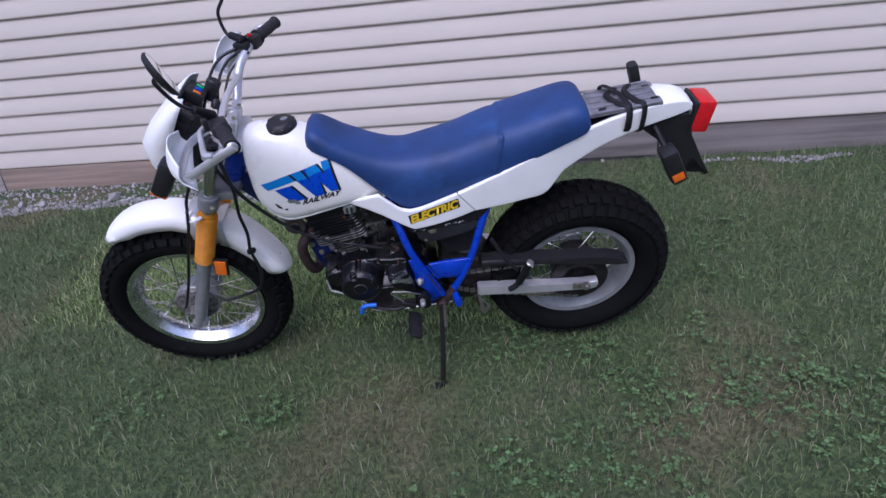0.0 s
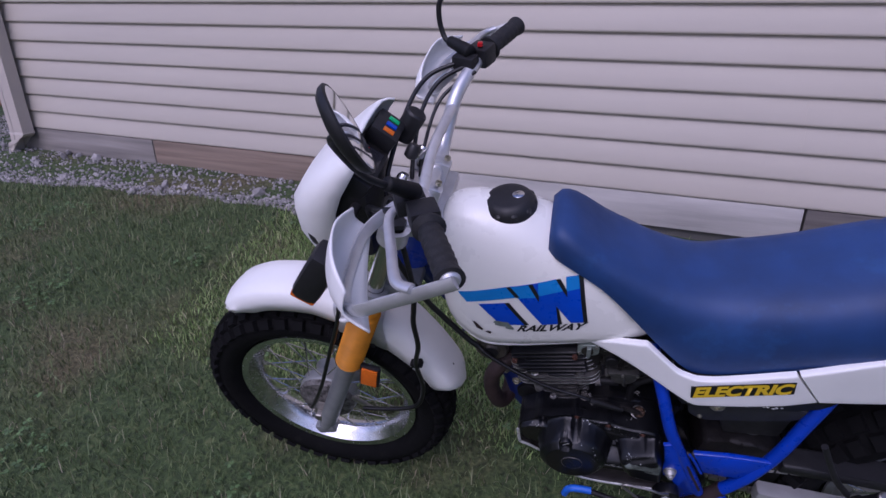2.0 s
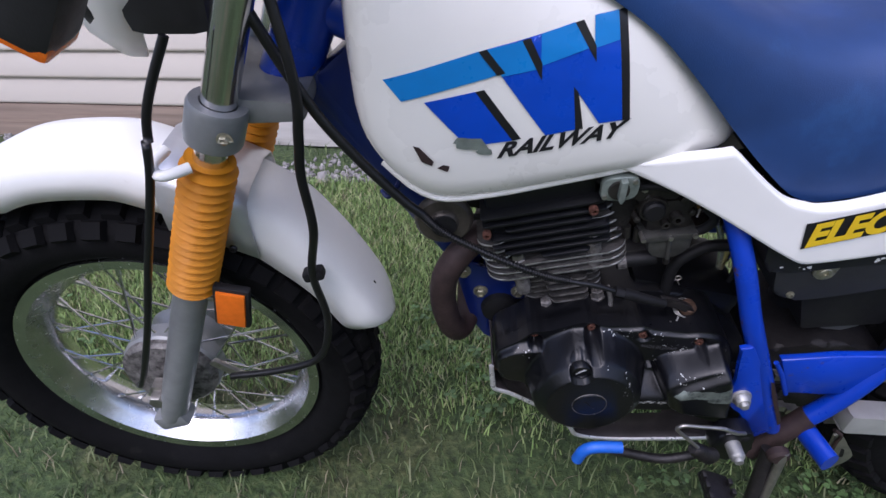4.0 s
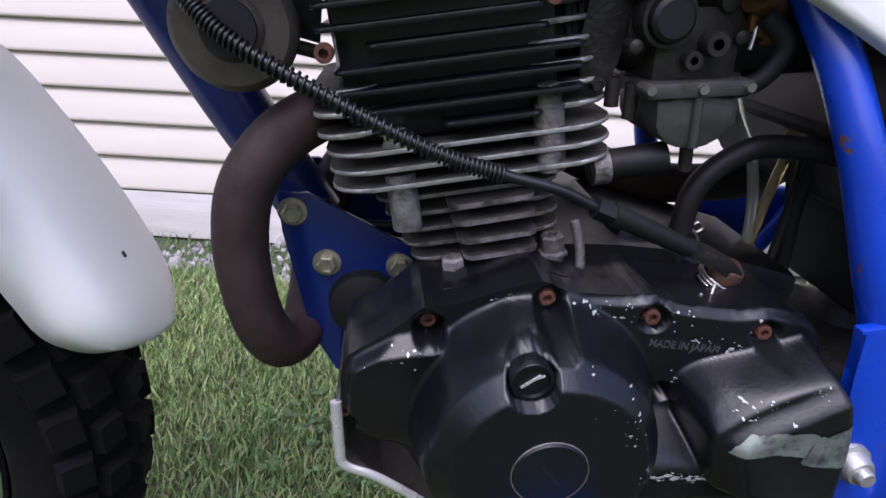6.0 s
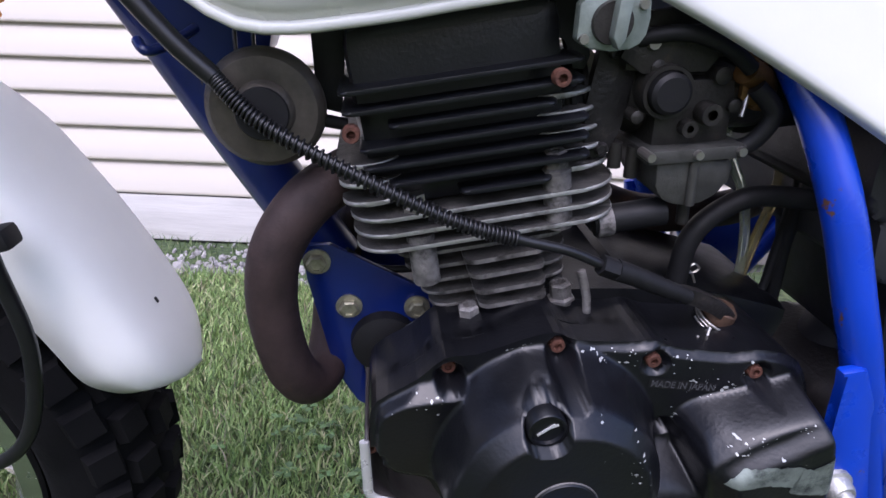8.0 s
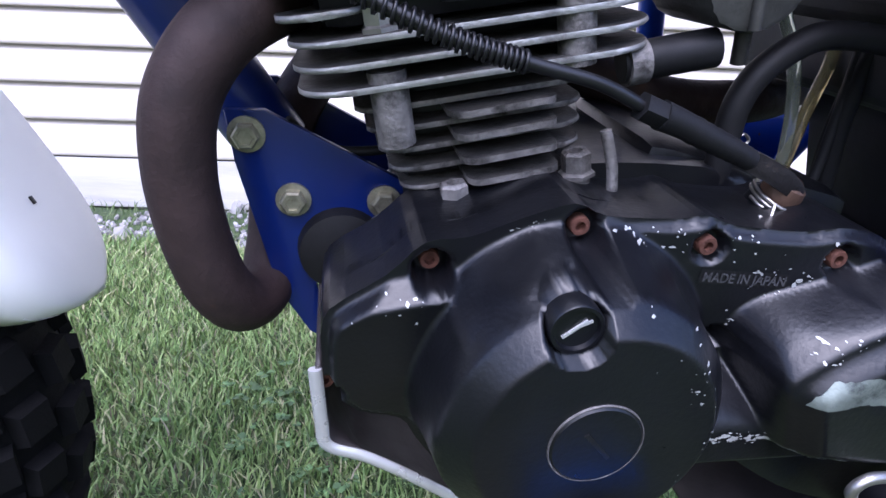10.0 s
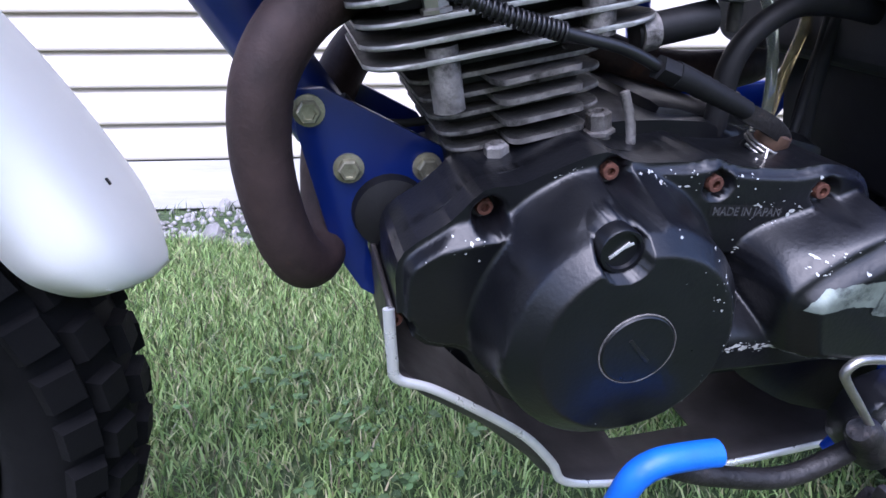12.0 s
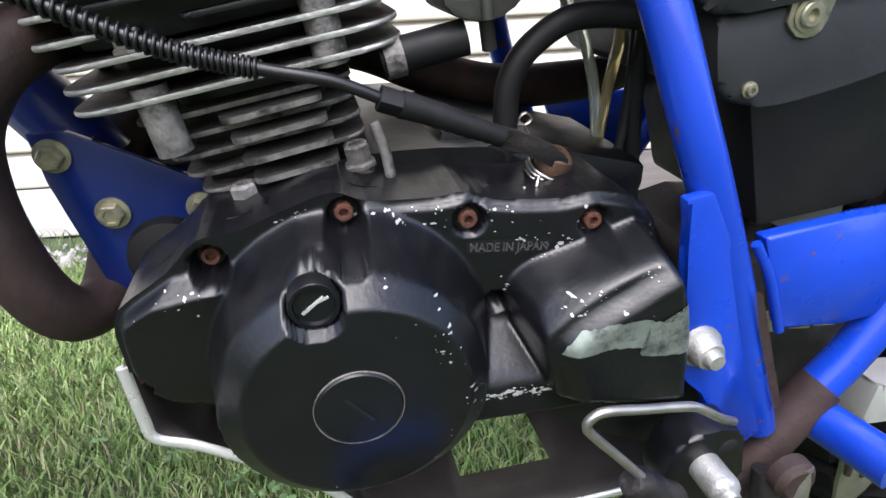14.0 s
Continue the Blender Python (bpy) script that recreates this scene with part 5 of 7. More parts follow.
def text_mesh(word, size, o, u, v, side, material, parent, name, label, lift=0.0022, shear=0.0, bold=0.025):
    """Letters from the built-in font, laid on a side of the bike."""
    cu = bpy.data.curves.new(name, "FONT")
    cu.body, cu.size, cu.shear, cu.align_x = word, size, shear, "LEFT"
    cu.offset = size * bold
    tmp = new(name, cu)
    me = bpy.data.meshes.new_from_object(tmp.evaluated_get(bpy.context.evaluated_depsgraph_get()))
    bpy.data.objects.remove(tmp)
    xs = [p.co.x for p in me.vertices]
    wide = max(xs) - min(xs)
    for p in me.vertices:
        a, b = (p.co.x - min(xs)) / wide, p.co.y / size
        x, z = o[0] + u[0] * a + v[0] * b, o[1] + u[1] * a + v[1] * b
        p.co = (x, side(x, z) - lift, z)
    me.materials.clear()
    me.materials.append(material)
    ob = new(name, me)
    ob.parent = parent
    return tagged(ob, label)


text_mesh("RAILWAY", 0.02, (-0.2165, 0.7855), (0.1175, 0.0235), (0.0045, 0.0225), tank_side, M_BLACKDECAL, tank, "tank_lettering", "slanted black block lettering", 0.0018, 0.25, 0.035)
EO, EU = (0.103, 0.7055), (0.148, 0.047)
decal("badge_ground", skew(EO, EU, (-0.006, 0.03), [(-0.01, -0.05), (1.02, -0.05), (1.02, 1.0), (-0.01, 1.0)]), panel_side, M_BLACKDECAL, bike, "black badge ground", 0.0015)
text_mesh("ELECTRIC", 0.03, (0.104, 0.7080), (0.1465, 0.0465), (-0.005, 0.037), panel_side, M_YELLOW, bike, "badge_lettering", "yellow block lettering", 0.0028, 0.15, 0.05)

# rack, straps, lamp and number plate holder
RT = Matrix.Rotation(radians(-11.5), 4, "Y")
rk = box("luggage_rack", (0.742, 0.018, 0.978), (0.212, 0.118, 0.014), M_RACK, bike, "grey metal luggage rack", RT, 0.005)
for l in (-0.042, -0.012, 0.018, 0.048, 0.078):
    box("rack_rib", V(0.742, l, 0.978) + RT @ V(0, 0, 0.008), (0.19, 0.010, 0.005), M_RACK, rk, "", RT, 0.002)
for x, l in ((0.675, -0.03), (0.825, -0.02), (0.82, 0.05)):
    box("rack_slot", V(x, l, 0.978 + (x - 0.742) * 0.203) + V(0, 0, 0.0105), (0.022, 0.006, 0.004), M_PLASTIC, rk, "", RT, 0.001)
for x0, x1, x2 in ((0.70, 0.745, 0.76), (0.735, 0.75, 0.715), (0.752, 0.79, 0.80)):
    zt = lambda x: 0.978 + (x - 0.742) * 0.203 + 0.014
    pts = [V(x1 + 0.01, lc(x1) - 0.03, 0.893), V(x1, panel_side(x1, 0.95) - 0.008, 0.93), V(x1, -0.047, zt(x1) - 0.008), V((x0 + x1) / 2, -0.02, zt(x0) + 0.003), V(x0, 0.03, zt(x0) + 0.003), V(x2 - 0.02, 0.075, zt(x0)), V(x2, 0.095, 0.93)]
    tube("strap", pts, 0.0085, M_RUBBER, bike, "black rubber luggage strap", n=8, flat=0.35)
tl = box("tail_lamp", (0.984, 0.02, 0.940), (0.056, 0.092, 0.098), M_RED, bike, "red plastic tail lamp", Matrix.Rotation(radians(6), 4, "Y"), 0.01)
box("lamp_base", (0.952, 0.02, 0.938), (0.012, 0.096, 0.102), M_PLASTIC, tl, "black lamp base", Matrix.Rotation(radians(6), 4, "Y"), 0.004)
shell("rear_mudguard", [(0.80, 0.915), (0.94, 0.96), (0.965, 0.885), (1.055, 0.735), (1.04, 0.728), (0.985, 0.81), (0.965, 0.75), (0.95, 0.755), (0.93, 0.83), (0.87, 0.87)], M_PLASTIC, bike, "black plastic rear mudguard and plate holder", lambda x, z: 0.02 - 0.045, thick=0.09)
blinker(V(0.885, -0.105, 0.842), (0.50, 0, -0.86), (0.84, -0.03, 0.92), (0.030, 0, 0.029))
blinker(V(0.835, 0.185, 0.975), (-0.35, 0, 0.93), (0.85, 0.08, 0.93), (0.0, 0, 0.020), k=0.68)


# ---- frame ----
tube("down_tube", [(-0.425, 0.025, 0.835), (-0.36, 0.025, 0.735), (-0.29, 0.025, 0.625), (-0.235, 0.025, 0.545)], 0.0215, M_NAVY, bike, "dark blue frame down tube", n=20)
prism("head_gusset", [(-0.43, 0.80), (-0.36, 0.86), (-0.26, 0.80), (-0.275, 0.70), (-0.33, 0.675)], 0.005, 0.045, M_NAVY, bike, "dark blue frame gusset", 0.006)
tube("backbone", [(-0.41, 0.03, 0.90), (-0.25, 0.02, 0.84), (-0.05, 0.02, 0.80), (0.10, 0.03, 0.78)], 0.03, M_BLUE, bike, n=16)
BR = [(-0.256, 0.577), (-0.236, 0.578), (-0.163, 0.542), (-0.153, 0.528), (-0.166, 0.513), (-0.189, 0.516), (-0.206, 0.506), (-0.2125, 0.490), (-0.2095, 0.472), (-0.196, 0.428), (-0.214, 0.440), (-0.232, 0.470), (-0.252, 0.55)]
for l0 in (-0.022, 0.062):
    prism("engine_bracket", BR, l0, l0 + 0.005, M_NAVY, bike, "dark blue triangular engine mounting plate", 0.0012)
for x, z in ((-0.245, 0.565), (-0.222, 0.529), (-0.172, 0.529)):
    bolt(bike, (x, -0.0225, z), 0.0072, 0.0075, M_BOLT)
lathe("rubber_mount", [(0, -0.034), (0.012, -0.034), (0.024, -0.03), (0.026, -0.02), (0.026, 0.03), (0, 0.03)], (-0.195, 0.0, 0.499), M_RUBBER, bike, "round black rubber mount", n=28)
tube("mount_strap", [(-0.225, -0.018, 0.572), (-0.205, -0.012, 0.556), (-0.175, -0.01, 0.555), (-0.15, -0.012, 0.565)], 0.003, M_RUBBER, bike, n=8)


def side_frame(s, c=0.0):
    """The blue side tubes; s: -1 left, 1 right."""
    L = lambda l: c + s * l
    tube("frame_tube", [(0.023, L(0.055), 0.745), (0.036, L(0.088), 0.708), (0.048, L(0.106), 0.675), (0.058, L(0.119), 0.645), (0.071, L(0.131), 0.605), (0.0845, L(0.137), 0.572), (0.112, L(0.140), 0.512), (0.140, L(0.141), 0.45), (0.163, L(0.140), 0.398)], 0.0114, M_BLUE, bike, "blue steel frame tube, chipped and rusting", n=18)
    tube("frame_tube", [(0.345, L(0.085), 0.735), (0.315, L(0.108), 0.645), (0.288, L(0.126), 0.565), (0.257, L(0.136), 0.502), (0.226, L(0.139), 0.450), (0.202, L(0.139), 0.418)], 0.0130, M_BLUE, bike, "blue steel frame tube", n=18)
    tube("frame_joint", [(0.208, L(0.139), 0.426), (0.192, L(0.140), 0.402), (0.172, L(0.141), 0.374), (0.148, L(0.141), 0.342)], 0.0148, M_RUST, bike, "rusted lower joint of the frame tubes", n=16)
    prism("cross_plate", [(0.126, 0.536), (0.19, 0.545), (0.285, 0.556), (0.260, 0.482), (0.20, 0.474), (0.156, 0.473)], L(0.141), L(0.131), M_BLUE, bike, "blue frame cross plate", 0.0025)
    prism("pivot_plate", [(0.066, 0.566), (0.081, 0.569), (0.104, 0.53), (0.128, 0.485), (0.160, 0.415), (0.158, 0.402), (0.140, 0.392), (0.122, 0.372), (0.104, 0.352), (0.092, 0.362), (0.1035, 0.389), (0.1152, 0.415), (0.1135, 0.432), (0.1061, 0.4434), (0.096, 0.452), (0.084, 0.458), (0.079, 0.48), (0.0795, 0.506), (0.076, 0.537)], L(0.150), L(0.142), M_BLUE, bike, "blue frame pivot plate", 0.0025)
    lathe("pivot_nut", [(0, 0.017), (0.0045, 0.017), (0.0055, 0.015), (0.0056, 0.012), (0.0078, 0.012), (0.0090, 0.010), (0.0100, 0.006), (0.0102, 0.004), (0.0124, 0.003), (0.0127, 0.0)], (0.0935, L(0.150), 0.478), M_ALU, bike, axis=(0, s, 0), n=18)


side_frame(-1)
side_frame(1, 0.04)
tube("weld", [(0.120, -0.142, 0.534), (0.132, -0.144, 0.515), (0.142, -0.144, 0.495), (0.152, -0.143, 0.475)], 0.003, M_BLUE, bike, n=8)
decal("rust_scar", [(0.117, 0.512), (0.122, 0.510), (0.133, 0.486), (0.147, 0.455), (0.160, 0.428), (0.157, 0.422), (0.141, 0.456), (0.127, 0.486)], lambda x, z: -0.1538, M_RUST, bike, "rusty scar on the frame tube", 0.0)

# ---- engine: crankcase behind, then the left cover ----
CASE = rounded([(-0.195, 0.495), (-0.205, 0.47), (-0.18, 0.44), (-0.15, 0.40), (-0.10, 0.368), (0.0, 0.362), (0.12, 0.368), (0.155, 0.40), (0.14, 0.45), (0.115, 0.50), (0.07, 0.540), (0.02, 0.566), (-0.06, 0.570), (-0.11, 0.56), (-0.14, 0.53), (-0.17, 0.507)], 3)
eng = prism("crankcase", CASE, -0.062, 0.12, M_ENGINE, bike, "black painted crankcase", 0.010, 3)

COVER = rounded([(-0.206, 0.500), (-0.202, 0.515), (-0.178, 0.532), (-0.162, 0.548), (-0.143, 0.551), (-0.120, 0.5605), (-0.098, 0.5675), (-0.082, 0.562), (-0.05, 0.5615), (-0.035, 0.564), (-0.02, 0.560), (0.012, 0.559), (0.030, 0.562), (0.048, 0.560), (0.062, 0.553), (0.074, 0.536), (0.084, 0.508), (0.089, 0.474), (0.088, 0.448), (0.078, 0.432),
                 (0.03, 0.432), (-0.005, 0.434), (-0.022, 0.424), (-0.037, 0.411), (-0.06, 0.400), (-0.09, 0.396), (-0.12, 0.402), (-0.143, 0.416), (-0.158, 0.436), (-0.167, 0.450), (-0.188, 0.456), (-0.204, 0.472)], 3)


def poly_distance(px, pz, poly):
    """Distance to an outline, positive inside."""
    inside = np.zeros(px.shape, bool)
    best = np.full(px.shape, 9.0)
    n = len(poly)
    for i in range(n):
        (x0, z0), (x1, z1) = poly[i], poly[(i + 1) % n]
        cross = ((z0 > pz) != (z1 > pz)) & (px < (x1 - x0) * (pz - z0) / (z1 - z0 + 1e-12) + x0)
        inside ^= cross
        dx, dz = x1 - x0, z1 - z0
        t = np.clip(((px - x0) * dx + (pz - z0) * dz) / (dx * dx + dz * dz + 1e-12), 0, 1)
        best = np.minimum(best, np.hypot(px - x0 - t * dx, pz - z0 - t * dz))
    return np.where(inside, best, -best)


def smax(a, b, k=0.006):
    h = np.clip(0.5 + 0.5 * (a - b) / k, 0, 1)
    return b * (1 - h) + a * h + k * h * (1 - h)


CX, CZ = -0.0940, 0.4858
LOBE_A = rounded([(0.000, 0.455), (-0.012, 0.490), (-0.014, 0.515), (-0.003, 0.529), (0.016, 0.538), (0.046, 0.550), (0.058, 0.552), (0.071, 0.536), (0.081, 0.508), (0.086, 0.474), (0.086, 0.446), (0.05, 0.446)], 3)
LOBE_B = rounded([(0.004, 0.458), (-0.006, 0.485), (-0.012, 0.504), (0.002, 0.521), (0.029, 0.539), (0.056, 0.549), (0.069, 0.535), (0.079, 0.507), (0.084, 0.474), (0.084, 0.450), (0.05, 0.450)], 3)
LOBE_C = rounded([(0.013, 0.460), (0.004, 0.482), (-0.001, 0.501), (0.010, 0.515), (0.033, 0.529), (0.063, 0.5425), (0.077, 0.506), (0.082, 0.474), (0.082, 0.453), (0.05, 0.453)], 3)
COLUMN = rounded([(-0.163, 0.495), (-0.159, 0.522), (-0.145, 0.539), (-0.128, 0.5545), (-0.115, 0.562), (-0.095, 0.562), (-0.086, 0.545), (-0.086, 0.52)], 3)
HUMP = rounded([(-0.098, 0.552), (-0.090, 0.561), (-0.068, 0.5605), (-0.055, 0.553), (-0.037, 0.536), (-0.026, 0.510), (-0.03, 0.48), (-0.07, 0.49), (-0.098, 0.52)], 3)
SCREWS = ((-0.158, 0.535), (-0.093, 0.556), (-0.032, 0.550), (0.033, 0.547), (-0.204, 0.468))


def outward(px):
    """The cover stands further out towards the rear."""
    return np.clip((px + 0.16) * 0.11, 0, 0.021)


def ease(d, r):
    s = np.clip(d / r, 0, 1)
    return s * s * (3 - 2 * s)


def cover_height(px, pz):
    """How far the cast cover stands out to the left."""
    d = poly_distance(px, pz, COVER)
    out = outward(px)
    h = 0.0965 + out + 0.0085 * ease(d + 0.001, 0.0065)
    # front shoulder: a flat face under a crease, and a top that falls back to the rim
    crease = 0.5150 + 0.2 * (px + 0.205)
    face = 0.1235 - 1.25 * np.clip(pz - crease, 0, 1) - 1.1 * np.clip(-0.199 - px, 0, 1) - 0.12 * np.clip(crease - pz, 0, 1)
    h = np.where(px < -0.13, np.minimum(smax(h, face, 0.0025), 0.0965 + 0.027 * ease(d + 0.001, 0.008)), h)
    # raised column and hump above the dome
    h = np.where(d > -0.01, smax(h, 0.096 + (0.030 + np.clip((0.560 - pz) * 1.25, 0, 0.024)) * ease(poly_distance(px, pz, COLUMN), 0.012), 0.003), h)
    h = np.where(d > -0.01, smax(h, 0.100 + 0.041 * ease(poly_distance(px, pz, HUMP), 0.016), 0.004), h)
    # dome: hollow flare, a crisp edge, a bevel and a flat disc
    r = np.hypot(px - CX, pz - CZ)
    ro = 0.0620 + 0.0045 * ease(CZ + 0.02 - pz, 0.05)
    flare = 0.100 + out + (0.057 - out) * np.clip(1 - (r - ro) / 0.020, 0, 1) ** 2.4
    bevel = 0.157 + 0.0130 * np.clip((ro - r) / (ro - 0.0515), 0, 1)
    h = np.where(d > -0.01, smax(h, np.where(r > ro, flare, bevel), 0.0012), h)
    # knob on the upper rear of the dome
    kn = np.hypot((px + 0.061) * 0.8 - (pz - 0.533) * 0.5, (pz - 0.533) * 0.8 + (px + 0.061) * 0.5)
    h = np.where(d > -0.01, smax(h, 0.105 + 0.055 * ease(0.0200 - kn, 0.0200), 0.004), h)
    # flat seat for the plug
    q = np.hypot(px + 0.1105, pz - 0.5373)
    h = np.where(q < 0.0124, np.minimum(np.maximum(h, 0.1535), 0.155), h)
    # rear lobe in three terraces
    h = np.where(d > -0.01, smax(h, 0.112 + 0.036 * ease(poly_distance(px, pz, LOBE_A), 0.012), 0.002), h)
    h = h + np.where(d > -0.01, 0.0135 * ease(poly_distance(px, pz, LOBE_B), 0.010) + 0.009 * ease(poly_distance(px, pz, LOBE_C), 0.012), 0)
    # web between the dome and the lobe, and the screw hole above it
    web = 0.104 + 0.046 * np.minimum(ease(0.510 - pz, 0.046), ease(pz - 0.432, 0.016)) * ease(0.09 - np.abs(px - 0.010), 0.03)
    h = np.where(d > -0.01, smax(h, web, 0.005), h)
    h = np.where(np.hypot(px + 0.0155, pz - 0.5025) < 0.0065, 0.095, h)
    # screw recesses
    for sx, sz in SCREWS:
        q = np.hypot(px - sx, pz - sz)
        seat_ = 0.098 + outward(np.array(sx))
        h = np.where(q < 0.0078, np.minimum(h, seat_), h)
        h = np.where((q >= 0.0078) & (q < 0.0100), np.minimum(h, seat_ + (q - 0.0078) * 8), h)
    return np.where(d < -0.0015, 0.090, h), d


def engine_cover():
    xs, zs = np.arange(-0.210, 0.1425, 0.0014), np.arange(0.362, 0.572, 0.0014)
    px, pz = np.meshgrid(xs, zs)
    d = poly_distance(px, pz, COVER)
    keep = d > -0.0002
    # the outermost row lies on the outline
    e = 0.0004
    gx = (poly_distance(px + e, pz, COVER) - poly_distance(px - e, pz, COVER)) / (2 * e)
    gz = (poly_distance(px, pz + e, COVER) - poly_distance(px, pz - e, COVER)) / (2 * e)
    pad = np.pad(keep, 1)
    near = np.zeros(d.shape, bool)
    for a in range(3):
        for b in range(3):
            near |= ~pad[a:a + d.shape[0], b:b + d.shape[1]]
    near &= keep
    px, pz = np.where(near, px - d * gx, px), np.where(near, pz - d * gz, pz)
    h, d = cover_height(px, pz)
    idx = -np.ones(px.shape, int)
    vs, fs = [], []
    for j in range(len(zs)):
        for i in range(len(xs)):
            if keep[j, i]:
                idx[j, i] = len(vs)
                vs.append((px[j, i], -h[j, i], pz[j, i]))
    for j in range(len(zs) - 1):
        for i in range(len(xs) - 1):
            q = (idx[j, i], idx[j, i + 1], idx[j + 1, i + 1], idx[j + 1, i])
            if min(q) >= 0:
                fs.append(q)
    # a wall from the rim back to the joint
    seen = {}
    for f in fs:
        for a, b in zip(f, f[1:] + f[:1]):
            seen[(min(a, b), max(a, b))] = None if (min(a, b), max(a, b)) in seen else (a, b)
    for e in [e for e in seen.values() if e]:
        (xa, ya, za), (xb, yb, zb) = vs[e[0]], vs[e[1]]
        k = len(vs)
        vs += [(xa, ya, za), (xb, yb, zb), (xb, -0.085, zb), (xa, -0.085, za)]
        fs.append((k + 1, k, k + 3, k + 2))
    return link_mesh("engine_cover", vs, fs, M_ENGINE, bike, "black painted engine side cover, chipped and scraped")


cover = engine_cover()
# the joint face behind the cover
prism("joint_face", COVER, -0.0935, -0.05, M_ENGINE, cover, "black joint face", 0.0006)
CAPC = (-0.0948, -0.1703, 0.4860)
lathe("inspection_cap", [(0, -0.0012), (0.0190, -0.0012), (0.0198, -0.0004), (0.0198, 0.004)], CAPC, M_ENGINE, cover, "round slotted inspection cap, set flush", n=48)
lathe("cap_rim", [(0.0199, 0.001), (0.0202, -0.0006), (0.0206, -0.0006), (0.0209, 0.001)], CAPC, M_ALUDIRTY, cover, "thin worn rim", n=48)
box("cap_slot", (CAPC[0], -0.1717, CAPC[2]), (0.0185, 0.0008, 0.0020), M_CABLE, cover, "dark slot", Matrix.Rotation(radians(48), 4, "Y"), 0.0002)
plg = lathe("timing_plug", [(0, -0.0065), (0.0086, -0.0065), (0.0092, -0.0085), (0.0106, -0.0085), (0.0112, -0.0075), (0.0114, 0.004)], (-0.1105, -0.1545, 0.5373), M_ENGINE, cover, "slotted timing plug", n=36)
box("plug_slot", (-0.111, -0.1613, 0.537), (0.012, 0.0010, 0.0015), M_EDGE, plg, "bright worn slot", Matrix.Rotation(radians(-40), 4, "Y"), 0.0003)
box("plug_mark", (-0.1075, -0.1612, 0.539), (0.007, 0.0008, 0.0013), M_EDGE, plg, "", Matrix.Rotation(radians(-25), 4, "Y"), 0.0002)
for x, z in SCREWS:
    bolt(bike, (x, -0.0975 - float(outward(np.array(x))), z), 0.0048, 0.006, M_RUSTBOLT, "cover_screw", False, True)


GX, GZ = np.arange(-0.212, 0.146, 0.0007), np.arange(0.360, 0.574, 0.0007)
GH, GD = cover_height(*np.meshgrid(GX, GZ))


def grid_at(g, x, z):
    a, b = min(max((x - GX[0]) / 0.0007, 0), len(GX) - 2), min(max((z - GZ[0]) / 0.0007, 0), len(GZ) - 2)
    i, j = int(a), int(b)
    a, b = a - i, b - j
    return float((g[j, i] * (1 - a) + g[j, i + 1] * a) * (1 - b) + (g[j + 1, i] * (1 - a) + g[j + 1, i + 1] * a) * b)


def cover_side(x, z):
    return -grid_at(GH, x, z)


# bare scrape on the rear of the cover, and scattered chips along its edges
SCR = random.Random(3)
edge_ = spaced(rounded([(0.004, 0.4965), (0.008, 0.505), (0.014, 0.5105), (0.036, 0.5155), (0.050, 0.513), (0.060, 0.512), (0.065, 0.523), (0.0700, 0.505), (0.0690, 0.493), (0.060, 0.4925), (0.050, 0.493), (0.042, 0.4955), (0.046, 0.4985), (0.036, 0.500), (0.025, 0.5005), (0.017, 0.4985)], 3), 90)
decal("scrape", [(x + SCR.uniform(-0.0007, 0.0007), z + SCR.uniform(-0.0006, 0.0006)) for x, z in edge_], cover_side, M_BARE, cover, "bare metal scrape", 0.0006, 0.004)
CH = random.Random(17)
CHIPS = [(-0.045, 0.551, 0.05, 0.006, 22), (-0.09, 0.552, 0.03, 0.005, 14), (0.02, 0.53, 0.03, 0.012, 14), (-0.06, 0.52, 0.012, 0.012, 8), (-0.175, 0.515, 0.02, 0.006, 5), (-0.078, 0.550, 0.009, 0.005, 30), (-0.057, 0.540, 0.005, 0.006, 24), (-0.005, 0.4635, 0.026, 0.0028, 60), (0.012, 0.528, 0.014, 0.006, 16), (0.030, 0.537, 0.018, 0.004, 18), (0.012, 0.520, 0.006, 0.004, 12), (-0.012, 0.508, 0.003, 0.006, 10),
         (-0.055, 0.512, 0.007, 0.012, 12), (-0.178, 0.5245, 0.018, 0.002, 24), (-0.124, 0.5585, 0.016, 0.003, 26), (-0.03, 0.557, 0.050, 0.002, 30), (0.032, 0.546, 0.010, 0.004, 18), (-0.040, 0.48, 0.010, 0.012, 10), (-0.197, 0.515, 0.005, 0.003, 8),
         (-0.10, 0.43, 0.05, 0.010, 10), (-0.160, 0.474, 0.0015, 0.012, 14), (-0.134, 0.541, 0.003, 0.003, 3), (0.066, 0.541, 0.006, 0.004, 8), (0.005, 0.538, 0.012, 0.005, 12)]
for cx, cz, sx, sz, n in CHIPS:
    for _ in range(n):
        x, z = cx + CH.gauss(0, sx * 0.6), cz + CH.gauss(0, sz * 0.6)
        if grid_at(GD, x, z) < 0.003 or max(abs(grid_at(GH, x + 0.001, z) - grid_at(GH, x - 0.001, z)), abs(grid_at(GH, x, z + 0.001) - grid_at(GH, x, z - 0.001))) > 0.0042:
            continue
        r = 0.0003 + 0.0011 * CH.random() ** 3
        a0 = CH.uniform(0, 6)
        st = CH.uniform(0.3, 1.0)
        decal("paint_chip", [(x + r * math.cos(a0 + k * 0.785) * CH.uniform(0.35, 1.6), z + r * st * math.sin(a0 + k * 0.785) * CH.uniform(0.35, 1.6)) for k in range(8)], cover_side, M_CHIP, cover, "", 0.0005, 0.01)
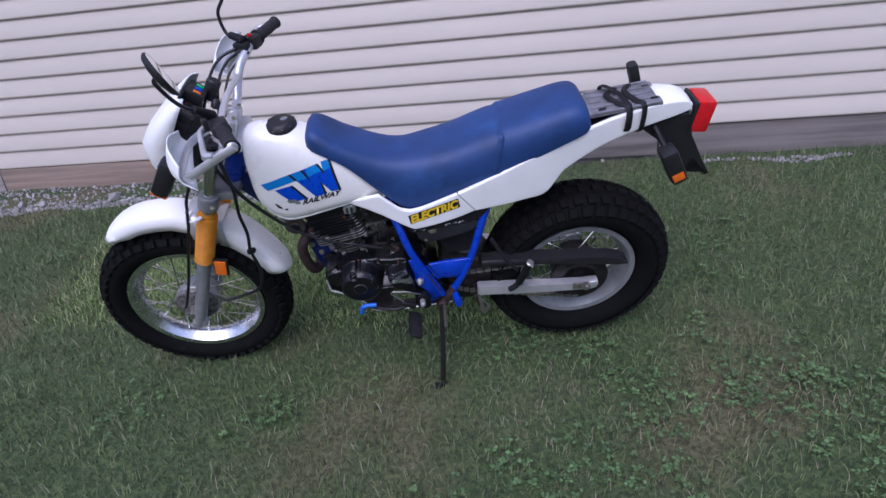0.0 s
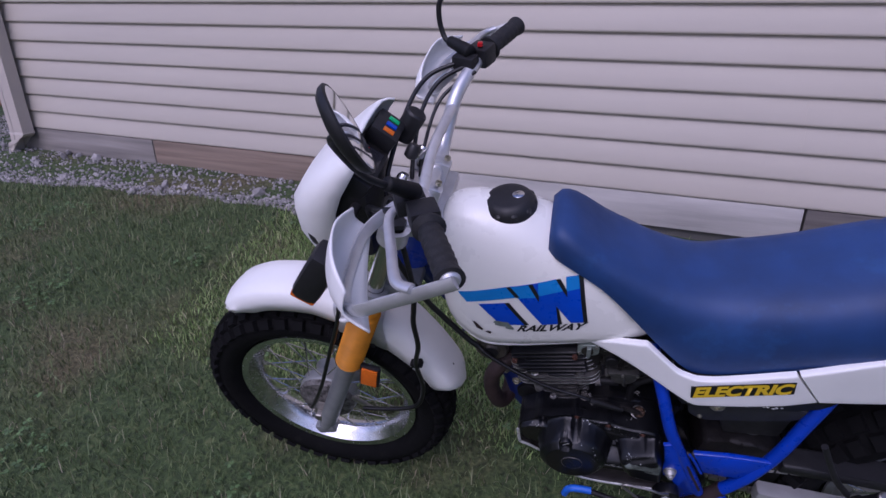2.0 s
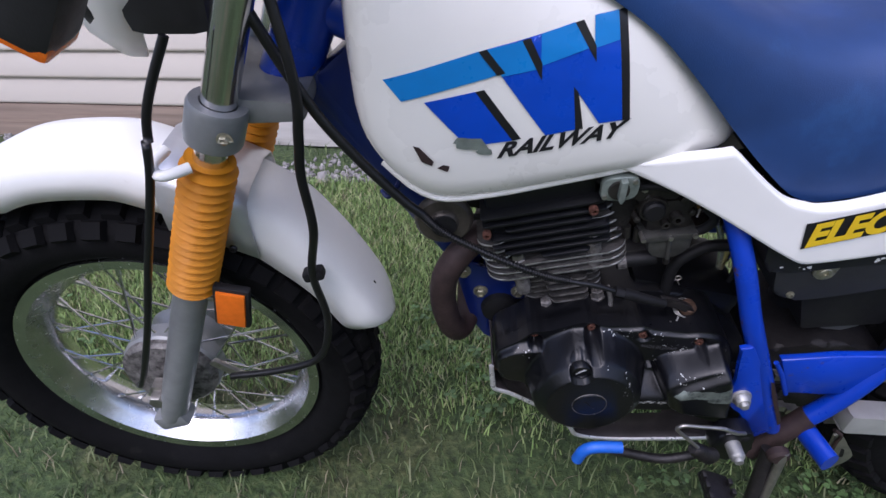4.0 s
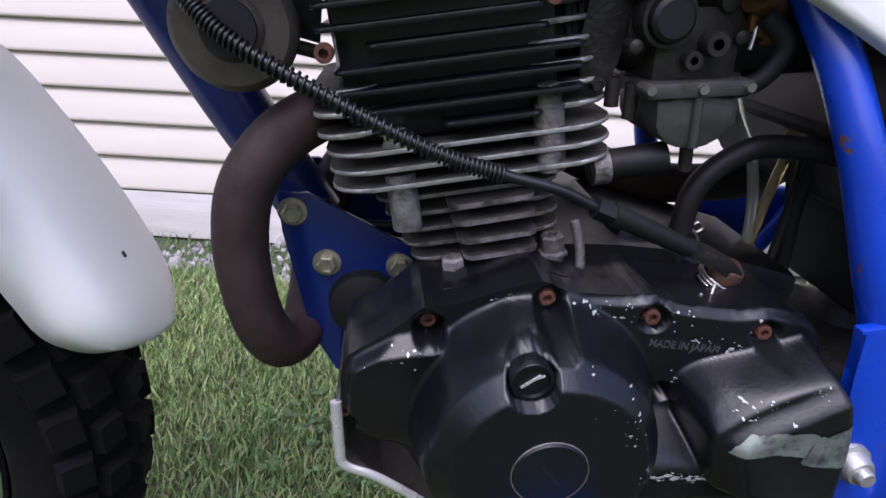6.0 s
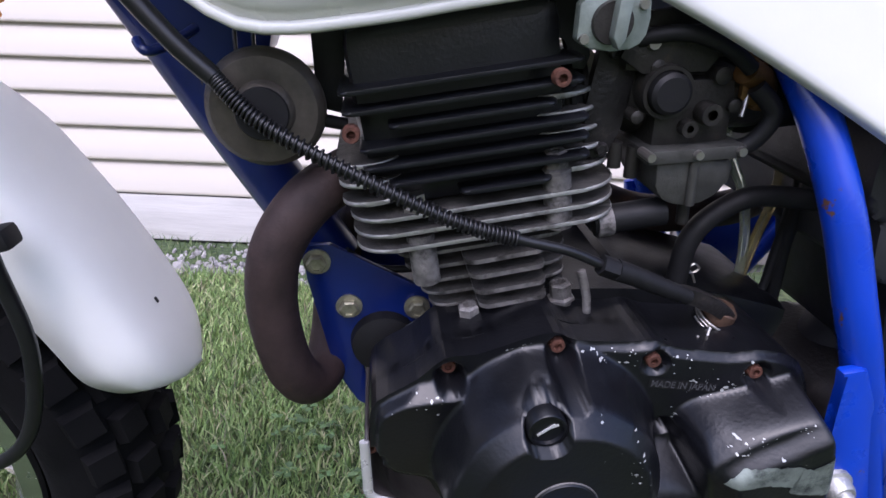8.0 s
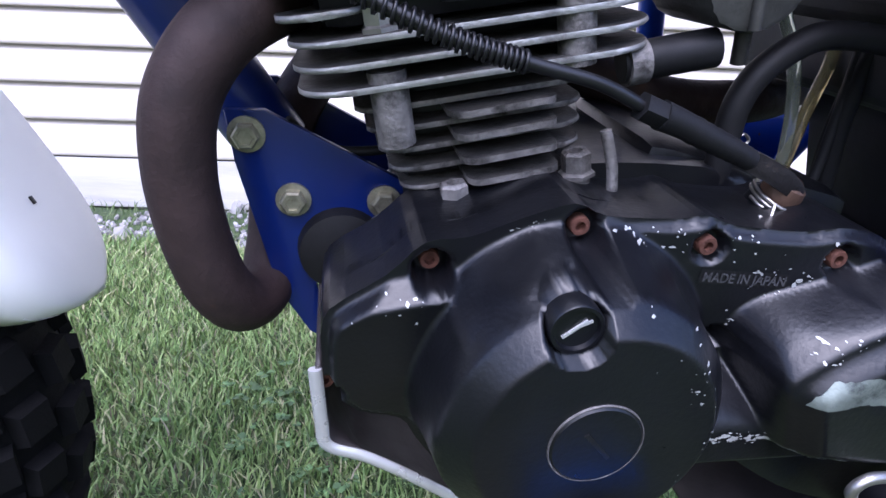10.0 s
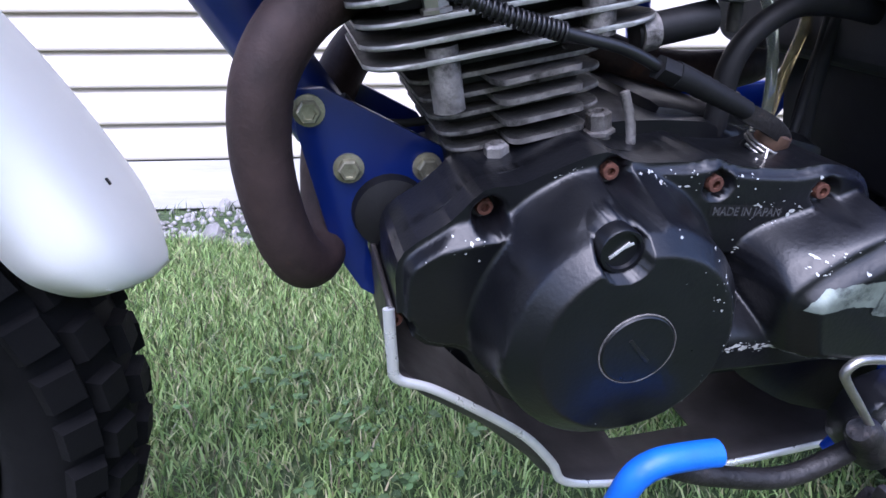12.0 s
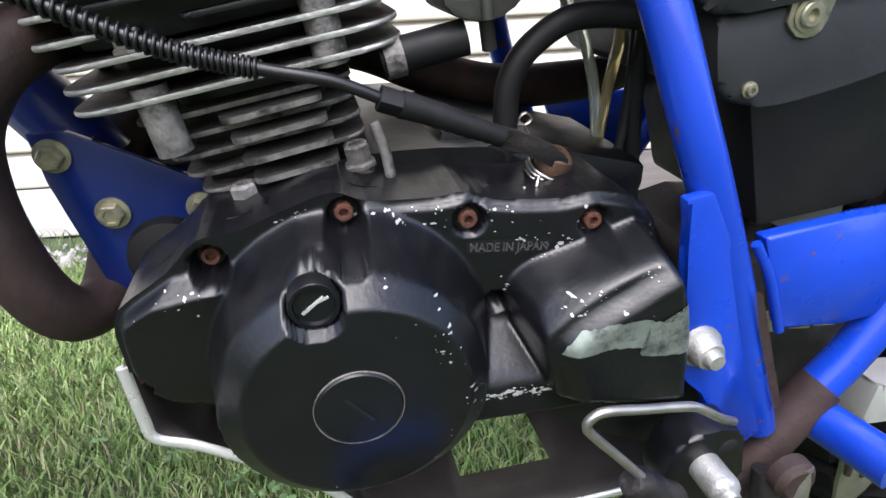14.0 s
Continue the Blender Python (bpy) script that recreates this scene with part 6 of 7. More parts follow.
# the web between dome and lobe is worn bright along its crest
for k in range(26):
    x, z = -0.030 + 0.0026 * k + CH.uniform(-0.001, 0.001), 0.4635 + CH.gauss(0, 0.0014)
    r = CH.uniform(0.0008, 0.0028)
    decal("worn_crest", [(x + r * math.cos(q * 0.7) * CH.uniform(0.5, 1.4), z + r * 0.45 * math.sin(q * 0.7) * CH.uniform(0.4, 1.5)) for q in range(9)], cover_side, M_CHIP, cover, "", 0.0006, 0.004)
# cast maker's words in a shallow frame
decal("nameplate_frame", [(-0.0330, 0.5395), (0.0103, 0.5392), (0.0103, 0.5315), (-0.0330, 0.5318)], cover_side, M_CABLE, cover, "recessed plate", 0.0004)
text_mesh("MADE IN JAPAN", 0.01, (-0.0315, 0.5332), (0.0403, -0.0002), (0.0, 0.0070), cover_side, M_LETTER, cover, "cast_lettering", "cast lettering", 0.0010)
# lower sprocket guard lobe
prism("sprocket_guard", rounded([(0.012, 0.432), (0.021, 0.420), (0.04, 0.404), (0.085, 0.378), (0.142, 0.362), (0.178, 0.361), (0.185, 0.39), (0.15, 0.43), (0.05, 0.44)], 3), -0.117, -0.05, M_ENGINE, bike, "black sprocket guard", 0.012, 3)

# ---- cylinder and head: local frame leaning forward ----
CYL, CA = V(-0.125, 0, 0.585), radians(12.0)
CU, CVV = V(math.cos(CA), 0, math.sin(CA)), V(-math.sin(CA), 0, math.cos(CA))
TILT = Matrix((CU, V(0, 1, 0), CVV)).transposed().to_4x4()


def cyl(u, l, v):
    return CYL + CU * u + CVV * v + V(0, l, 0)


def fin(u0, u1, l0, l1, v, material, r=0.018, th=0.0026, name="fin", parent=None, wave=0.0):
    """A cooling fin: a thin plate with rounded corners."""
    bm = bmesh.new()
    rim = []
    for cu_, cl_, a0 in ((u1 - r, l1 - r, 0), (u0 + r, l1 - r, 90), (u0 + r, l0 + r, 180), (u1 - r, l0 + r, 270)):
        for k in range(7):
            a = radians(a0 + k * 15)
            rim.append((cu_ + r * math.cos(a), cl_ + r * math.sin(a)))
    lo = [bm.verts.new(cyl(u, l, v - th / 2 + wave * math.sin(u * 130) * (l < 0))) for u, l in rim]
    hi = [bm.verts.new(cyl(u, l, v + th / 2 + wave * math.sin(u * 130) * (l < 0))) for u, l in rim]
    n = len(rim)
    bm.faces.new(lo[::-1])
    bm.faces.new(hi)
    es = []
    for k in range(n):
        bm.faces.new((lo[k], lo[(k + 1) % n], hi[(k + 1) % n], hi[k]))
    es = [e for e in bm.edges if abs((e.verts[0].co - e.verts[1].co).dot(CVV)) < 1e-6]
    bmesh.ops.bevel(bm, geom=es, offset=th * 0.3, segments=1, affect="EDGES")
    bm.normal_update()
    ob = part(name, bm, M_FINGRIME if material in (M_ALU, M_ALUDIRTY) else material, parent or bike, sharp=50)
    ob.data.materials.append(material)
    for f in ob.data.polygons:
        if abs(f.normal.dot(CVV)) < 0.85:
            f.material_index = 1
    return ob


# barrel core
part("cylinder_barrel", add_box(bmesh.new(), cyl(-0.006, 0.005, -0.01), (0.080, 0.094, 0.11), TILT, 0.015), M_HEADCOVER, bike, "grimy cast cylinder barrel", sharp=50)
barrel = bpy.data.objects["cylinder_barrel"]
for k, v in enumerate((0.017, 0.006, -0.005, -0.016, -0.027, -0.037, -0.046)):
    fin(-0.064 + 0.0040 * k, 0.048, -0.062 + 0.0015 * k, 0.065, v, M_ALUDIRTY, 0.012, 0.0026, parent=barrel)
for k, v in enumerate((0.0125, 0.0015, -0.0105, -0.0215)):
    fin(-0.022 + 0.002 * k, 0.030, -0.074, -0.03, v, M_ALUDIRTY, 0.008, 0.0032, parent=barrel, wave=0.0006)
part("base_flange", add_box(bmesh.new(), cyl(0.004, 0, -0.055), (0.108, 0.135, 0.010), TILT, 0.004), M_ALUDIRTY, barrel, sharp=50)
# head
part("cylinder_head", add_box(bmesh.new(), cyl(-0.008, 0.0, 0.065), (0.105, 0.098, 0.075), TILT, 0.012), M_HEADCOVER, bike, "finned aluminium cylinder head", sharp=50)
head = bpy.data.objects["cylinder_head"]
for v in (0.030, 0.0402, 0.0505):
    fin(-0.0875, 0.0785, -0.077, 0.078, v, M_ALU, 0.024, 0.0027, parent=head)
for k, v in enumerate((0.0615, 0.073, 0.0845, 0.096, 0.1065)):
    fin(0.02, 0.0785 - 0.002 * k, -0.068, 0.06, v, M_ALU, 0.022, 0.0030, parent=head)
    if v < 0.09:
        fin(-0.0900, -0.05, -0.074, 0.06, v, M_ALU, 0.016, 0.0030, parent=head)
# black rocker cover with its fins
rc = part("rocker_cover", add_box(bmesh.new(), cyl(-0.012, 0.0, 0.106), (0.122, 0.130, 0.108), TILT, 0.012), M_HEADCOVER, bike, "black finned rocker cover", sharp=50)
for k, v in enumerate((0.1275, 0.1165, 0.106, 0.095, 0.084, 0.073, 0.062)):
    u0, u1 = (-0.079, 0.056) if k in (0, 1) else (-0.073, 0.058)
    if k == 2:
        u0, u1 = -0.055, 0.040
    if k == 6:
        u0, u1 = -0.02, 0.035
    if k == 5:
        u0 = -0.060
    fin(u0, u1, -0.0815, 0.08, v, M_HEADCOVER, 0.006, 0.0025, parent=rc)
part("upper_cover", add_box(bmesh.new(), cyl(-0.010, 0.0, 0.146), (0.110, 0.128, 0.034), TILT, 0.010), M_HEADCOVER, rc, "smooth upper face", sharp=50)
# flat shield plate beside the rocker cover
prism("head_stay", [(-0.243, 0.675), (-0.228, 0.672), (-0.226, 0.735), (-0.236, 0.742), (-0.247, 0.72)], -0.03, -0.025, M_PLASTIC, bike, "black head stay", 0.001)
prism("head_stay", [(-0.125, 0.755), (-0.095, 0.748), (-0.086, 0.72), (-0.088, 0.712), (-0.096, 0.712), (-0.102, 0.728), (-0.128, 0.738)], -0.055, -0.048, M_PLASTIC, bike, "black head stay", 0.001)
bolt(bike, (-0.110, -0.080, 0.711), 0.0050, 0.007, M_RUSTBOLT, "cover_screw", False, True)
bolt(bike, (-0.221, -0.076, 0.673), 0.0050, 0.007, M_RUSTBOLT, "cover_screw", False, True)


def column(u, l, v0, v1, r, top):
    c = part("stud_column", add_tube(bmesh.new(), [cyl(u, l, v0), cyl(u, l, v1)], r, 16), M_ALUDIRTY, head, "grimy cast stud column", sharp=50)
    if top:
        lathe("nut", [(0.0095, 0), (0.0095, 0.002), (0.0075, 0.003), (0.0075, 0.012), (0.006, 0.0135), (0.0035, 0.0135), (0.0035, 0.009), (0, 0.009)], cyl(u, l, v1), M_ALUDIRTY, head, axis=tuple(CVV), n=6)


column(0.040, -0.068, 0.026, 0.062, 0.0088, True)
column(-0.047, -0.068, 0.002, 0.036, 0.0088, False)
lathe("nut", [(0.0085, 0), (0.0085, 0.002), (0.007, 0.003), (0.007, 0.010), (0, 0.010)], cyl(-0.047, -0.068, 0.052), M_STEELROD, head, axis=tuple(CVV), n=6)
column(-0.023, -0.066, -0.05, -0.036, 0.007, True)
column(0.040, -0.066, -0.05, -0.030, 0.007, True)
tube("stud_bracket", [cyl(0.052, -0.074, -0.006), cyl(0.054, -0.078, -0.030), cyl(0.045, -0.078, -0.042), cyl(-0.02, -0.078, -0.048)], 0.003, M_ALUDIRTY, bike, n=8, sm=4)

# exhaust
PIPE = [(-0.205, -0.01, 0.636), (-0.226, -0.03, 0.633), (-0.250, -0.048, 0.618), (-0.267, -0.055, 0.590), (-0.2715, -0.055, 0.555), (-0.268, -0.053, 0.520), (-0.260, -0.049, 0.490), (-0.250, -0.038, 0.472), (-0.240, -0.016, 0.470), (-0.236, 0.008, 0.488), (-0.234, 0.03, 0.52), (-0.225, 0.06, 0.56), (-0.19, 0.090, 0.598), (-0.12, 0.092, 0.614), (-0.06, 0.080, 0.604), (-0.02, 0.068, 0.590), (0.028, 0.064, 0.578), (0.093, 0.080, 0.5745), (0.17, 0.11, 0.580), (0.30, 0.18, 0.62)]
tube("exhaust_pipe", PIPE, 0.0168, M_RUST, bike, "rust-brown exhaust pipe", n=20)
lathe("exhaust_flange", [(0.028, 0), (0.028, 0.008), (0.02, 0.012), (0.017, 0.012)], (-0.205, -0.01, 0.636), M_RUST, bike, axis=(-0.95, -0.25, 0.1), n=20)
lathe("muffler", [(0, 0), (0.03, 0.0), (0.055, 0.03), (0.06, 0.08), (0.06, 0.36), (0.05, 0.40), (0, 0.40)], (0.28, 0.19, 0.62), M_PLASTIC, bike, "black muffler on the far side", axis=(0.93, 0, 0.36), n=28)

# horn
hn = lathe("horn", [(0, -0.012), (0.013, -0.012), (0.0155, -0.010), (0.017, -0.006), (0.022, -0.0065), (0.029, -0.0055), (0.0325, -0.002), (0.0335, 0.002), (0.032, 0.006), (0.022, 0.012), (0.018, 0.03), (0, 0.03)], (-0.2688, -0.060, 0.6795), M_HORN, bike, "round steel horn, rusty brown", n=40)
lathe("horn_centre", [(0, -0.002), (0.014, -0.002), (0.0145, 0)], (-0.2688, -0.072, 0.6795), M_RUBBER, hn, n=32)
for dx in (-0.008, 0.002):
    tube("horn_wire", [(-0.278 + dx, -0.045, 0.705), (-0.279 + dx, -0.04, 0.722), (-0.276 + dx, -0.03, 0.740)], 0.0013, M_CABLE, hn, n=6)
tube("horn_bracket", [(-0.245, -0.045, 0.672), (-0.225, -0.04, 0.668)], 0.004, M_PLASTIC, hn, n=8)

# clutch cable with its spring sleeve
CB = spline([V(-0.292, -0.075, 0.698), V(-0.269, -0.080, 0.677), V(-0.220, -0.090, 0.654), V(-0.165, -0.097, 0.632), V(-0.125, -0.100, 0.6225), V(-0.094, -0.101, 0.6165), V(-0.072, -0.101, 0.608)], 10)
part("cable_core", add_tube(bmesh.new(), CB, [0.0032 if q.x < -0.125 else 0.0031 for q in CB], 10), M_CABLE, bike, "black clutch cable", sharp=60)
coil = []
turns = 62
seg = [p for p in CB if p.x < -0.122]
for i in range(turns * 9):
    s = i / (turns * 9 - 1) * (len(seg) - 1)
    k = min(int(s), len(seg) - 2)
    p = seg[k].lerp(seg[k + 1], s - k)
    d = (seg[k + 1] - seg[k]).normalized()
    a1 = d.cross(V(0, 1, 0)).normalized()
    a2 = d.cross(a1)
    ang = i / 9 * 2 * math.pi
    coil.append(p + (a1 * math.cos(ang) + a2 * math.sin(ang)) * 0.0042)
part("cable_spring", add_tube(bmesh.new(), coil, 0.0010, 5), M_CABLE, bike, "black coiled cable spring", sharp=80)
tube("cable_adjuster", [(-0.073, -0.101, 0.6083), (-0.062, -0.101, 0.6047)], 0.0066, M_RUBBER, bike, n=6)
cbp = spline([V(-0.063, -0.101, 0.605), V(-0.052, -0.1005, 0.6015), V(-0.036, -0.100, 0.5955), V(-0.020, -0.099, 0.5895), V(-0.010, -0.098, 0.5855)], 6)
part("cable_boot", add_tube(bmesh.new(), cbp, [0.0068 - 0.0020 * k / (len(cbp) - 1) + 0.0004 * (k % 2) * (k > 8) for k in range(len(cbp))], 14), M_RUBBER, bike, "black ribbed rubber cable boot", sharp=60)
prism("release_arm", rounded([(-0.014, 0.590), (0.000, 0.587), (0.020, 0.5785), (0.030, 0.570), (0.026, 0.564), (0.012, 0.571), (-0.006, 0.578), (-0.015, 0.583)], 2), -0.094, -0.088, M_GRIME, bike, "dark steel clutch release arm", 0.0012)
RA = V(0.28, -0.30, 0.91).normalized()
RC = V(0.0235, -0.083, 0.5605)
boss = lathe("release_boss", [(0.0125, -0.030), (0.0125, -0.004), (0.0115, 0.0), (0, 0.0)], RC, M_ENGINE, bike, "black release shaft boss", axis=tuple(RA), n=24)
lathe("clutch_release", [(0.0100, 0.0), (0.0105, 0.005), (0.0092, 0.009), (0.0045, 0.0125), (0, 0.013)], RC + RA * 0.002, M_BRONZE, bike, "brown release shaft cap", axis=tuple(RA), n=24)
ru, rv = RA.cross(V(0, 1, 0)).normalized(), RA.cross(RA.cross(V(0, 1, 0))).normalized()
turns_ = [RC + RA * (-0.003 + 0.0024 * k / 16) + (ru * math.cos(k * 0.393) + rv * math.sin(k * 0.393)) * 0.0132 for k in range(48)]
part("release_spring", add_tube(bmesh.new(), turns_, 0.0010, 6), M_STEELROD, bike, "bright steel return spring", sharp=80)
tube("spring_hook", [(0.0115, -0.098, 0.5635), (0.009, -0.101, 0.557), (0.0055, -0.1025, 0.5535), (0.0015, -0.1025, 0.556), (0.0025, -0.102, 0.5595)], 0.0011, M_STEELROD, bike, n=6)
tube("spring_end", [(0.033, -0.092, 0.560), (0.040, -0.092, 0.552), (0.046, -0.092, 0.545)], 0.0011, M_STEELROD, bike, n=6)
tube("retaining_clip", [(0.012, -0.05, 0.579), (0.020, -0.05, 0.578), (0.024, -0.05, 0.5815), (0.020, -0.05, 0.585), (0.016, -0.05, 0.5815), (0.020, -0.05, 0.577), (0.024, -0.05, 0.570)], 0.0009, M_STEELROD, bike, n=6)
tube("cable_tie", [(-0.338, -0.045, 0.709), (-0.331, -0.052, 0.705), (-0.322, -0.038, 0.708), (-0.315, -0.015, 0.714)], 0.003, M_NAVY, bike, "blue cable hook", n=8)

# fuel tap
tap = prism("fuel_tap", rounded([(-0.108, 0.748), (-0.100, 0.754), (-0.078, 0.756), (-0.071, 0.752), (-0.070, 0.736), (-0.078, 0.728), (-0.098, 0.7265), (-0.107, 0.731)], 2), -0.088, -0.079, M_ZINC, bike, "grey cast fuel tap with a lever", 0.0015)
lathe("tap_dial", [(0, -0.003), (0.0105, -0.003), (0.011, 0)], (-0.090, -0.088, 0.7405), M_CARB, tap, n=24)
prism("tap_lever", [(-0.0915, 0.755), (-0.0845, 0.7565), (-0.0845, 0.734), (-0.0875, 0.728), (-0.0915, 0.734)], -0.098, -0.089, M_ZINC, tap, "", 0.0015)
for x, z in ((-0.075, 0.7505), (-0.1035, 0.7315)):
    lathe("screw", [(0, -0.002), (0.0025, -0.002), (0.0028, 0)], (x, -0.088, z), M_STEELROD, tap, n=10)

# carburettor
cb = part("carburettor", add_tube(bmesh.new(), [V(-0.078, -0.035, 0.697), V(-0.060, -0.036, 0.699), V(-0.052, -0.036, 0.700), V(0.0, -0.038, 0.705), V(0.012, -0.038, 0.706), V(0.03, -0.036, 0.708)], [0.022, 0.023, 0.027, 0.028, 0.026, 0.027], 24), M_CARB, bike, "grimy cast carburettor", sharp=40)
box("carb_body", (-0.022, -0.048, 0.692), (0.050, 0.045, 0.045), M_CARB, cb, "", Matrix.Rotation(radians(-6), 4, "Y"), 0.008)
box("carb_cover", (-0.046, -0.05, 0.728), (0.052, 0.04, 0.024), M_CARB, cb, "", Matrix.Rotation(radians(-6), 4, "Y"), 0.006)
lathe("choke_cap", [(0, -0.008), (0.0095, -0.008), (0.0118, -0.006), (0.0122, 0.0), (0.0122, 0.012)], (-0.044, -0.074, 0.7055), M_RUBBER, cb, "round black cap", n=28)
lathe("idle_port", [(0.003, -0.010), (0.0062, -0.010), (0.0068, -0.008), (0.0068, 0.01)], (-0.017, -0.071, 0.6955), M_CARB, cb, n=20)
lathe("idle_port", [(0.0022, -0.006), (0.005, -0.006), (0.005, 0.01)], (-0.0265, -0.072, 0.686), M_CARB, cb, n=16)
FB = [(-0.051, 0.672), (0.009, 0.680), (0.011, 0.672), (-0.049, 0.664)]
prism("bowl_flange", FB, -0.082, -0.010, M_BOWL, cb, "grey float bowl flange", 0.0015)
prism("float_bowl", rounded([(-0.042, 0.665), (0.004, 0.671), (0.006, 0.655), (0.0, 0.645), (-0.014, 0.638), (-0.032, 0.641), (-0.039, 0.650)], 2), -0.078, -0.018, M_BOWL, cb, "grey cast float bowl", 0.004)
tube("bowl_rib", [(-0.019, -0.079, 0.668), (-0.015, -0.079, 0.640)], 0.003, M_BOWL, cb, n=8)
tube("drain_spout", [(-0.014, -0.07, 0.642), (-0.010, -0.068, 0.624)], 0.004, M_CARB, cb, n=10)
for x, z, h in ((-0.062, 0.672, 0.016), (-0.050, 0.670, 0.02)):
    tube("manifold_bolt", [(x, -0.06, z), (x + 0.002, -0.06, z - h)], 0.0045, M_CARB, cb, n=8)
tube("intake_rubber", [(-0.105, -0.03, 0.69), (-0.075, -0.034, 0.697)], 0.0235, M_RUBBER, bike, "black rubber intake", n=24)
lathe("intake_clamp", [(0.0245, -0.004), (0.026, -0.003), (0.026, 0.003), (0.0245, 0.004)], (-0.079, -0.033, 0.696), M_STEELROD, bike, axis=(1, 0, 0.15), n=28)
tube("airbox_rubber", [(0.025, -0.035, 0.708), (0.06, -0.025, 0.712), (0.10, -0.015, 0.715)], 0.032, M_RUBBER, bike, "black rubber airbox duct", n=24)
tube("overflow_fitting", [(0.002, -0.07, 0.72), (0.018, -0.065, 0.713), (0.022, -0.06, 0.70)], 0.008, M_BRASS, bike, "tarnished brass fitting", n=12)
prism("linkage_plate", [(-0.070, 0.738), (-0.02, 0.744), (-0.012, 0.735), (-0.022, 0.718), (-0.06, 0.714), (-0.075, 0.722)], -0.072, -0.067, M_CARB, cb, "", 0.0012)
lathe("linkage_screw", [(0, -0.003), (0.0035, -0.003), (0.0042, 0)], (-0.058, -0.072, 0.731), M_STEELROD, cb, n=8)
tube("vent_hose", [(0.008, -0.075, 0.712), (0.022, -0.078, 0.698), (0.016, -0.075, 0.680), (0.004, -0.07, 0.672)], 0.0055, M_RUBBER, bike, n=10)
for x, z in ((-0.049, 0.6735), (0.006, 0.680), (-0.020, 0.6765)):
    lathe("bowl_screw", [(0, -0.003), (0.0026, -0.003), (0.003, 0), (0.003, 0.012)], (x, -0.082, z - 0.004), M_STEELROD, cb, n=10)
for x, z, r in ((-0.052, 0.7185, 0.0042), (-0.012, 0.7165, 0.005), (-0.036, 0.7335, 0.003), (0.000, 0.700, 0.004), (-0.058, 0.690, 0.0038)):
    lathe("cast_boss", [(0, -0.004), (r * 0.55, -0.004), (r, -0.003), (r, 0.012)], (x, -0.070, z), M_CARB, cb, n=14)
prism("throttle_bracket", rounded([(0.002, 0.722), (0.014, 0.725), (0.020, 0.712), (0.014, 0.700), (0.004, 0.704)], 2), -0.070, -0.066, M_BRASS, cb, "tarnished bracket", 0.0008)
prism("manifold_flange", rounded([(-0.083, 0.728), (-0.066, 0.730), (-0.060, 0.715), (-0.062, 0.680), (-0.068, 0.664), (-0.080, 0.663), (-0.086, 0.69)], 2), -0.062, -0.054, M_GRIME, cb, "dark manifold flange", 0.001)
for x, z in ((-0.075, 0.724), (-0.072, 0.668)):
    bolt(bike, (x, -0.062, z), 0.0042, 0.005, M_GRIME, "manifold_nut", False, False)
lathe("choke_ring", [(0.0128, -0.004), (0.0150, -0.004), (0.0156, -0.002), (0.0156, 0.010)], (-0.044, -0.072, 0.7055), M_CARB, cb, "cast ring round the cap", n=32)
prism("top_plate", rounded([(-0.078, 0.742), (-0.045, 0.750), (-0.012, 0.750), (-0.002, 0.738), (-0.010, 0.726), (-0.040, 0.724), (-0.074, 0.722)], 2), -0.066, -0.060, M_CARB, cb, "grimy bracket plate", 0.0012)
for x, z, r in ((-0.066, 0.734, 0.0028), (-0.022, 0.741, 0.0024), (-0.030, 0.731, 0.0020)):
    lathe("plate_hole", [(0, -0.0006), (r, -0.0006), (r * 1.1, 0.0)], (x, -0.066, z), M_RUBBER, cb, n=12)
prism("yellow_tab", rounded([(-0.004, 0.742), (0.012, 0.742), (0.017, 0.730), (0.006, 0.724), (-0.006, 0.731)], 2), -0.064, -0.060, M_BRASS, cb, "yellowed metal tab", 0.001)
for k in range(4):
    lathe("duct_ring", [(0.0235, -0.0025), (0.0262, -0.0015), (0.0262, 0.0015), (0.0235, 0.0025)], (-0.103 + 0.0075 * k, -0.030 - 0.001 * k, 0.6905 + 0.0017 * k), M_RUBBER, bike, "moulded ring of the rubber intake", axis=(0.97, -0.13, 0.22), n=24, closed=True)
for k, (x, l) in enumerate(((-0.055, -0.050), (-0.047, -0.030), (0.004, -0.052), (0.012, -0.030))):
    tube("throttle_rod", [(x, l - 0.012, 0.722), (x + 0.004, l - 0.016, 0.708), (x + 0.002, l - 0.020, 0.694)], 0.0016, M_STEELROD, cb, n=6)
tube("fuel_hose", [(-0.066, -0.07, 0.732), (-0.045, -0.078, 0.738), (-0.02, -0.08, 0.733), (0.0, -0.078, 0.722)], 0.0045, M_RUBBER, bike, "black fuel hose", n=10)
# hoses
rb = part("breather_hose", add_tube(bmesh.new(), spline([V(-0.066, -0.060, 0.6185), V(-0.045, -0.062, 0.624), V(-0.022, -0.064, 0.630)], 6), 0.0095, 16), M_RUBBER, bike, "black rubber breather hose", sharp=50)
lathe("hose_clamp", [(0.0085, -0.005), (0.0108, -0.005), (0.0108, 0.005), (0.0085, 0.005)], (-0.060, -0.061, 0.620), M_ALUDIRTY, rb, axis=(0.97, 0, 0.25), n=20, closed=True)
tube("black_hose", [(0.0065, -0.055, 0.560), (0.0058, -0.055, 0.5826), (0.0064, -0.055, 0.603), (0.0145, -0.055, 0.620), (0.0345, -0.055, 0.6355), (0.055, -0.055, 0.6395), (0.085, -0.055, 0.638), (0.13, -0.05, 0.632)], 0.0073, M_RUBBER, bike, "thick black rubber hose", n=14)
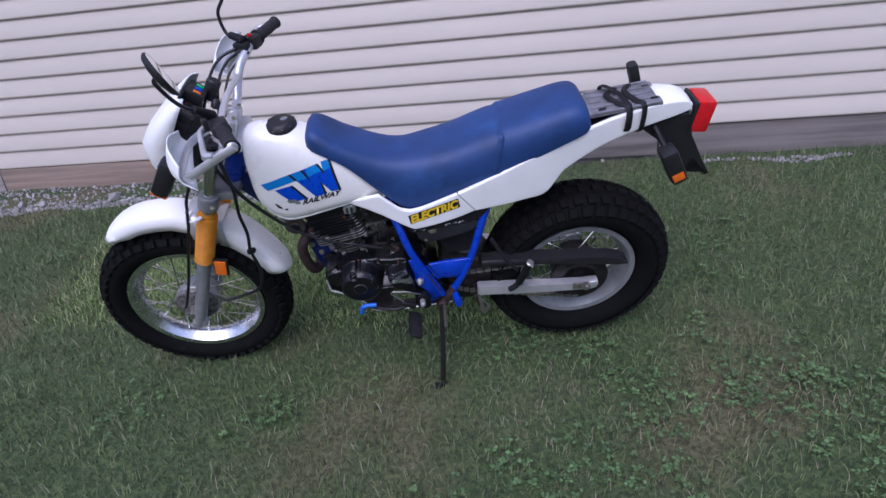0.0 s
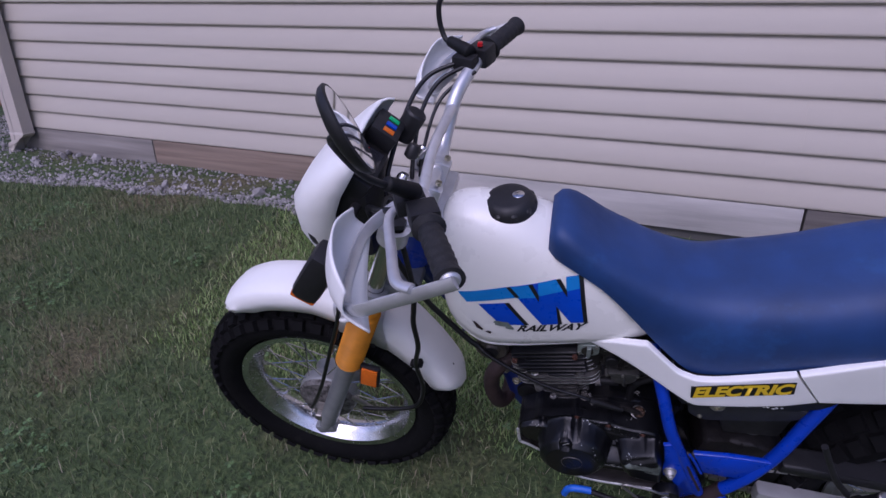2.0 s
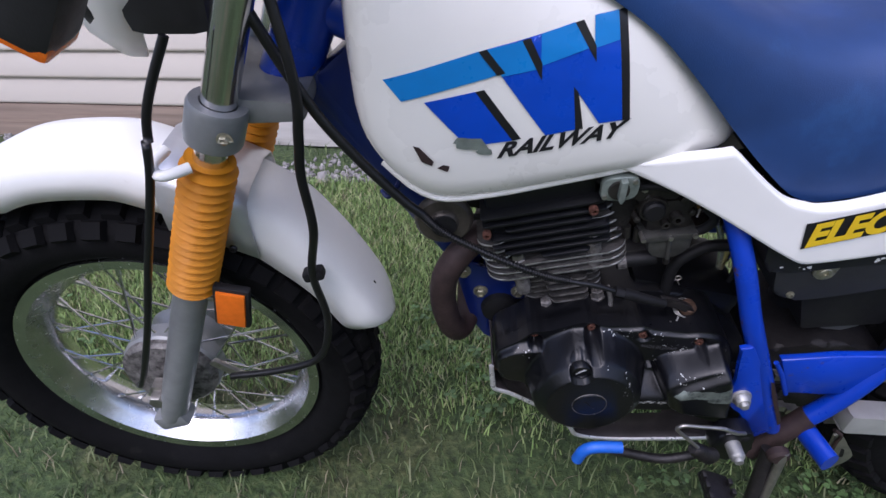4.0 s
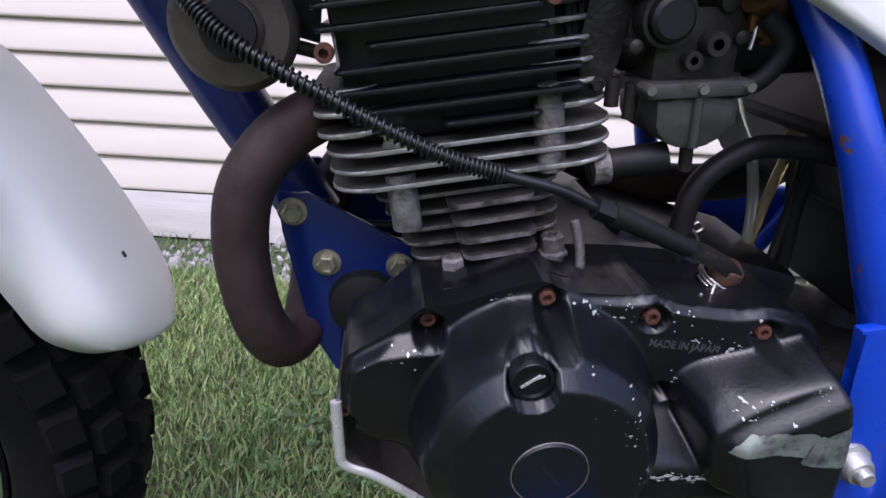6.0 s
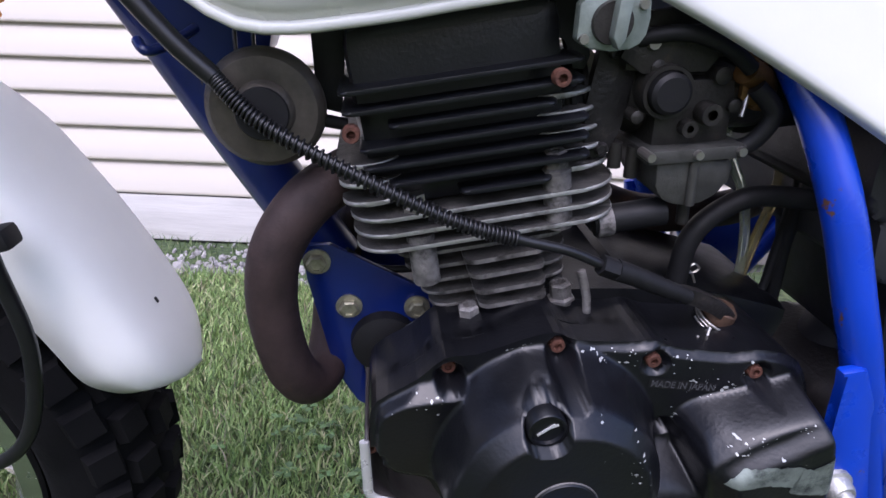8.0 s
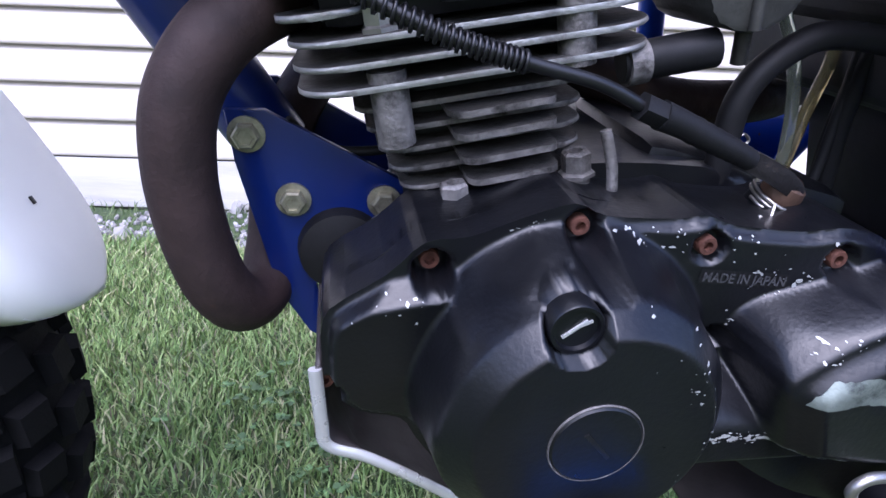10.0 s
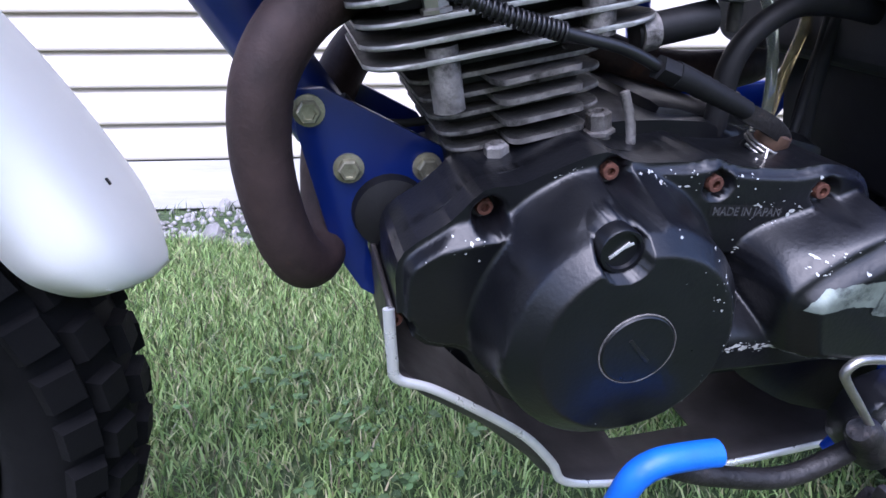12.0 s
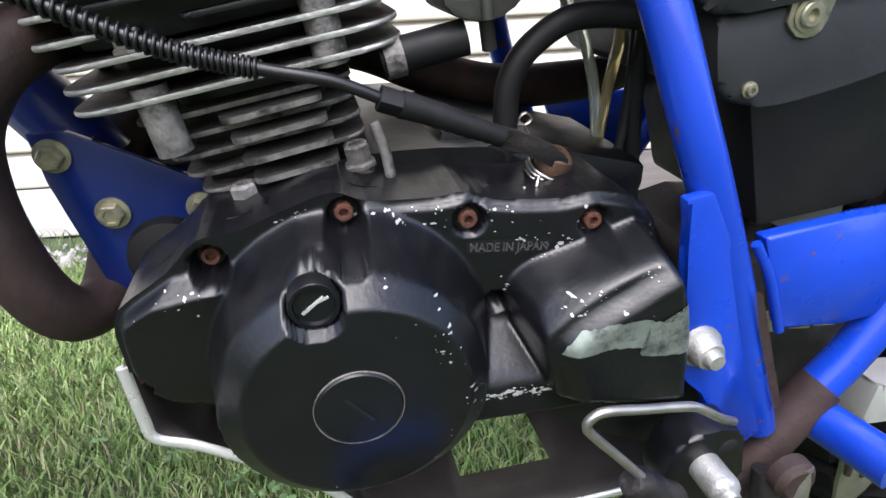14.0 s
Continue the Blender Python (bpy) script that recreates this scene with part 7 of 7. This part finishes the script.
tube("overflow_hose", [(0.020, -0.04, 0.680), (0.042, -0.01, 0.665), (0.0605, 0.0, 0.643), (0.0754, 0.0, 0.621), (0.0881, 0.0, 0.5856), (0.0945, 0.0, 0.549), (0.097, 0.0, 0.515)], 0.0040, M_CLEARTUBE, bike, "clear plastic overflow hose", n=10)
tube("overflow_hose", [(0.022, -0.03, 0.690), (0.06, -0.01, 0.690), (0.090, 0.0, 0.668), (0.0985, 0.0, 0.643), (0.1018, 0.0, 0.619), (0.098, 0.0, 0.5854), (0.0965, 0.0, 0.5425), (0.100, 0.0, 0.510)], 0.0040, M_YELLOWTUBE, bike, "yellowed plastic overflow hose", n=10)
for r, pts in ((0.0062, [(0.104, -0.03, 0.655), (0.1065, -0.02, 0.60), (0.111, -0.02, 0.555), (0.118, -0.02, 0.505)]), (0.0034, [(0.100, -0.02, 0.645), (0.103, -0.02, 0.585), (0.098, -0.025, 0.545), (0.085, -0.03, 0.522)]), (0.0034, [(0.112, -0.01, 0.64), (0.1105, -0.01, 0.575), (0.104, -0.02, 0.540), (0.096, -0.02, 0.505)])):
    tube("vent_hose", pts, r, M_RUBBER, bike, "black rubber vent hose", n=10)
# gearbox top behind the cover
box("gearbox_top", (0.035, 0.01, 0.540), (0.15, 0.12, 0.05), M_ENGINE, bike, "black gearbox top", Matrix.Rotation(radians(12), 4, "Y"), 0.015)

# airbox and battery side
prism("airbox", rounded([(0.072, 0.735), (0.072, 0.70), (0.076, 0.662), (0.086, 0.646), (0.109, 0.645), (0.208, 0.664), (0.32, 0.69), (0.345, 0.735)], 3), -0.108, 0.14, M_PLASTIC, bike, "black airbox, scuffed along its lower edge", 0.006, 3)
prism("airbox_cover", rounded([(0.098, 0.645), (0.104, 0.618), (0.112, 0.602), (0.135, 0.596), (0.175, 0.603), (0.232, 0.620), (0.31, 0.645), (0.32, 0.672), (0.208, 0.663)], 3), -0.101, 0.10, mat("grey_plastic", (0.020, 0.021, 0.024), 0.55, var=0.2, scale=30, bump=0.1), bike, "dark grey plastic airbox cover", 0.006, 3)
for p, r in (((0.148, -0.104, 0.644), 0.0082), ((0.126, -0.101, 0.606), 0.0042)):
    bolt(bike, p, r * 0.8, 0.004, M_BOLT, "screw", True, True)
prism("screw_tab", rounded([(0.1365, 0.656), (0.1605, 0.659), (0.161, 0.641), (0.155, 0.633), (0.144, 0.633), (0.1365, 0.640)], 2), -0.1045, -0.1015, M_BOLT, bike, "zinc-plated screw tab", 0.0008)
AC = random.Random(4)
for k in range(40):
    x = AC.uniform(0.086, 0.26)
    z = 0.650 + max(0, x - 0.11) * 0.19 + AC.uniform(-0.001, 0.004) + (AC.uniform(0, 0.03) if 0.092 < x < 0.108 else 0)
    r = AC.uniform(0.0008, 0.003)
    decal("paint_chip", [(x + r * math.cos(q * 1.047) * AC.uniform(0.5, 1.6), z + 0.6 * r * math.sin(q * 1.047) * AC.uniform(0.5, 1.6)) for q in range(6)], lambda x, z: -0.1082, M_FENDER, bike, "", 0.0003, 0.02)
# linkage and shock in the gap behind the frame
prism("swingarm_bracket", rounded([(0.213, 0.560), (0.261, 0.579), (0.285, 0.56), (0.305, 0.50), (0.25, 0.49), (0.205, 0.51)], 2), -0.045, -0.025, M_GREYPAINT, bike, "grey cast linkage", 0.004)
tube("shock", [(0.30, 0.02, 0.70), (0.22, 0.02, 0.45)], 0.03, M_PLASTIC, bike, "black rear shock absorber", n=20)
prism("battery_box", [(0.16, 0.60), (0.33, 0.64), (0.32, 0.52), (0.20, 0.50)], -0.06, 0.08, M_PLASTIC, bike, "black inner box", 0.008)

# added dark block and bolts, only to make the gap behind the frame black
prism("linkage_housing", rounded([(0.165, 0.47), (0.25, 0.49), (0.345, 0.47), (0.36, 0.40), (0.34, 0.325), (0.26, 0.305), (0.18, 0.33), (0.155, 0.40)], 3), -0.070, 0.075, M_GRIME, bike, "added dark filler block in the gap behind the frame tubes", 0.012)
for x, z, r in ((0.215, 0.385, 0.011), (0.265, 0.43, 0.008), (0.305, 0.365, 0.010)):
    bolt(bike, (x, -0.070, z), r, 0.008, M_GRIME, "linkage_bolt", True, False)
# swinging arm, chain and guard
for l in (-0.118, 0.125):
    prism("swinging_arm", rounded([(0.310, 0.399), (0.34, 0.397), (0.50, 0.384), (0.68, 0.372), (0.725, 0.378), (0.73, 0.36), (0.72, 0.342), (0.66, 0.343), (0.48, 0.35), (0.34, 0.361), (0.310, 0.362)], 2), l, l + 0.03, M_SILVER, bike, "silver swinging arm", 0.006)
lathe("axle_nut", [(0, -0.022), (0.008, -0.022), (0.009, -0.014), (0.015, -0.014), (0.016, 0)], (0.685, -0.118, 0.366), M_STEELROD, bike, n=6)
box("chain_adjuster", (0.665, -0.122, 0.366), (0.05, 0.006, 0.024), M_STEELROD, bike, "", Matrix.Rotation(radians(3), 4, "Y"), 0.002)
prism("chain_guard", rounded([(0.32, 0.512), (0.45, 0.508), (0.62, 0.492), (0.75, 0.478), (0.815, 0.455), (0.818, 0.440), (0.79, 0.442), (0.72, 0.452), (0.60, 0.468), (0.45, 0.482), (0.32, 0.484)], 2), -0.115, -0.07, M_PLASTIC, bike, "black chain guard", 0.006)
for z0, z1 in ((0.455, 0.468), (0.335, 0.275)):
    for k in range(44):
        s = (k + 0.5) / 44
        c = V(0.10 + 0.585 * s, -0.084, (0.43 if z0 > 0.4 else 0.39) * (1 - s) + z1 * s)
        if k % 2 == 0:
            part("chain_link", add_box(bmesh.new(), c, (0.022, 0.012, 0.010), None, 0), M_STEELROD, bike)
pp = tube("passenger_peg", [(0.447, -0.136, 0.426), (0.472, -0.164, 0.534)], 0.0125, M_RUBBER, bike, "folded black rubber passenger foot peg", n=16)
lathe("peg_end", [(0.0128, 0.0), (0.0128, 0.004), (0.010, 0.006), (0, 0.006)], (0.472, -0.164, 0.534), M_STEELROD, pp, "grey end cap", axis=(0.22, -0.24, 0.945), n=16)
tube("frame_lug", [(0.204, -0.125, 0.402), (0.222, -0.192, 0.405)], 0.0155, M_BLUE, bike, "blue stub of the frame beside the stand", n=18)
tube("peg_stay", [(0.475, -0.13, 0.46), (0.44, -0.125, 0.40), (0.42, -0.12, 0.38)], 0.010, M_PLASTIC, bike, n=10)
tube("peg_bracket", [(0.35, -0.13, 0.62), (0.40, -0.135, 0.53), (0.44, -0.135, 0.48)], 0.006, M_PLASTIC, bike, n=10)

# foot peg, stand, shift lever
pm = prism("peg_mount", rounded([(0.074, 0.426), (0.090, 0.437), (0.112, 0.436), (0.121, 0.420), (0.119, 0.402), (0.122, 0.385), (0.098, 0.372), (0.076, 0.388), (0.070, 0.408)], 2), -0.176, -0.152, M_ENGINE, bike, "dark rusty foot peg mount", 0.004)
lathe("peg_bolt", [(0, -0.026), (0.0050, -0.026), (0.0058, -0.022), (0.0085, -0.020), (0.0095, -0.017), (0.0095, 0.0)], (0.095, -0.176, 0.413), M_ALU, bike, "zinc-plated round peg bolt", n=24)
lathe("mount_hole", [(0, -0.001), (0.0045, -0.001), (0.0060, 0.0)], (0.108, -0.176, 0.424), M_RUBBER, pm, n=16)
pg = box("foot_peg", (0.068, -0.252, 0.386), (0.038, 0.10, 0.012), M_GRIME, bike, "steel toothed foot peg", Matrix.Rotation(radians(25), 4, "Y"), 0.003)
for k in range(7):
    for dx in (-0.018, 0.018):
        box("tooth", (0.068 + dx, -0.292 + k * 0.013, 0.396 - dx * 0.45), (0.005, 0.007, 0.010), M_GRIME, pg, "", None, 0.001)
tube("peg_spring_wire", [(0.0905, -0.190, 0.460), (0.075, -0.197, 0.4715), (0.061, -0.2, 0.4820), (0.052, -0.2, 0.4858), (0.03, -0.2, 0.4882), (0.012, -0.2, 0.4905), (0.0048, -0.2, 0.4888), (0.0020, -0.2, 0.4835), (0.0062, -0.2, 0.477), (0.022, -0.2, 0.460), (0.042, -0.2, 0.438)], 0.0024, M_STEELROD, bike, "bent bright steel wire", n=8, sm=4)
kn = [V(0.030, -0.200, 0.442), V(0.036, -0.199, 0.438), V(0.041, -0.198, 0.433), V(0.046, -0.197, 0.428), V(0.051, -0.196, 0.423), V(0.058, -0.193, 0.415), V(0.068, -0.188, 0.408)]
part("shift_knuckle", add_tube(bmesh.new(), kn, [0.006, 0.0095, 0.0085, 0.0105, 0.0090, 0.0110, 0.009], 16), M_GRIME, bike, "dark ribbed shift lever knuckle", sharp=50)
ba = prism("brake_arm", rounded([(0.272, 0.352), (0.284, 0.351), (0.303, 0.325), (0.320, 0.300), (0.315, 0.280), (0.300, 0.262), (0.288, 0.272), (0.280, 0.310)], 2), -0.124, -0.120, M_STEELROD, bike, "dull steel arm plate with a slot", 0.0008)
prism("slot", rounded([(0.296, 0.318), (0.301, 0.316), (0.306, 0.298), (0.301, 0.298)], 2), -0.1246, -0.1236, M_RUBBER, ba, "dark slot", 0.0)
tube("return_spring", [(0.262, -0.128, 0.372), (0.274, -0.130, 0.362), (0.277, -0.128, 0.340), (0.281, -0.128, 0.310)], 0.0026, M_RUST, bike, "rusty return spring", n=8)
tube("shift_lever", [(0.055, -0.19, 0.418), (0.01, -0.19, 0.40), (-0.04, -0.185, 0.405), (-0.075, -0.185, 0.42)], 0.006, M_GRIME, bike, "dark shift lever", n=10)
tube("shift_rubber", [(-0.052, -0.196, 0.4355), (-0.068, -0.196, 0.4360), (-0.086, -0.196, 0.4345), (-0.097, -0.196, 0.426), (-0.102, -0.195, 0.405)], 0.0072, M_PEGBLUE, bike, "blue rubber shift lever tip, worn white", n=14)
tube("side_stand", [(0.195, -0.165, 0.385), (0.19, -0.19, 0.30), (0.178, -0.235, 0.16), (0.168, -0.262, 0.064)], 0.0105, M_GRIME, bike, "dark steel side stand", n=12)
box("stand_foot", (0.162, -0.265, 0.056), (0.05, 0.04, 0.010), M_GRIME, bike, "side stand foot", None, 0.003)
tube("stand_spring", [(0.20, -0.178, 0.40), (0.198, -0.195, 0.30)], 0.006, M_STEELROD, bike, n=8)
lathe("stand_pivot", [(0, -0.012), (0.01, -0.012), (0.014, -0.008), (0.014, 0.0)], (0.196, -0.172, 0.39), M_RUST, bike, n=16)

# skid plate: a bent sheet that bellies down between its two bright worn edges
LIP = spline([V(-0.2085, 0, 0.479), V(-0.2055, 0, 0.445), V(-0.202, 0, 0.4295), V(-0.181, 0, 0.4195), V(-0.15, 0, 0.398), V(-0.115, 0, 0.37), V(-0.091, 0, 0.341), V(-0.079, 0, 0.321), V(-0.048, 0, 0.312), V(-0.003, 0, 0.31), V(0.097, 0, 0.315), V(0.197, 0, 0.325)], 6)
bm = bmesh.new()
rows = []
for p in LIP:
    s = max(0.0, min(1.0, (p.x + 0.205) / 0.03)) * (1.0 if p.x < -0.1 else max(0.35, 1 - (p.x + 0.1) / 0.05))
    rows.append([bm.verts.new((p.x - 0.020 * b * s * (p.x < -0.06), l, p.z - 0.034 * b * s)) for l, b in ((-0.108, 0.0), (-0.090, 0.45), (-0.06, 0.8), (0.01, 1.0), (0.07, 0.8), (0.105, 0.45), (0.120, 0.0))])
for ra, rb2 in zip(rows, rows[1:]):
    for k in range(6):
        # an oblong opening in the floor of the plate
        if not (-0.015 < ra[k].co.x < 0.05 and k == 2):
            bm.faces.new((ra[k], ra[k + 1], rb2[k + 1], rb2[k]))
sk = part("skid_plate", bm, M_SKID, bike, "dark skid plate with a bright worn edge", sharp=40)
sk.modifiers.new("thickness", "SOLIDIFY").thickness = 0.003
for l in (-0.108, 0.120):
    part("edge", add_tube(bmesh.new(), [V(p.x, l, p.z) for p in LIP], 0.0034, 8, 0.7), M_EDGE, sk, "bright worn edge", sharp=60)


# ---- proportions: the tail is a little shorter, the bar tips to the right, the mudguard sits close to its wheel ----
BODY = ("seat", "side_panel", "tail_panel", "tail_top", "badge", "luggage_rack", "rack_", "strap", "tail_lamp", "lamp_base", "rear_mudguard", "undertray", "turn_signal")
FIXED = ("front_wheel", "rear_wheel", "fork_leg", "fork_boot", "fork_tube", "axle_clamp", "clamp_ring", "fork_cap", "lower_triple", "upper_triple", "head_tube", "fuel_tank", "down_tube", "head_gusset",
         "backbone", "clutch", "horn", "stand", "brake_cable", "cable_clip", "front_mudguard", "fork_brace", "headlight_cowl", "brake_arm", "return_spring")


def settled(p, body):
    x, y, z = p
    d = V(0, 0, 0)
    if x < -0.34 and z < 0.80:
        w = ramp01(-x, 0.34, 0.37)
        d += V(-0.035 * (0.72 - z), -0.006, 0.003 + 0.015 * ramp01(-x, 0.36, 0.68)) * w
    if z > 0.92 and x < -0.12 and not body:
        w = ramp01(z, 0.92, 1.06)
        d += V(0.006 - 0.025 * y, 0, 0.003 - 0.065 * y) * w
    w = ramp01(x, -0.05, 0.10) if body else ramp01(x, 0.15, 0.32)
    d += V(-0.008 - 0.033 * max(x, 0.0) - 0.035 * (0.75 - z), -0.006, -0.004 - 0.030 * ramp01(x, 0.6, 1.0) * ramp01(z, 0.6, 0.8)) * w
    return p + d


for ob in bike.children_recursive:
    top = ob
    while top.parent != bike:
        top = top.parent
    if ob.type == "MESH" and not top.name.startswith(FIXED):
        body = top.name.startswith(BODY)
        for q in ob.data.vertices:
            q.co = settled(q.co.copy(), body)
for ob in bike.children:
    if ob.name.startswith(("side_stand", "stand_")):
        ob.location.x -= 0.036
